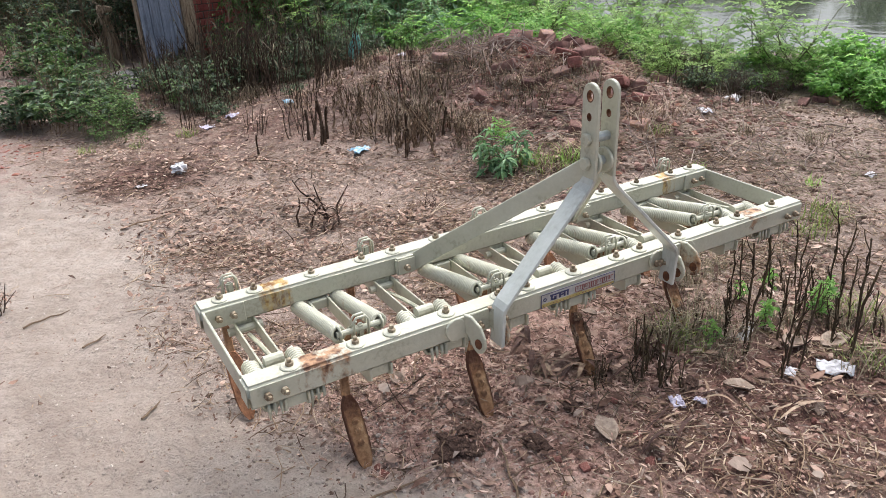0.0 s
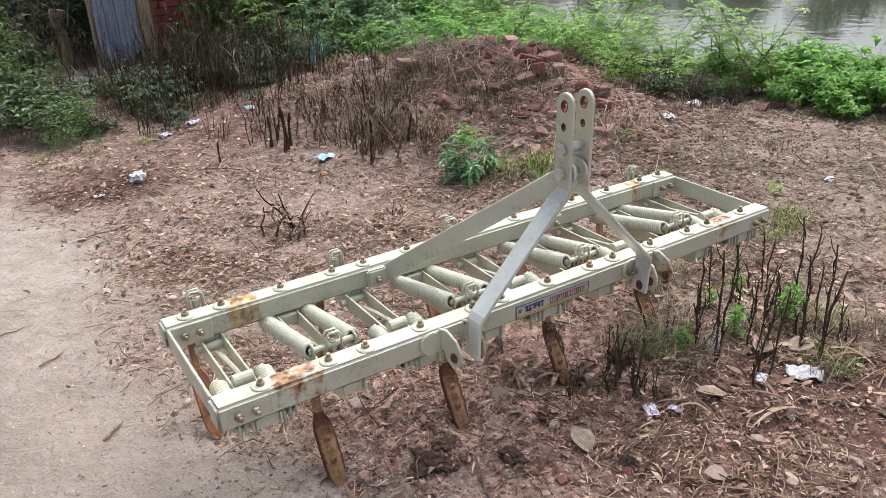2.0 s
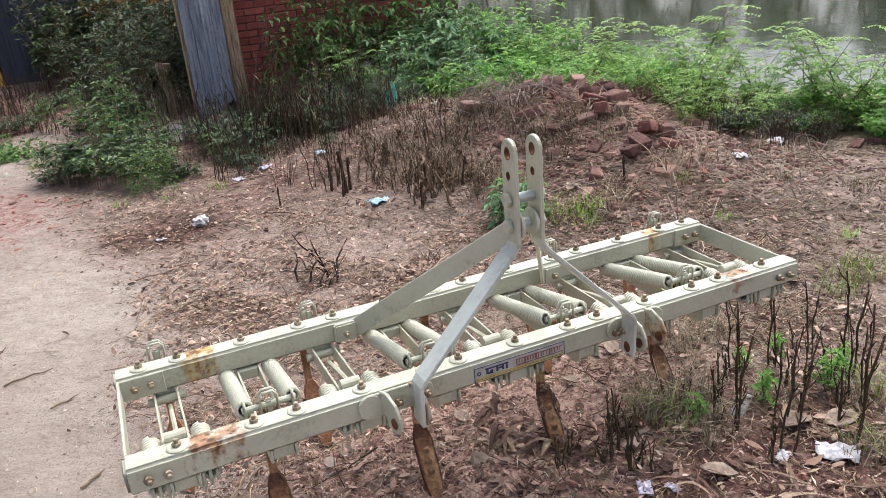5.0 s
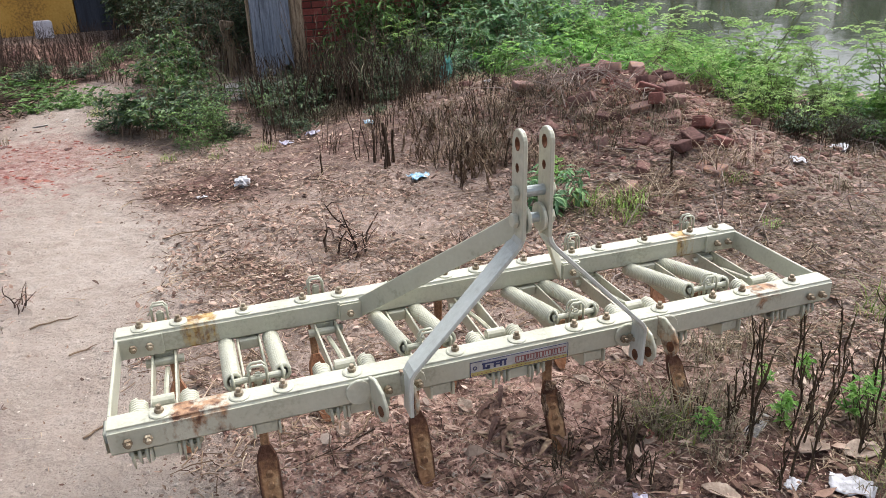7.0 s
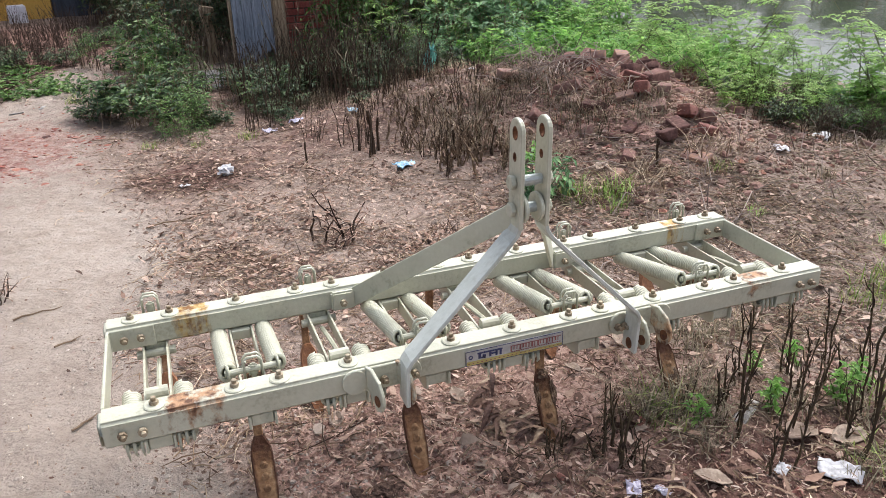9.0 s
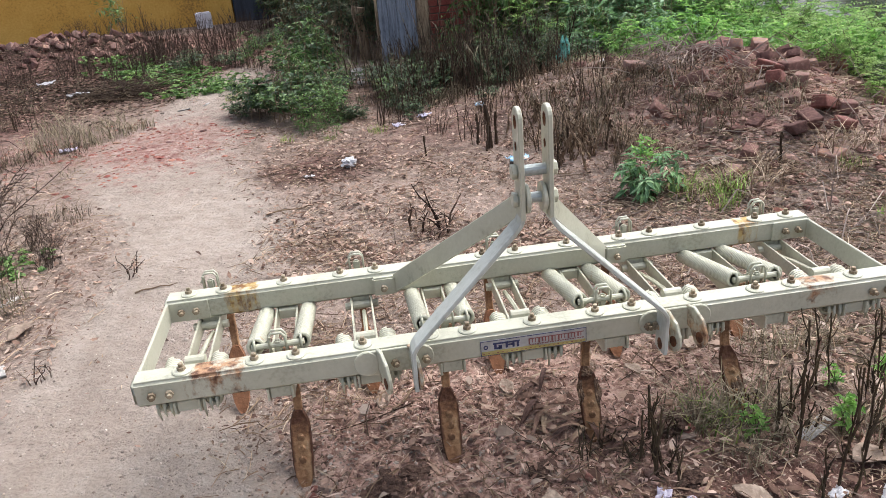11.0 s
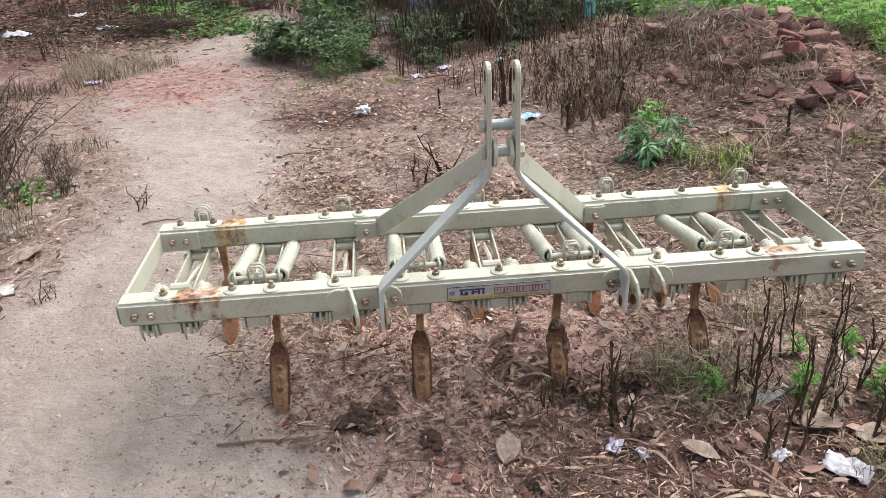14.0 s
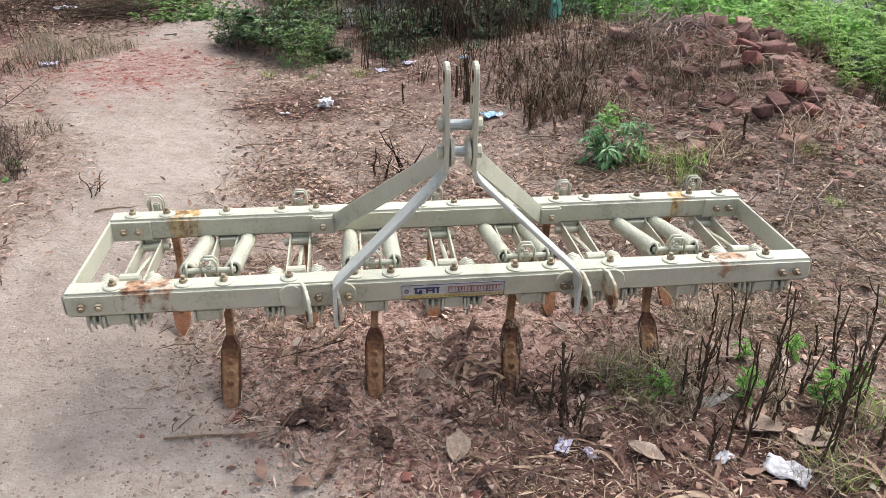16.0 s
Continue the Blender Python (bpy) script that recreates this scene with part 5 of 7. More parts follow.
turf = tuft("sparse_grass_tuft", "sparse tuft of dull dry grass on waste ground", "sparse grass tufts", 34, 46, 0.13, 0.2, GRASS_DRY, 0.005, 1.3)
plantings(turf, [(r0.uniform(-5.0, -2.6), r0.uniform(3.8, 8.6), r0.uniform(0.5, 1.1)) for _ in range(40)], 23)
fresh = tuft("fresh_grass_tuft", "tuft of bright yellow-green young grass", "fresh grass tufts", 35, 44, 0.14, 0.09, LEAF_LIME, 0.007, 0.9)
plantings(fresh, [(1.37, 2.07, 0.9), (1.57, 1.87, 1.0), (1.50, 1.80, 0.7), (2.07, 1.33, 0.5), (1.42, 1.98, 0.7), (2.43, 0.82, 0.6)], 19)
lawn = tuft("green_grass_tuft", "tuft of fresh green grass", "green grass tufts", 32, 60, 0.15, 0.12, GRASS_GREEN, 0.006, 1.0)
plantings(lawn, [(1.35, 1.95), (1.56, 1.9), (1.45, 1.75, 0.7), (1.95, 0.45), (2.1, 0.5, 0.8), (1.8, 0.4, 0.7), (-2.25, 1.3), (-2.4, 1.25), (-0.95, 4.5, 0.6), (-0.6, 4.45, 0.5), (1.3, -0.2, 0.8), (1.05, -0.38, 0.8), (0.55, 0.05, 0.9), (0.66, 0.1, 0.9), (-0.2, 4.5, 0.7), (2.2, 1.8, 0.6), (-1.6, 6.6, 0.9), (2.75, 2.45, 0.7)], 18)


# undergrowth along the hut, behind the mound and on the bank; its dark leaves also paint shaded gaps
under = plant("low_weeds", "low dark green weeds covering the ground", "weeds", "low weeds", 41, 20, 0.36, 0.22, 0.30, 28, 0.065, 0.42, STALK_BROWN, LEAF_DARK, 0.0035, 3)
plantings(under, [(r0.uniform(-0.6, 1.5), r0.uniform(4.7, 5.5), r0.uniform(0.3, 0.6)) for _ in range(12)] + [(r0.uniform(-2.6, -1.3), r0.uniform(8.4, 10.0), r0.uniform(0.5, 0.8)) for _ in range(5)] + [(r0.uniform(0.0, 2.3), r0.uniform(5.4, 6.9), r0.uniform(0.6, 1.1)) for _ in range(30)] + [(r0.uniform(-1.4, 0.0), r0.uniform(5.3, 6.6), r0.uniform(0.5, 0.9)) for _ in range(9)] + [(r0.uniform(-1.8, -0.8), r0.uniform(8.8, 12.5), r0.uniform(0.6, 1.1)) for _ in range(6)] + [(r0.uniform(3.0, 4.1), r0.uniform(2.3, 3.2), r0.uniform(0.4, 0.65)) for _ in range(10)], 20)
bankweed = plant("bank_weeds", "fresh green weeds on the pond bank", "weeds", "bank weeds", 42, 18, 0.42, 0.25, 0.30, 34, 0.078, 0.40, STEM_GREEN, LEAF_BRIGHT, 0.0035, 4)
plantings(bankweed, [(r0.uniform(2.2, 4.3), r0.uniform(4.3, 5.8), r0.uniform(0.8, 1.3)) for _ in range(26)] + [(r0.uniform(2.9, 4.2), r0.uniform(3.3, 4.6), r0.uniform(0.6, 1.0)) for _ in range(14)] + [(r0.uniform(4.2, 5.8), r0.uniform(1.0, 2.5), r0.uniform(0.6, 1.0)) for _ in range(16)] + [(r0.uniform(3.3, 4.8), r0.uniform(2.3, 3.6), r0.uniform(0.5, 0.85)) for _ in range(8)], 21)
drybase = tuft("matted_dry_grass", "matted dry grass under the weeds", "matted grass", 43, 150, 0.22, 0.28, GRASS_DULL, 0.005, 1.2)
plantings(drybase, [(r0.uniform(-0.8, 2.4), r0.uniform(5.1, 6.7), r0.uniform(0.7, 1.2)) for _ in range(34)] + [(r0.uniform(1.1, 2.2), r0.uniform(2.5, 4.6), r0.uniform(0.6, 1.1)) for _ in range(20)] + [(r0.uniform(-3.4, -2.0), r0.uniform(0.6, 3.4), r0.uniform(0.6, 1.1)) for _ in range(16)] + [(r0.uniform(-4.2, -2.6), r0.uniform(3.6, 5.0), r0.uniform(0.6, 1.0)) for _ in range(8)], 22)


# ---- trees on the far bank ----
def tree(seed, h):
    r = random.Random(seed)
    t = thing("tree", "hazy green broadleaf tree on the far bank", "tree", "trees on the far bank")
    g = Geo()
    g.tube([(0, 0, -0.5), (0.1, 0, h * 0.25), (0.0, 0.15, h * 0.5), (0.1, 0.1, h * 0.8)], [0.28, 0.22, 0.16, 0.05], 8)
    lobes = []
    for k in range(16):
        p = Vector((r.uniform(-1, 1) * h * 0.3, r.uniform(-1, 1) * h * 0.3, h * r.uniform(0.28, 0.92)))
        lobes.append((p, h * r.uniform(0.10, 0.2)))
        g.tube([(0.05, 0.1, h * r.uniform(0.2, 0.5)), p * 0.6 + Vector((0, 0, h * 0.2)), p], [0.09, 0.06, 0.02], 5)
    part("trunk", g.raw("trunk"), STALK_BROWN, t)
    gl = Geo()
    for _ in range(1300):
        c, s = r.choice(lobes)
        d = Vector((r.gauss(0, 1), r.gauss(0, 1), r.gauss(0, 0.8)))
        p = c + d.normalized() * s * r.uniform(0.4, 1.1)
        leaf(gl, p, rnd_dir(r, 0.5), r.uniform(0.45, 1.0), r.uniform(0.35, 0.7), r)
    part("crown", gl.raw("crown"), LEAF_DARK, t)
    return t


for v in range(2):
    tr = tree(50 + v, 10 + 2 * v)
    tang = Vector((-POND.y, POND.x, 0))
    pl = []
    for k in range(16):
        q = POND * r0.uniform(59, 68) + tang * (-58 + 7.6 * k + 3.8 * v)
        pl.append((q.x, q.y, r0.uniform(0.6, 0.85)))
    plantings(tr, pl, 40 + v)


# ---- the old hut and the ochre house ----
hut = thing("derelict_hut", "derelict brick hut with a weathered plank door", "hut", at=(0, 0, 0))
WY, HB = 7.32, -0.22
core = part("brick_wall", Geo().box(0.62, 3.4, WY, WY + 0.22, HB - 0.1, 2.3).box(3.18, 3.4, WY + 0.22, WY + 2.8, HB - 0.1, 2.3).box(0.66, 0.86, WY + 0.22, WY + 2.58, HB - 0.1, 2.3).box(0.66, 3.18, WY + 2.58, WY + 2.8, HB - 0.1, 2.3).mesh("brick_wall"), MORTAR, hut, "rough brick wall with dark mortar")
part("roof", Geo().box(0.4, 3.6, WY - 0.2, WY + 3.0, 2.302, 2.38).mesh("roof", bevel=0.01), CONCRETE, hut, "grey slab roof")
part("plinth", Geo().box(-0.35, 0.62, WY - 0.35, WY + 0.2, HB - 0.1, HB + 0.07).mesh("plinth", bevel=0.02), CONCRETE, hut, "broken pale concrete threshold")
door = part("door", Geo().box(0.05, 0.46, WY - 0.19, WY - 0.165, 1.4, 1.5).box(0.05, 0.46, WY - 0.19, WY - 0.165, 0.35, 0.45).mesh("door", bevel=0.004), DOOR_GREY, hut, "weathered blue-grey plank door, rotten at the foot")
rr = random.Random(8)
for k in range(4):
    x0 = 0.045 + k * 0.106
    g = Geo()
    foot = HB + 0.22 + rr.uniform(-0.04, 0.05) + 0.02 * k
    cols = 6
    low = [(x0 + 0.102 * i / cols, foot + rr.uniform(-0.07, 0.05)) for i in range(cols + 1)]
    outline = low + [(x0 + 0.102, 2.1), (x0, 2.1)]
    y = WY - 0.235 + rr.uniform(-0.006, 0.006)
    g.sweep([[(x, yy, z) for x, z in outline] for yy in (y, y + 0.03)])
    part("plank", g.mesh("plank"), DOOR_GREY, door)
for x0, w in ((0.485, 0.13), (0.018, 0.022)):
    part("door_post", Geo().box(x0, x0 + w, WY - 0.24, WY - 0.06, HB - 0.05, 2.25).mesh("door_post", bevel=0.012), TIMBER, hut, "bleached bare timber door post")

house = thing("ochre_house", "ochre plastered house with a dark blue metal door", "house")
HY, HG = 14.6, -0.32
for x0, x1, y0, y1, z0, z1 in ((-8.5, -2.47, HY, HY + 0.25, HG, 2.9), (-0.9, 2.4, HY, HY + 0.25, HG, 2.9), (-2.47, -0.9, HY, HY + 0.25, 2.0, 2.9), (-8.5, -8.25, HY + 0.25, HY + 5, HG, 2.9), (2.15, 2.4, HY + 0.25, HY + 5, HG, 2.9), (-8.25, 2.15, HY + 4.75, HY + 5, HG, 2.9)):
    part("wall", Geo().box(x0, x1, y0, y1, z0, z1).mesh("wall"), WALL_ORANGE, house, "stained ochre plaster wall")
part("roof", Geo().box(-8.8, 2.7, HY - 0.4, HY + 5.3, 2.902, 3.05).mesh("roof", bevel=0.02), CONCRETE, house)
bd = part("door", Geo().box(-2.45, -0.92, HY + 0.05, HY + 0.08, HG + 0.05, 1.98).mesh("door"), DOOR_BLUE, house, "dark navy metal double door")
for k in range(8):
    x0 = -2.43 + k * 0.19
    part("door_rib", Geo().box(x0, x0 + 0.03, HY + 0.03, HY + 0.05, HG + 0.08, 1.95).mesh("door_rib", bevel=0.004), DOOR_BLUE, bd)
part("step", Geo().box(-2.65, -0.75, HY - 0.2, HY, HG - 0.1, HG + 0.03).mesh("step", bevel=0.02), CONCRETE, house)
tagged(part("concrete_block", Geo().box(-0.15, 0.15, -0.12, 0.12, 0, 0.33).mesh("concrete_block", bevel=0.02), WHITEWASH, at=pose(-3.0, 14.2, -0.31, 0, 0, 12)), "whitewashed block against the ochre wall", "block")
stub = Geo()
stub.tube([(0, 0, -0.1), (0.02, 0, 0.3), (-0.01, 0.02, 0.5), (0.0, 0, 0.62), (0.01, 0, 0.66)], [0.075, 0.06, 0.06, 0.09, 0.085], 9)
tagged(part("wooden_stump", stub.mesh("wooden_stump"), TIMBER, at=pose(-0.12, 8.3, -0.2, 2, -3, 20)), "broken pale wooden post stump among weeds", "stump")


# ---- bricks ----
def brick_mesh(seed, lx, ly=0.105, lz=0.07, chip=0.007):
    """A worn brick: blunt edges, knocked-off corners, uneven faces."""
    r = random.Random(seed)
    bm = bmesh.new()
    bmesh.ops.create_cube(bm, size=1.0)
    for v in bm.verts:
        k = r.uniform(0.72, 1.05)
        v.co = Vector((v.co.x * lx * r.uniform(0.85, 1.05), v.co.y * ly * k, v.co.z * lz * r.uniform(0.8, 1.1)))
    bmesh.ops.bevel(bm, geom=bm.edges[:], offset=0.009, segments=2, profile=0.6, affect="EDGES", clamp_overlap=True)
    for v in bm.verts:
        v.co += noise.noise_vector(v.co * 26 + Vector((seed, seed * 3, 0))) * chip * 1.4
    me = bpy.data.meshes.new("brick")
    bm.to_mesh(me)
    bm.free()
    me.shade_smooth()
    return me


brick_kinds = [brick_mesh(60 + k, lx) for k, lx in enumerate((0.18, 0.15, 0.13, 0.11, 0.17, 0.12))]
for me in brick_kinds:
    me.materials.append(BRICK)
rb = random.Random(9)


red_kinds = []
for me in brick_kinds:
    red = me.copy()
    red.materials.clear()
    red.materials.append(BRICK_RED)
    red_kinds.append(red)


def loose_brick(x, y, up=0.03, tilt=35, kind=None, label="old broken red brick lying on the rubble mound", group="loose bricks on the mound", scale=1.0, red=False):
    ob = new("brick", (red_kinds if red else brick_kinds)[rb.randrange(6) if kind is None else kind])
    ob.matrix_basis = pose(x, y, hz(x, y) + up, rb.uniform(-tilt, tilt), rb.uniform(-tilt, tilt), rb.uniform(0, 360)) @ Matrix.Scale(scale, 4)
    return tagged(ob, label, "brick", group)


# whole bricks on the heap, the crest first: x, y, height over the soil, size, whether a fresher red
for x, y, up, size, red in ((2.50, 3.36, 0.10, 1.15, 0), (2.35, 3.46, 0.09, 1.1, 0), (2.95, 3.12, 0.09, 1.0, 1), (2.85, 3.3, 0.10, 1.0, 0), (2.15, 3.58, 0.10, 1.2, 0), (2.28, 3.5, 0.08, 1.2, 0), (2.67, 3.26, 0.08, 1.1, 0), (2.40, 3.08, 0.06, 1.1, 0), (1.91, 3.12, 0.05, 1.15, 0), (1.86, 2.98, 0.03, 1.1, 0), (1.77, 2.85, 0.02, 0.9, 0), (2.32, 2.88, 0.06, 1.1, 1)):
    loose_brick(x, y, up - 0.025, 24, scale=size * 0.95, red=bool(red))
for x, y, up, size, red in ((1.77, 2.61, 0.0, 1.1, 0), (2.24, 2.70, 0.05, 1.2, 1), (2.43, 2.82, 0.05, 1.1, 0), (2.39, 2.66, 0.04, 1.0, 0), (2.13, 2.72, 0.03, 0.9, 0), (2.34, 2.32, 0.05, 1.15, 1), (2.20, 2.22, 0.04, 1.05, 0), (2.09, 2.17, 0.035, 1.05, 0), (2.35, 2.13, 0.04, 0.9, 1), (2.46, 2.28, 0.04, 1.1, 0), (2.25, 2.54, 0.0, 1.2, 0), (1.98, 2.42, -0.01, 0.9, 0), (1.87, 2.42, -0.01, 0.8, 0), (2.14, 1.95, -0.01, 1.1, 0), (1.73, 3.73, 0.05, 1.0, 0)):
    loose_brick(x, y, up, 20, scale=size * 0.92, red=bool(red))
for _ in range(48):
    x, y = rb.gauss(2.45, 0.24), rb.gauss(3.18, 0.26)
    loose_brick(x, y, rb.uniform(-0.02, 0.035), 40, scale=rb.uniform(0.6, 1.0), red=rb.random() < 0.1)
for _ in range(40):
    x, y = rb.uniform(1.75, 3.0), rb.uniform(1.9, 3.6)
    loose_brick(x, y, rb.uniform(-0.02, 0.005), 60, scale=rb.uniform(0.3, 0.65), red=rb.random() < 0.25)
for x, y in ((3.95, 2.0), (4.16, 1.88), (4.1, 1.95), (3.7, 2.1), (1.75, 4.3), (1.55, 4.5), (1.9, 4.2), (1.8, 2.15), (1.62, 2.0)):
    loose_brick(x, y, 0.02, 20, label="old broken red brick half sunk in soil", group="stray bricks", scale=0.75)
for _ in range(75):
    loose_brick(rb.gauss(-4.6, 0.7), rb.gauss(11.0, 0.6), 0.03, 60, label="red brick in a far rubble heap", group="bricks in the far heap")
for x, y, s in ((0.061, -0.265, 0.42), (0.72, -0.385, 0.5), (-0.20, -0.20, 0.45), (-0.66, 0.06, 0.5), (-0.66, 0.10, 0.35), (-0.16, -0.28, 0.5), (0.02, -0.36, 0.5), (-0.27, -0.32, 0.3), (-0.92, -0.02, 0.25), (0.13, -0.08, 0.45), (0.48, 0.05, 0.6), (-0.33, -0.42, 0.4), (0.33, -0.45, 0.5), (-0.12, -0.48, 0.35), (0.15, -0.5, 0.4), (0.6, -0.5, 0.45)):
    loose_brick(x, y, 0.002, 40, 3, "small red brick fragment pressed into soil", "brick fragments", s * 0.55, True)
for x, y, s in ((-1.9, 4.48, 0.8), (-2.0, 5.0, 0.8), (-1.75, 5.3, 0.7), (-2.45, 7.0, 1.1), (-2.3, 5.6, 1.0), (-2.2, 4.9, 0.8), (-1.7, 4.7, 0.6), (-2.5, 5.2, 0.9), (-2.1, 6.1, 0.8)):
    loose_brick(x, y, -0.012, 10, None, "worn red brick trodden into the path", "bricks in the path", s * 0.6)


# ---- litter: large leaves, wrappers and bags ----
def sheet(name, seed, lx, ly, crumple, material, n=7, shape=None):
    """A crumpled sheet with real thickness."""
    r = random.Random(seed)
    g = Geo()
    top, bot = [], []
    ph = [r.uniform(0, 6.28) for _ in range(6)]
    for j in range(n):
        for i in range(n):
            u, v = i / (n - 1) - 0.5, j / (n - 1) - 0.5
            w = 1.0
            if shape == "leaf":
                w = max(0.03, math.sin(math.pi * (i + 0.15) / (n - 0.7)) ** 0.8)
            x = u * lx + r.uniform(-1, 1) * lx * 0.03
            y = v * ly * w + r.uniform(-1, 1) * ly * 0.02
            z = crumple * (math.sin(u * 9 + ph[0]) * math.cos(v * 8 + ph[1]) + 0.6 * math.sin(u * 17 + v * 13 + ph[2]) + r.uniform(-0.4, 0.4))
            if shape == "leaf":
                z += abs(v) * ly * w * 0.5 + 0.25 * lx * u * u
            top.append((x, y, z + 0.002))
            bot.append((x, y, z))
    f = []
    o = n * n
    for j in range(n - 1):
        for i in range(n - 1):
            a = j * n + i
            f.append((a, a + 1, a + n + 1, a + n))
            f.append((a + o, a + n + o, a + n + 1 + o, a + 1 + o))
    for i in range(n - 1):
        for a, b in ((i, i + 1), ((i + 1) + (n - 1) * n, i + (n - 1) * n), ((i + 1) * n, i * n), (i * n + n - 1, (i + 1) * n + n - 1)):
            f.append((b, a, a + o, b + o))
    g.add(top + bot, f)
    return g.mesh(name, smooth=True)


def litter_piece(name, me, material, x, y, rx, ry, rz, label, category, up=0.012, group="", scale=1.0):
    ob = part(name, me, material, at=pose(x, y, hz(x, y) + up, rx, ry, rz) @ Matrix.Scale(scale, 4))
    return tagged(ob, label, category, group)


TAN_LEAF = mat("tan_leaf", [(0.0, (0.10, 0.065, 0.048)), (0.6, (0.24, 0.175, 0.13)), (1.0, (0.40, 0.32, 0.25))], 20, 0.75, 0.3, 80, spread=0.4)
big_leaves = [sheet("dry_leaf", 70 + k, 0.13, 0.085, 0.004, None, 7, "leaf") for k in range(4)]
for k, (x, y, rz, s) in enumerate(((0.523, -0.262, -30, 0.85), (0.918, -0.19, 10, 1.1), (-0.007, -0.197, 75, 0.85), (1.05, -0.25, 170, 0.9), (-0.42, 0.42, 80, 0.6), (0.0, 0.42, 95, 0.6), (0.45, 0.42, 110, 0.6), (0.7, 0.5, 60, 0.7), (0.98, 0.52, 30, 0.6), (-2.0, 0.98, 20, 1.4), (1.18, -0.42, 15, 0.7), (-1.95, 1.4, 60, 1.1), (0.75, -0.02, 35, 0.7), (1.62, 2.15, 30, 0.9))):
    litter_piece("dry_leaf", big_leaves[k % 4], TAN_LEAF, x, y, rb.uniform(-12, 12), rb.uniform(-12, 12), rz, "large curled tan dry leaf lying on soil", "leaf", 0.012, "large dry leaves", s)
crumpled = [sheet("wrapper", 80 + k, 0.16, 0.10, 0.012, None, 8) for k in range(3)]
for me_i, m_, x, y, rz, s, lab in ((0, PLASTIC_BLUE, 0.682, 3.109, 15, 1.0, "crumpled blue and white plastic wrapper"), (1, PLASTIC_LILAC, 0.30, -0.20, 60, 0.42, "crumpled lilac foil wrapper"), (2, PLASTIC_LILAC, 0.37, -0.24, 100, 0.3, "torn lilac foil scrap"), (1, PLASTIC_DULL, 0.90, -0.36, 140, 0.75, "torn white plastic sheet on soil"), (0, PLASTIC_DULL, 0.74, -0.30, 30, 0.35, "small white plastic scrap"), (2, PLASTIC_LILAC, 0.0, 4.6, 10, 0.8, "faded lilac plastic bag scrap"), (1, PLASTIC_LILAC, 0.22, 4.66, 50, 0.8, "torn white plastic scrap among weeds"), (0, PLASTIC_BLUE, 0.69, 4.57, 80, 0.8, "blue plastic scrap among stalks"), (2, PLASTIC_DULL, 3.37, 2.2, 30, 1.1, "dirty white plastic scrap under shrubs"), (0, PLASTIC_DULL, 2.80, 0.72, 10, 0.45, "wet white plastic scrap in mud"), (1, PLASTIC_LILAC, -2.88, 5.09, 0, 0.9, "pale lilac plastic scrap by dry grass"), (0, PLASTIC_DULL, -3.59, 7.86, 20, 1.6, "white plastic sheet beside brush"), (1, PLASTIC_BLUE, -5.17, 7.89, 60, 2.0, "blue plastic rubbish on waste ground"), (2, PLASTIC_DULL, -4.6, 7.7, 0, 1.8, "white plastic rubbish on waste ground"), (1, PLASTIC_DULL, -4.3, 8.9, 0, 1.4, "white plastic rubbish on waste ground"), (0, PLASTIC_DULL, 2.75, 1.92, 70, 0.8, "pale plastic scrap at the mound's foot"), (1, PLASTIC_DULL, -0.75, 3.45, 30, 0.45, "small pale paper scrap on soil"), (0, PLASTIC_DULL, 1.77, 4.46, 30, 0.9, "white plastic scrap on the mound")):
    me = crumpled[me_i].copy()
    litter_piece("wrapper", me, m_, x, y, rb.uniform(-6, 6), rb.uniform(-6, 6), rz, lab, "litter", 0.010 + 0.01 * s, "", s)


HUSK = mat("dry_husk", [(0.0, (0.030, 0.016, 0.015)), (0.45, (0.095, 0.052, 0.040)), (0.75, (0.235, 0.16, 0.11)), (1.0, (0.46, 0.37, 0.27))], 14, 0.7, 0.3, 60, spread=0.7, spec=0.15)


def crumple_ball(name, seed, r0_, material, stretch=(1, 1, 1)):
    r = random.Random(seed)
    bm = bmesh.new()
    bmesh.ops.create_icosphere(bm, subdivisions=3, radius=r0_)
    for v in bm.verts:
        k = 1 + 0.7 * noise.noise(v.co * (2.2 / r0_) + Vector((seed, 0, 0))) + r.uniform(-0.10, 0.10)
        v.co = Vector((v.co.x * k * stretch[0], v.co.y * k * stretch[1], v.co.z * k * stretch[2]))
    me = bpy.data.meshes.new(name)
    bm.to_mesh(me)
    bm.free()
    return me


litter_piece("plastic_bag", crumple_ball("plastic_bag", 3, 0.048, None, (1.1, 0.8, 0.8)), PLASTIC_WHITE, -0.462, 3.606, 0, 0, 20, "crumpled white plastic bag on the ground", "bag", 0.03)
litter_piece("plastic_bag", crumple_ball("plastic_bag", 7, 0.06, None, (0.9, 0.6, 2.2)), PLASTIC_TEAL, 1.586, 5.131, 5, 10, 20, "teal plastic bag snagged on weed stalks", "bag", 0.16)
clod_me = crumple_ball("soil_clod", 11, 0.07, None, (1.5, 1.0, 0.5))
for x, y, s in ((-0.43, 0.02, 0.5), (-0.48, 0.0, 0.4), (-0.40, -0.03, 0.35), (-0.22, -0.12, 0.4), (0.46, 0.08, 0.6), (-0.36, 0.05, 0.4), (0.0, -0.02, 0.35), (0.4, -0.16, 0.35)):
    litter_piece("soil_clod", clod_me, WET_CLOD, x, y, 0, 0, rb.uniform(0, 360), "dark clod of turned soil", "clod", 0.012, "soil clods", s)
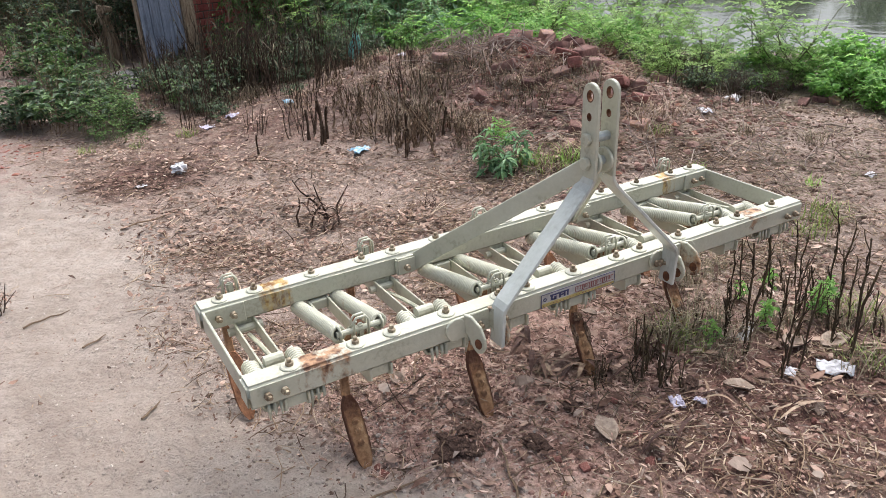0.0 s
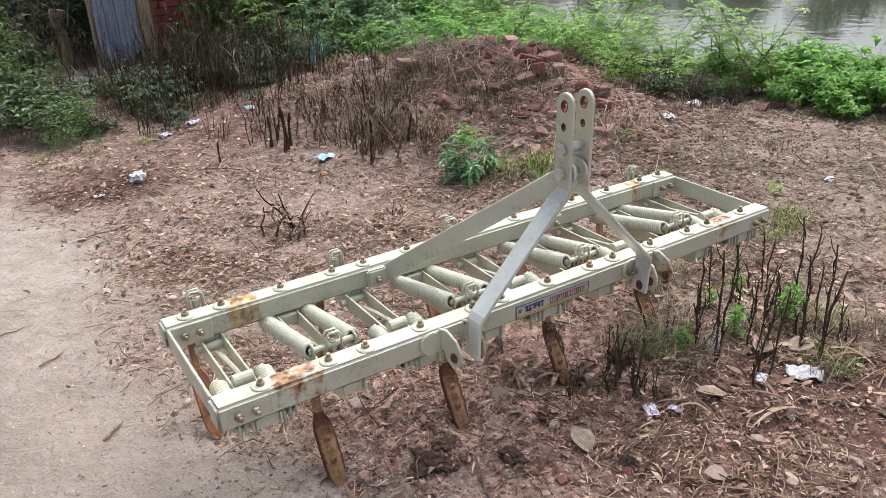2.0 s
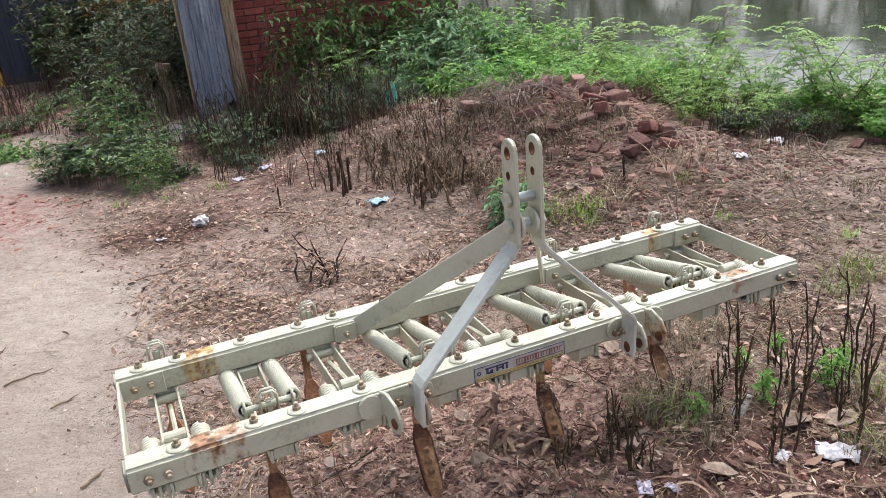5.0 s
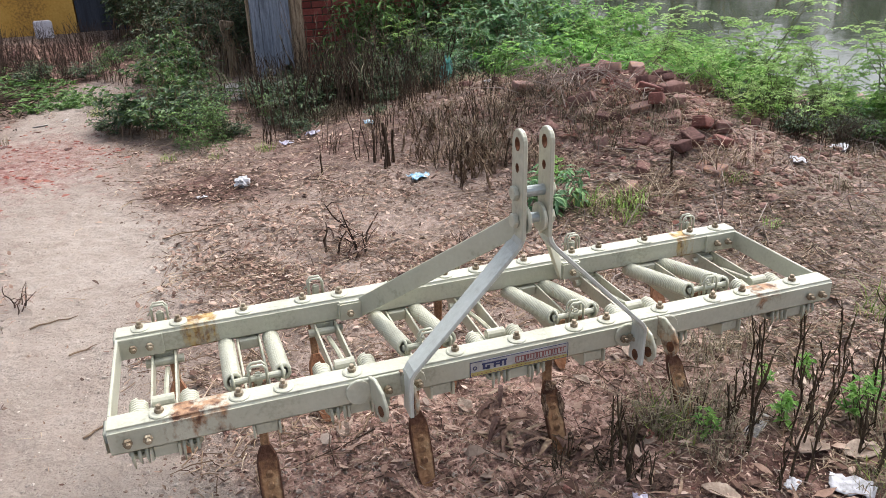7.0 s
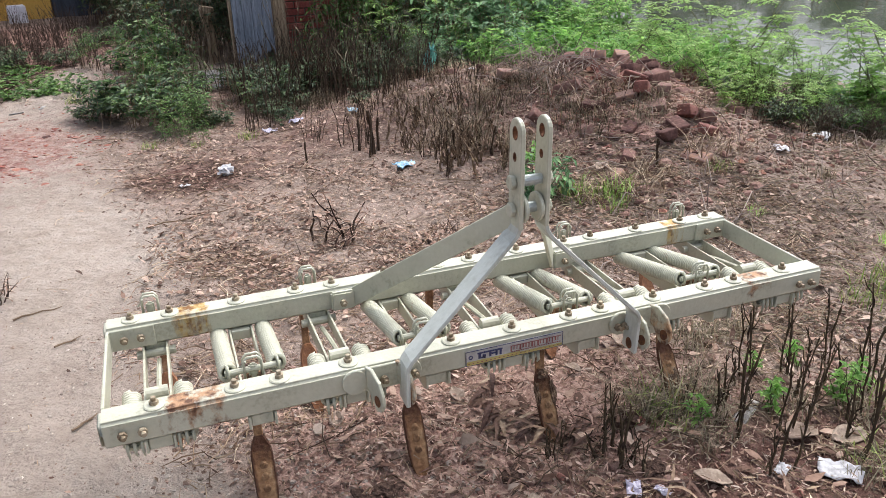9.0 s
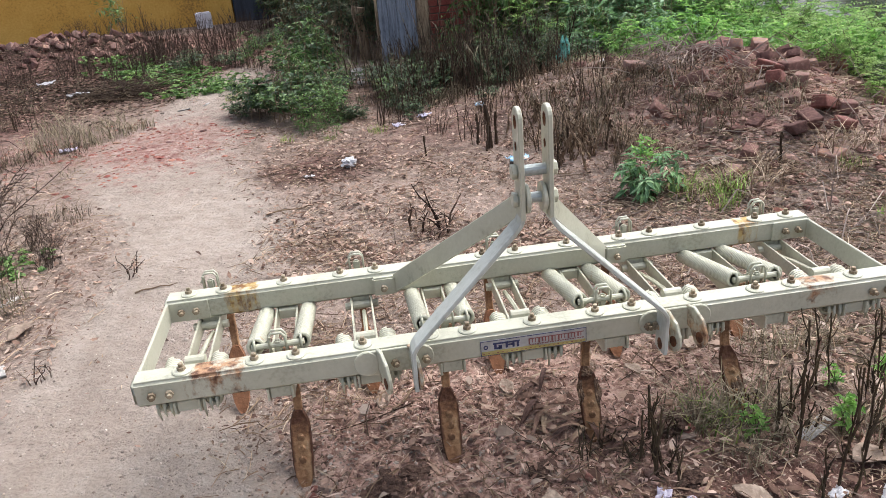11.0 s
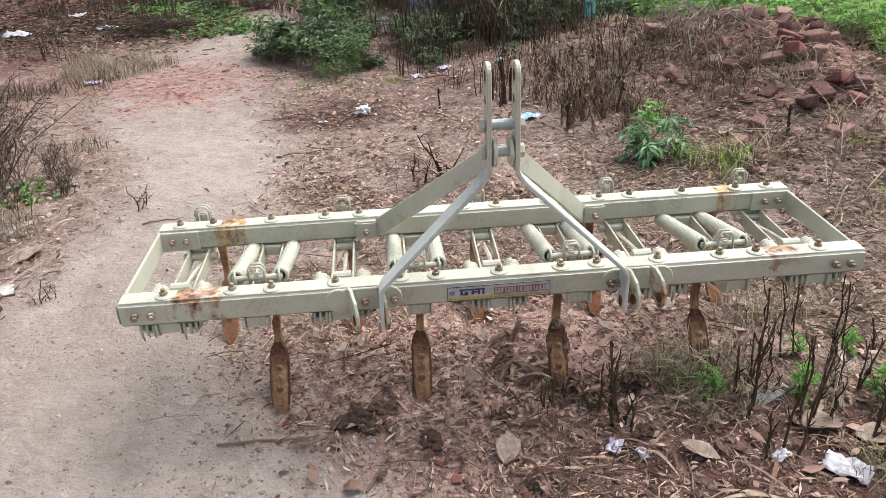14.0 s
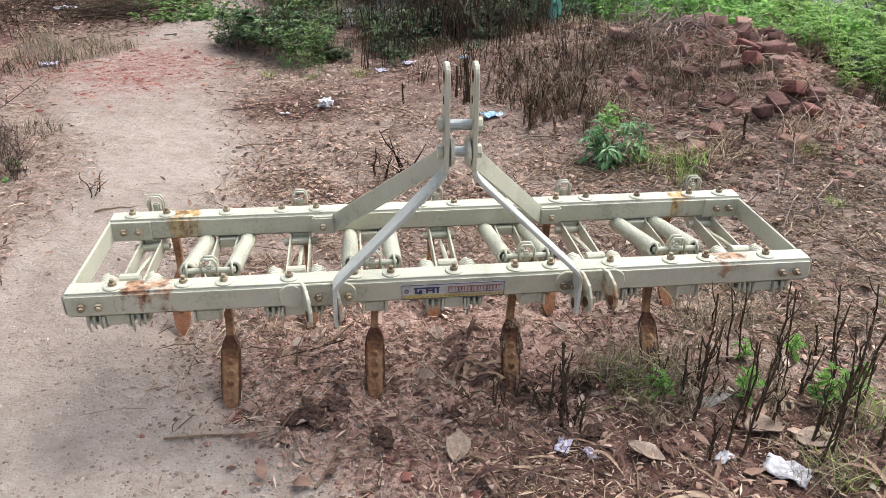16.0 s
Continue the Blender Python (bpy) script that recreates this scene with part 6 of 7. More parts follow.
for tine, x, y, z, seed, st in ((tines[2], -0.028, 0.20, -0.40, 21, (0.35, 0.3, 1.5)), (tines[2], 0.027, 0.196, -0.405, 24, (0.35, 0.3, 1.6)), (tines[3], 0.006, 0.166, -0.455, 22, (0.8, 0.35, 1.3)), (tines[2], 0.0, 0.226, -0.345, 23, (0.8, 0.5, 0.6))):
    part("caked_soil", crumple_ball("caked_soil", seed, 0.025, None, st), CAKED, tine, "lump of caked soil and roots", pose(x, y, z, -30, 0, 0))
slab = brick_mesh(91, 0.42, 0.16, 0.05, 0.016)
for x, y, rz, s in ((-2.05, 1.02, 25, 0.75), (-2.2, 1.75, 70, 0.6), (0.85, -0.02, 30, 0.35), (-2.1, 6.34, 10, 0.3), (-1.9, 6.5, 80, 0.3), (-0.05, 6.8, 20, 1.2), (0.3, 6.75, 100, 0.9)):
    litter_piece("stone_slab", slab, CONCRETE, x, y, rb.uniform(-6, 6), rb.uniform(-6, 6), rz, "flat pale broken stone slab on the ground", "stone", -0.004, "stone slabs", s)




# husks and dry stems lying about under the cultivator
def husk_bundle(seed, n, length, width):
    r = random.Random(seed)
    out_ = []
    for _ in range(n):
        g = Geo()
        a = r.uniform(-1.2, 1.2) + (math.pi if r.random() < 0.3 else 0)
        d = Vector((math.cos(a), math.sin(a), 0))
        s = Vector((-d.y, d.x, 0))
        p = Vector((r.uniform(-0.06, 0.06), r.uniform(-0.06, 0.06), r.uniform(0.004, 0.03)))
        l, w = length * r.uniform(0.5, 1.1), width * r.uniform(0.5, 1.2)
        pts = []
        arch_ = r.uniform(0.01, 0.05)
        side = r.uniform(-0.05, 0.05)
        for k in range(7):
            q = k / 6
            c = p + d * l * (q - 0.4) + Vector((0, 0, arch_ * math.sin(math.pi * q))) + s * side * q * q
            ww = w * math.sin(math.pi * (0.12 + 0.83 * q)) / 2
            pts.append([c - s * ww, c + Vector((0, 0, -0.3 * ww)), c + s * ww, c + Vector((0, 0, -0.3 * ww + 0.0015))])
        g.sweep(pts)
        out_.append(g.mesh("husk"))
    return out_


for k, (x, y, rz, s) in enumerate(((0.22, 0.14, 35, 1.0), (0.13, 0.17, 10, 1.0), (0.11, 0.39, 8, 0.9), (0.28, 0.06, 60, 0.9), (0.05, 0.24, 15, 0.9), (0.2, -0.28, 130, 0.9), (0.42, -0.25, 110, 1.0), (0.1, -0.33, 150, 0.9), (0.62, -0.42, 100, 1.0), (1.15, -0.42, 140, 1.0), (-0.05, 2.0, 40, 0.9))):
    ob = thing("husk_bundle", "bundle of dry curled husks lying on soil", "husks", "dry husks")
    ob.matrix_basis = pose(x, y, hz(x, y) + 0.002, 0, 0, rz) @ Matrix.Scale(s * 0.8, 4)
    for me in husk_bundle(100 + k, 6, 0.25, 0.026 if k < 5 else 0.014):
        part("husk", me, HUSK, ob)


# ---- loose ground cover ----
def density(x, y):
    soil_part = 1 - 0.985 * np.clip(sand_at(x, y) * 1.05, 0, 1) ** 1.8
    fade = np.clip(1.3 - np.hypot(x - 0.4, y) / 7.5, 0.3, 1) * np.clip(0.5 + 0.5 * wave(x, y, 3.1, 0.7) + 0.35 * wave(x, y, 8.7, 1.9), 0.06, 1)
    return soil_part * fade * (1 - 0.55 * rosy_at(x, y))


def cover(name, label, category, n, area, seed, make, material, dens=density):
    xs, ys = scatter(n, *area, seed, dens)
    zs = height_at(xs, ys)
    r = random.Random(seed)
    g = Geo()
    for x, y, z in zip(xs, ys, zs):
        make(g, Vector((x, y, z)), r)
    return tagged(part(name, g.raw(name), material), label, category, kind="stuff")


def flat_leaf(g, p, d, length, width, r):
    """A dead leaf with a rounded outline, cupped and curling at the tip."""
    s = d.cross(Vector((r.uniform(-0.4, 0.4), r.uniform(-0.4, 0.4), 1))).normalized()
    n = s.cross(d)
    cup, curl = width * r.uniform(-0.2, 0.35), length * r.uniform(-0.25, 0.2)
    a, b = p + d * length * r.uniform(0.22, 0.34), p + d * length * r.uniform(0.62, 0.76) + n * curl * 0.3
    w1, w2 = width * r.uniform(0.35, 0.5), width * r.uniform(0.3, 0.5)
    g.add([p, a + s * w1 + n * cup, b + s * w2 + n * cup, p + d * length + n * curl, b - s * w2 + n * cup, a - s * w1 + n * cup], [(0, 1, 5), (1, 2, 4, 5), (2, 3, 4)])


def dead_leaf(g, p, r):
    l = r.uniform(0.006, 0.024) * r.choice((0.7, 1, 1, 1.5))
    d = rnd_dir(r, 0.5)
    flat_leaf(g, p + Vector((0, 0, r.uniform(0.001, 0.010))), d, l, l * r.uniform(0.18, 0.5), r)


def straw_bit(g, p, r):
    l = r.uniform(0.02, 0.10) * r.choice((0.6, 1, 1, 1.8))
    a = r.uniform(0, 2 * math.pi)
    d = Vector((math.cos(a), math.sin(a), r.uniform(-0.05, 0.25)))
    w = r.uniform(0.0009, 0.0026)
    s = Vector((-math.sin(a), math.cos(a), 0))
    p = p + Vector((0, 0, r.uniform(0.002, 0.012)))
    q = p + d * l * 0.5 + s * l * r.uniform(-0.12, 0.12) + Vector((0, 0, l * 0.05))
    e = p + d * l + s * l * r.uniform(-0.2, 0.2)
    rings = []
    for c, ww in ((p, w), (q, w), (e, w * 0.6)):
        rings.append([c - s * ww, c + Vector((0, 0, ww * 1.4)), c + s * ww])
    g.sweep(rings, False)


def stone(g, p, r, lo=0.004, hi=0.013, tall=0.6):
    s = r.uniform(lo, hi) * r.choice((0.7, 1, 1.5))
    c = [Vector((r.uniform(0.6, 1.1) * math.cos(k * 2 * math.pi / 5), r.uniform(0.6, 1.1) * math.sin(k * 2 * math.pi / 5), r.uniform(-0.1, 0.2))) * s for k in range(5)]
    v = [p + q for q in c] + [p + Vector((r.uniform(-0.2, 0.2) * s, r.uniform(-0.2, 0.2) * s, s * r.uniform(0.6, 1.3) * tall))]
    v += [p + Vector((0, 0, -s * 0.4))]
    g.add(v, [(k, (k + 1) % 5, 5) for k in range(5)] + [((k + 1) % 5, k, 6) for k in range(5)])


def lump(g, p, r, lo, hi):
    """A rounded, uneven clod."""
    s = r.uniform(lo, hi) * r.choice((0.6, 0.8, 1, 1.4))
    k, turn = r.uniform(0.6, 1.4), r.uniform(0, 6.28)
    v = []
    for q, h in ((0.8, -0.35), (1.05, 0.15), (0.7, 0.6)):
        for i in range(6):
            a = i * math.pi / 3 + turn
            w = q * r.uniform(0.8, 1.15) * s
            v.append(p + Vector((w * k * math.cos(a), w * math.sin(a), s * (h + r.uniform(-0.12, 0.12)))))
    v.append(p + Vector((0, 0, s * r.uniform(0.65, 0.9))))
    f = [(o + i, o + (i + 1) % 6, o + 6 + (i + 1) % 6, o + 6 + i) for o in (0, 6) for i in range(6)] + [(12 + i, 12 + (i + 1) % 6, 18) for i in range(6)]
    g.add(v, f)


def big_leaf(g, p, r, size=1.0):
    l = size * r.uniform(0.014, 0.05)
    flat_leaf(g, p + Vector((0, 0, r.uniform(0.002, 0.02))), rnd_dir(r, 0.45), l, l * r.uniform(0.25, 0.65), r)


def long_straw(g, p, r):
    l = r.uniform(0.08, 0.3)
    a = r.uniform(0, 2 * math.pi)
    d, s = Vector((math.cos(a), math.sin(a), 0)), Vector((-math.sin(a), math.cos(a), 0))
    pts = [p + d * l * q + s * l * r.uniform(-0.08, 0.08) + Vector((0, 0, 0.004 + r.uniform(0, 0.02))) for q in (0, 0.35, 0.7, 1)]
    g.tube(pts, [0.0028, 0.0026, 0.002, 0.001], 4)


def strip(g, p, r):
    l = r.uniform(0.012, 0.06)
    leaf(g, p + Vector((0, 0, r.uniform(0.002, 0.014))), rnd_dir(r, 0.25), l, l * r.uniform(0.07, 0.16), r, r.uniform(0, 0.4))


def root(g, p, r):
    a = r.uniform(0, 2 * math.pi)
    d = Vector((math.cos(a), math.sin(a), 0))
    l = r.uniform(0.15, 0.45)
    pts = [p + Vector((0, 0, r.uniform(0, 0.03))), p + d * l * 0.3 + Vector((0, 0, r.uniform(0.03, 0.14))), p + d * l * 0.7 + Vector((r.uniform(-0.08, 0.08), r.uniform(-0.08, 0.08), r.uniform(0.0, 0.10))), p + d * l + Vector((0, 0, r.uniform(-0.08, 0.0)))]
    g.tube(pts, [0.0035, 0.003, 0.0025, 0.0012], 4)



PALE_LEAF = mat("pale_leaf", [(0.0, (0.10, 0.07, 0.055)), (0.5, (0.27, 0.205, 0.165)), (0.85, (0.38, 0.305, 0.25)), (1.0, (0.50, 0.43, 0.37))], 20, 0.75, 0.3, 80, island=0.8, spec=0.15)
CHIP_LEAF = mat("red_brown_chip", [(0.0, (0.10, 0.055, 0.042)), (0.35, (0.29, 0.175, 0.135)), (0.7, (0.46, 0.315, 0.25)), (1.0, (0.62, 0.48, 0.40))], 20, 0.8, 0.3, 80, island=0.85, spec=0.15)
BRICK_BITS = mat("trodden_brick", [(0.0, (0.12, 0.045, 0.038)), (0.5, (0.25, 0.085, 0.066)), (0.8, (0.34, 0.16, 0.12)), (1.0, (0.40, 0.31, 0.26))], 30, 0.92, 0.4, 90, island=0.8, spec=0.15)
NEAR = (-1.6, 2.4, -1.0, 2.2)
WIDE = (-3.6, 4.6, -1.0, 7.0)
cover("leaf_litter", "scattered brown dead leaves over soil", "leaf litter", 48000, NEAR, 1, dead_leaf, LITTER)
cover("leaf_litter", "scattered brown dead leaves over soil", "leaf litter", 60000, WIDE, 2, dead_leaf, LITTER)
cover("straw_litter", "scattered straw and thin twigs over soil", "straw", 13000, NEAR, 3, straw_bit, STRAW)
cover("straw_litter", "scattered straw and thin twigs over soil", "straw", 24000, WIDE, 4, straw_bit, STRAW)
cover("soil_crumbs", "crumbs of brown soil", "soil", 9000, NEAR, 5, stone, CLOD)
cover("soil_crumbs", "crumbs of brown soil", "soil", 12000, WIDE, 6, stone, CLOD)
MID = (-1.4, 4.0, 0.9, 6.4)
cover("leaf_litter", "larger dead leaves over soil", "leaf litter", 11000, MID, 21, lambda g, p, r: big_leaf(g, p, r, 1.0), LITTER)
cover("leaf_litter", "larger dead leaves over soil", "leaf litter", 15000, (-1.1, 2.0, 1.5, 4.9), 41, lambda g, p, r: big_leaf(g, p, r, 0.9), LITTER)
cover("straw_litter", "long straw lying over soil", "straw", 1100, MID, 22, long_straw, STRAW)
cover("fallen_stalks", "fallen dark stalk pieces over soil", "stalks", 450, (-1.3, 4.0, -0.8, 5.5), 23, long_straw, STALK_BROWN)
cover("straw_litter", "flat strips of dry husk over soil", "straw", 16000, NEAR, 24, strip, STRAW)
cover("straw_litter", "flat strips of dry husk over soil", "straw", 30000, WIDE, 28, strip, LITTER)
cover("soil_clods", "clods of damp brown soil", "soil", 3600, (0.9, 4.2, 0.3, 2.2), 29, lambda g, p, r: lump(g, p, r, 0.005, 0.016), CLOD, lambda x, y: 0.7 + 0 * x)
ROOT = mat("bleached_root", [(0.0, (0.12, 0.085, 0.07)), (0.5, (0.27, 0.21, 0.18)), (1.0, (0.46, 0.39, 0.33))], 20, 0.85, 0.2, 80, island=0.8, spec=0.15)
cover("root_tangle", "tangle of dry roots on the mound", "roots", 1500, (1.4, 3.0, 2.0, 4.2), 25, lambda g, p, r: root(g, p + Vector((0, 0, r.uniform(0, 0.12))), r), ROOT, lambda x, y: gauss(x, y, 1.98, 3.45, 0.16, 0.26) + 0.03 * gauss(x, y, 2.2, 2.8, 0.6, 0.7))
cover("dark_litter", "dark heap of twigs and rotted leaves", "leaf litter", 3800, (-1.4, -0.2, 3.0, 4.2), 26, lambda g, p, r: (strip if r.random() < 0.8 else straw_bit)(g, p, r), STALK_DARK, lambda x, y: gauss(x, y, -0.65, 3.55, 0.22, 0.17))
cover("soil_clods", "small clods of damp red-brown soil", "soil", 15000, (-0.8, 1.7, -0.8, 0.9), 51, lambda g, p, r: lump(g, p, r, 0.003, 0.010), RED_CLOD, lambda x, y: np.clip(0.25 + 0.6 * wave(x, y, 6.1, 0.3), 0.05, 1) * (1 - sand_at(x, y)))
cover("curled_leaves", "curled dead leaves lying on damp soil", "leaf litter", 520, (-0.7, 1.9, -0.9, 0.9), 53, lambda g, p, r: big_leaf(g, p, r, 1.5), LITTER, lambda x, y: 1 - sand_at(x, y))
cover("curled_leaves", "pale dead leaves lying on damp soil", "leaf litter", 90, (-0.5, 1.9, -0.9, 0.7), 54, lambda g, p, r: big_leaf(g, p, r, 1.5), PALE_LEAF, lambda x, y: 1 - sand_at(x, y))
cover("pale_chaff", "pale broken husk chaff over damp soil", "leaf litter", 6500, (-0.8, 1.9, -0.9, 1.0), 52, lambda g, p, r: (strip if r.random() < 0.6 else dead_leaf)(g, p, r), PALE_LEAF, lambda x, y: np.clip(0.45 + 0.6 * wave(x, y, 4.7, 2.6), 0.1, 1) * (1 - sand_at(x, y)))
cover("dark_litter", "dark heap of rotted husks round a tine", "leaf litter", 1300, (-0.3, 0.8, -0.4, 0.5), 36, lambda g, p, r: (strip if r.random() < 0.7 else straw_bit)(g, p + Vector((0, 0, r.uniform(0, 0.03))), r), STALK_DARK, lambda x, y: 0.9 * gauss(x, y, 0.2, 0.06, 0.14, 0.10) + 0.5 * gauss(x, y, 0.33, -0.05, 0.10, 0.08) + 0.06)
cover("litter_chips", "light red-brown chips of leaf and husk between the tines", "leaf litter", 14000, (-0.7, 0.9, -0.3, 0.9), 61, lambda g, p, r: (dead_leaf if r.random() < 0.5 else strip)(g, p + Vector((0, 0, r.uniform(0.002, 0.012))), r), CHIP_LEAF, lambda x, y: gauss(x, y, 0.0, 0.3, 0.42, 0.3) * np.clip(0.6 + 0.6 * wave(x, y, 5.9, 1.3), 0.15, 1))
cover("straw_litter", "greyish straw and husks over bare ground", "straw", 16000, (1.1, 4.4, 0.2, 2.6), 62, lambda g, p, r: (strip if r.random() < 0.6 else straw_bit)(g, p, r), GRASS_DRY, lambda x, y: np.clip(0.45 + 0.7 * wave(x, y, 2.9, 1.1) + 0.4 * wave(x, y, 7.7, 2.3), 0.08, 1))
cover("pale_leaves", "pale broken leaves over soil", "leaf litter", 3500, (-1.4, 4.0, -1.0, 5.4), 37, lambda g, p, r: big_leaf(g, p, r, 0.75), PALE_LEAF, lambda x, y: density(x, y) * np.clip(0.25 + (y - 0.6) / 2, 0.25, 1))
cover("waste_litter", "leaves and straw over open ground", "leaf litter", 16000, (-7.0, 8.0, -5.0, 8.0), 27, big_leaf, LITTER, lambda x, y: 0.9 * (1 - sand_at(x, y)))
cover("fine_crumbs", "fine dark crumbs of soil", "soil", 16000, (-1.5, 1.6, -1.0, 1.6), 31, lambda g, p, r: stone(g, p, r, 0.002, 0.006), CLOD, lambda x, y: np.clip(0.9 * (1 - sand_at(x, y)) + 0.03 + 0.3 * np.clip(wave(x, y, 5.3, 2.2), 0, 1) ** 3, 0, 1))
cover("red_specks", "red brick specks trodden into soil", "soil", 1200, (-1.0, 1.0, -1.0, 0.4), 32, lambda g, p, r: stone(g, p, r, 0.002, 0.008), BRICK_RED, lambda x, y: gauss(x, y, 0.0, -0.4, 0.45, 0.25))
cover("pale_specks", "pale stone specks in the soil", "soil", 1500, (-1.5, 1.6, -1.0, 1.6), 33, lambda g, p, r: stone(g, p, r, 0.002, 0.006), PEBBLE, lambda x, y: 0.5 + 0 * x)
cover("grit", "grit and small pebbles on the sandy path", "grit", 7000, (-3.0, 0.2, -1.0, 5.0), 7, lambda g, p, r: stone(g, p, r, 0.002, 0.006), PEBBLE, lambda x, y: 0.2 + 0.6 * sand_at(x, y))
cover("brick_rubble", "crushed red brick trodden into the path", "rubble", 7000, (-4.2, -0.8, 3.6, 8.0), 8, lambda g, p, r: stone(g, p, r, 0.004, 0.026, 0.3), BRICK_BITS, lambda x, y: np.clip(1.3 * dust_at(x, y), 0, 1) ** 1.3 * np.clip(0.5 + 0.8 * wave(x, y, 5.0, 2.0), 0.05, 1))
cover("mound_rubble", "crushed brick and soil on the mound", "rubble", 7000, (1.2, 3.6, 1.5, 4.6), 9, lambda g, p, r: stone(g, p, r, 0.006, 0.03), CHIP, lambda x, y: 0.3 * gauss(x, y, 2.4, 2.9, 0.4, 0.5) + 0.02)
cover("mound_clods", "lumps of brown soil on the mound", "soil", 7000, (1.2, 3.6, 1.5, 4.6), 39, lambda g, p, r: lump(g, p, r, 0.008, 0.028), RED_CLOD, lambda x, y: 0.5 * gauss(x, y, 2.3, 2.7, 0.8, 0.9) + 0.05)
cover("mound_straw", "dry roots and straw heaped on the mound", "straw", 4500, (1.1, 3.4, 1.7, 5.0), 10, lambda g, p, r: straw_bit(g, p + Vector((0, 0, r.uniform(0, 0.05))), r), STRAW, lambda x, y: np.clip(gauss(x, y, 1.95, 3.1, 0.35, 0.5) + 0.5 * gauss(x, y, 2.2, 3.0, 0.7, 1.0), 0, 1))
cover("brush_heap", "heap of dark thin twigs by the path", "twigs", 420, (-3.6, -2.2, 6.8, 8.2), 12, lambda g, p, r: g.tube([p, p + Vector((r.uniform(-0.3, 0.3), r.uniform(-0.3, 0.3), r.uniform(0.02, 0.14))), p + Vector((r.uniform(-0.5, 0.5), r.uniform(-0.5, 0.5), r.uniform(0.04, 0.2)))], [0.006, 0.004, 0.002], 4), STALK_DARK, lambda x, y: gauss(x, y, -2.95, 7.5, 0.35, 0.3))
cover("waste_litter", "leaves and rubbish over waste ground", "leaf litter", 9000, (-6.5, -1.0, 6.5, 14.0), 13, lambda g, p, r: leaf(g, p + Vector((0, 0, 0.01)), rnd_dir(r, 0.5), r.uniform(0.02, 0.07), r.uniform(0.01, 0.03), r), LITTER, lambda x, y: 0.8 - 0.7 * sand_at(x, y))
cover("root_litter", "thin dry roots lying over soil", "roots", 260, (0.9, 4.0, 0.6, 2.4), 47, lambda g, p, r: root(g, p - Vector((0, 0, 0.01)), r), ROOT, lambda x, y: 0.5 + 0 * x)
cover("waste_twigs", "dark twigs strewn over waste ground", "twigs", 3500, (-6.5, -2.2, 6.2, 10.5), 43, long_straw, STALK_DARK, lambda x, y: gauss(x, y, -4.1, 8.0, 1.1, 1.0))
# coloured near black: rotted litter plus the shadows lying in it
cover("waste_litter", "dark leaves standing for litter and shade over waste ground", "leaf litter", 13000, (-7.5, -2.2, 6.0, 12.0), 46, lambda g, p, r: leaf(g, p + Vector((0, 0, 0.012)), rnd_dir(r, 0.5), r.uniform(0.04, 0.11), r.uniform(0.012, 0.04), r), STALK_DARK, lambda x, y: np.clip(gauss(x, y, -4.6, 8.3, 1.4, 1.3) + 0.8 * gauss(x, y, -4.8, 10.6, 1.6, 0.9), 0, 1))
cover("leaf_litter", "dead leaves and straw by the dry bushes", "leaf litter", 5000, (-3.6, -1.7, 0.4, 3.4), 44, big_leaf, LITTER, lambda x, y: gauss(x, y, -2.6, 1.7, 0.45, 0.8))
cover("sand_crumbs", "crumbs of trodden sand on the path", "sand", 16000, (-2.2, 0.1, -1.0, 2.0), 45, lambda g, p, r: lump(g, p, r, 0.0015, 0.0065), SAND_CRUMB, lambda x, y: np.clip(0.1 + 0.8 * wave(x, y, 3.7, 1.6), 0, 1) * sand_at(x, y) * 0.6 + 0.9 * gauss(x, y, -0.65, 0.05, 0.35, 0.45))
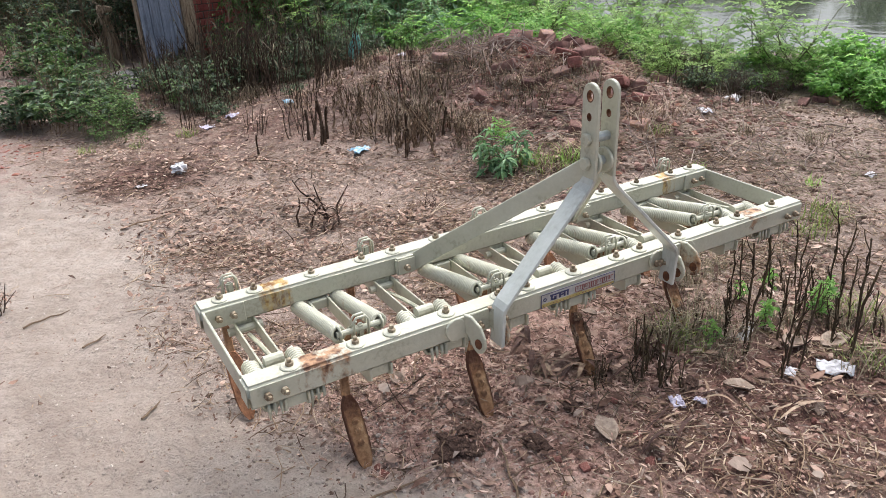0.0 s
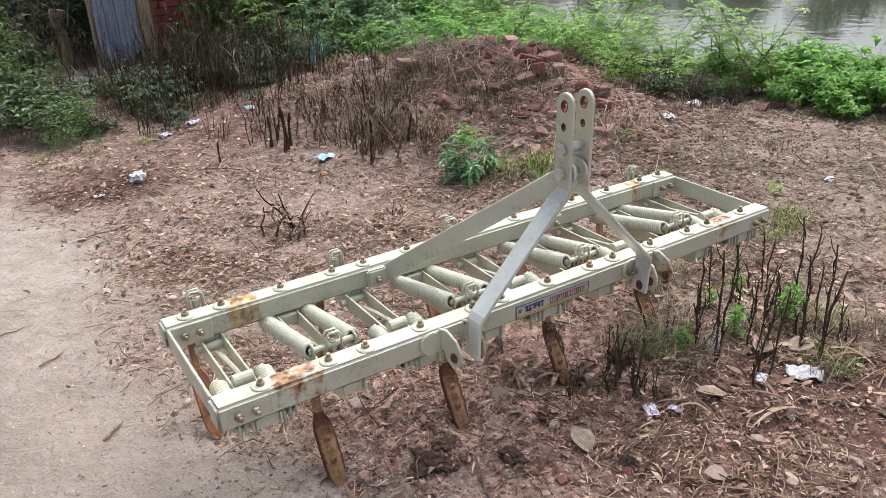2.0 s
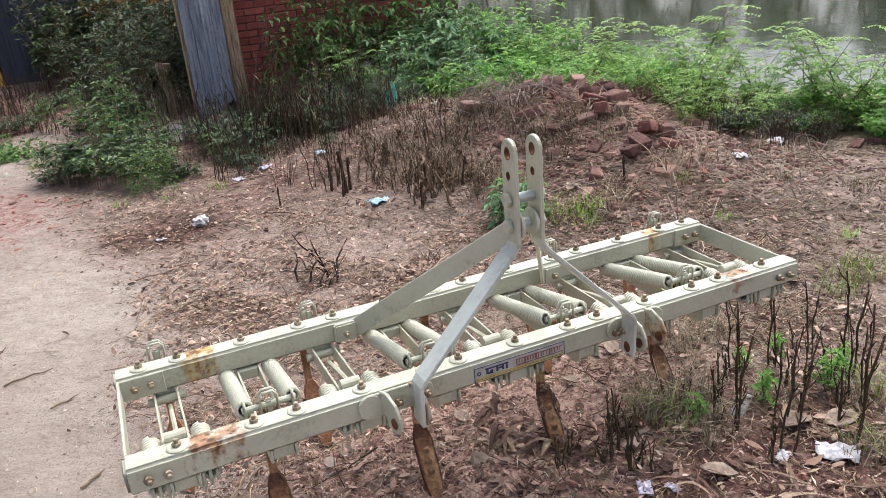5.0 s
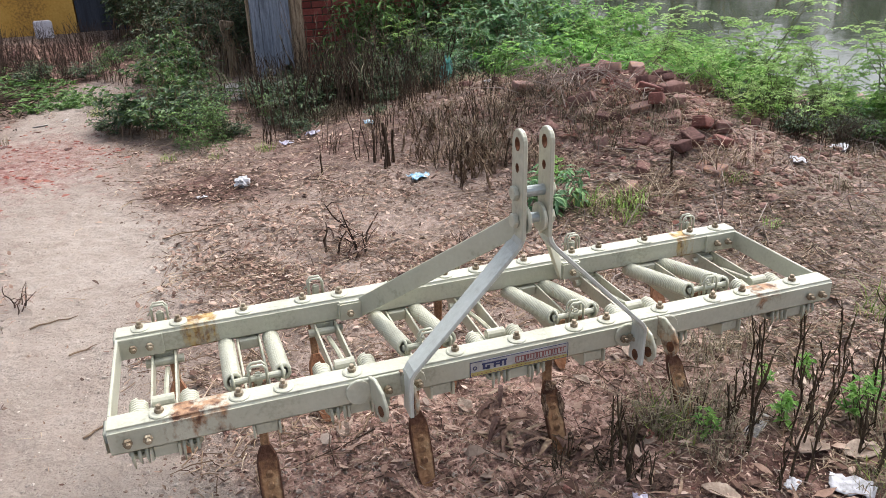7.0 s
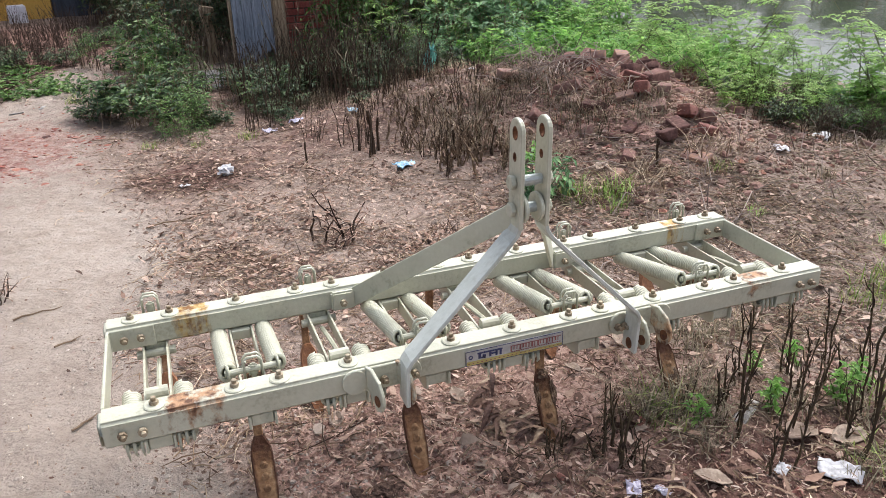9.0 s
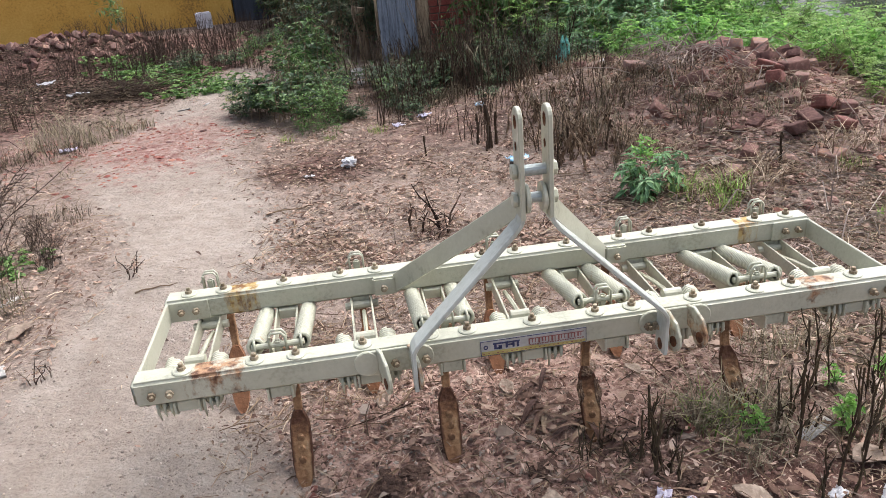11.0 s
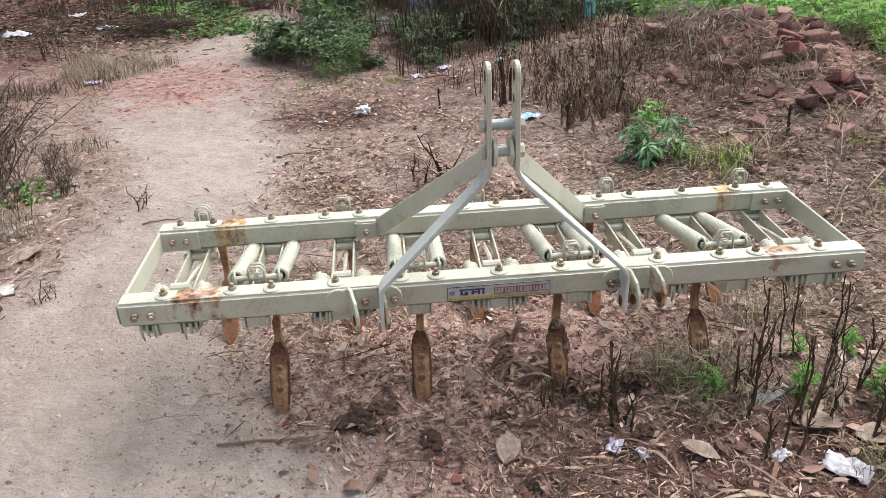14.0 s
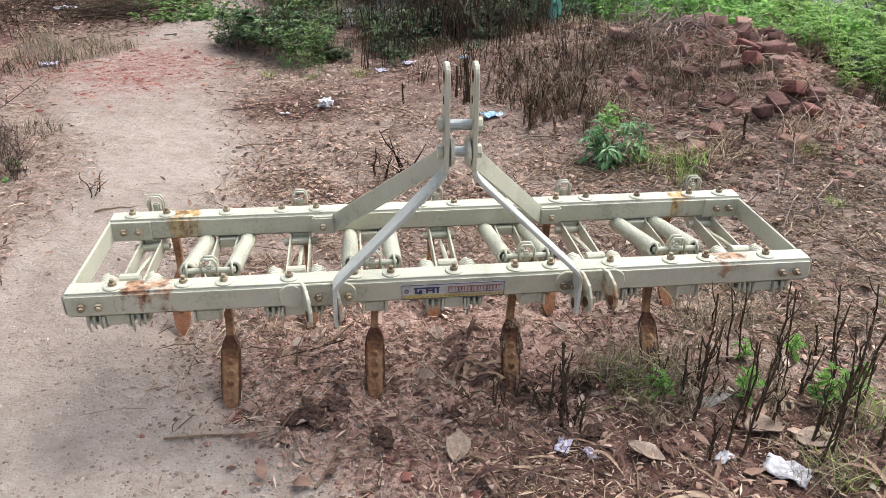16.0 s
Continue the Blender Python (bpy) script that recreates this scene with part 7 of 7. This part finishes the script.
cover("soil_crumbs", "fine brown crumbs where path and soil meet", "soil", 14000, (-1.3, 0.2, -0.9, 1.2), 55, lambda g, p, r: stone(g, p, r, 0.0015, 0.006), CLOD, lambda x, y: np.clip(1 - np.abs(sand_at(x, y) - 0.35) * 2.4, 0, 1) * np.clip(0.4 + 0.8 * wave(x, y, 7.3, 0.9), 0.05, 1))
for k, (x, y, a, l) in enumerate(((-1.45, 1.75, 20, 0.2), (-1.3, 1.4, 35, 0.12), (-0.75, 2.75, 10, 0.5), (-0.7, -0.05, 0, 0.3), (-0.55, 3.3, 30, 0.3), (-1.2, 0.75, 40, 0.1), (-0.3, 0.5, 60, 0.35), (0.5, 0.9, 15, 0.45), (1.1, -0.32, -12, 0.4), (0.12, -0.3, -38, 0.3), (0.45, -0.42, 75, 0.3), (-0.35, -0.15, 70, 0.3), (0.55, 1.3, -20, 0.4), (1.6, 1.0, 30, 0.5))):
    g = Geo()
    d = Vector((math.cos(radians(a)), math.sin(radians(a)), 0))
    s = Vector((-d.y, d.x, 0))
    pts = []
    for q in range(6):
        o = d * l * (q / 5 - 0.5) + s * rb.uniform(-0.03, 0.03) * l
        pts.append((o.x, o.y, hz(x + o.x, y + o.y) - hz(x, y) + 0.006 + rb.uniform(0, 0.006)))
    g.tube(pts, [0.0045, 0.0045, 0.004, 0.0035, 0.003, 0.0015], 5)
    ob = part("twig", g.mesh("twig"), STALK_BROWN, at=pose(x, y, hz(x, y)))
    tagged(ob, "thin dry brown twig lying on soil", "twig", "fallen twigs")

# bricks of the hut's front wall
course, blen, gap = 0.078, 0.235, 0.012
bw = Geo().box(0, blen - gap, -0.014, 0.05, 0, course - gap).mesh("brick", bevel=0.004, segments=1)
bw.materials.append(HUT_BRICK)
bh = Geo().box(0, blen / 2 - gap, -0.014, 0.05, 0, course - gap).mesh("brick", bevel=0.004, segments=1)
bh.materials.append(HUT_BRICK)
for row in range(19):
    z = HB + 0.01 + row * course
    x = 0.64
    if row % 2:
        part("brick", bh, BRICK, core, at=pose(x, WY, z))
        x += blen / 2
    while x < 2.9:
        part("brick", bw, BRICK, core, at=pose(x, WY + rb.uniform(-0.006, 0.006), z + rb.uniform(-0.002, 0.002), rb.uniform(-1, 1), 0, rb.uniform(-0.6, 0.6)))
        x += blen
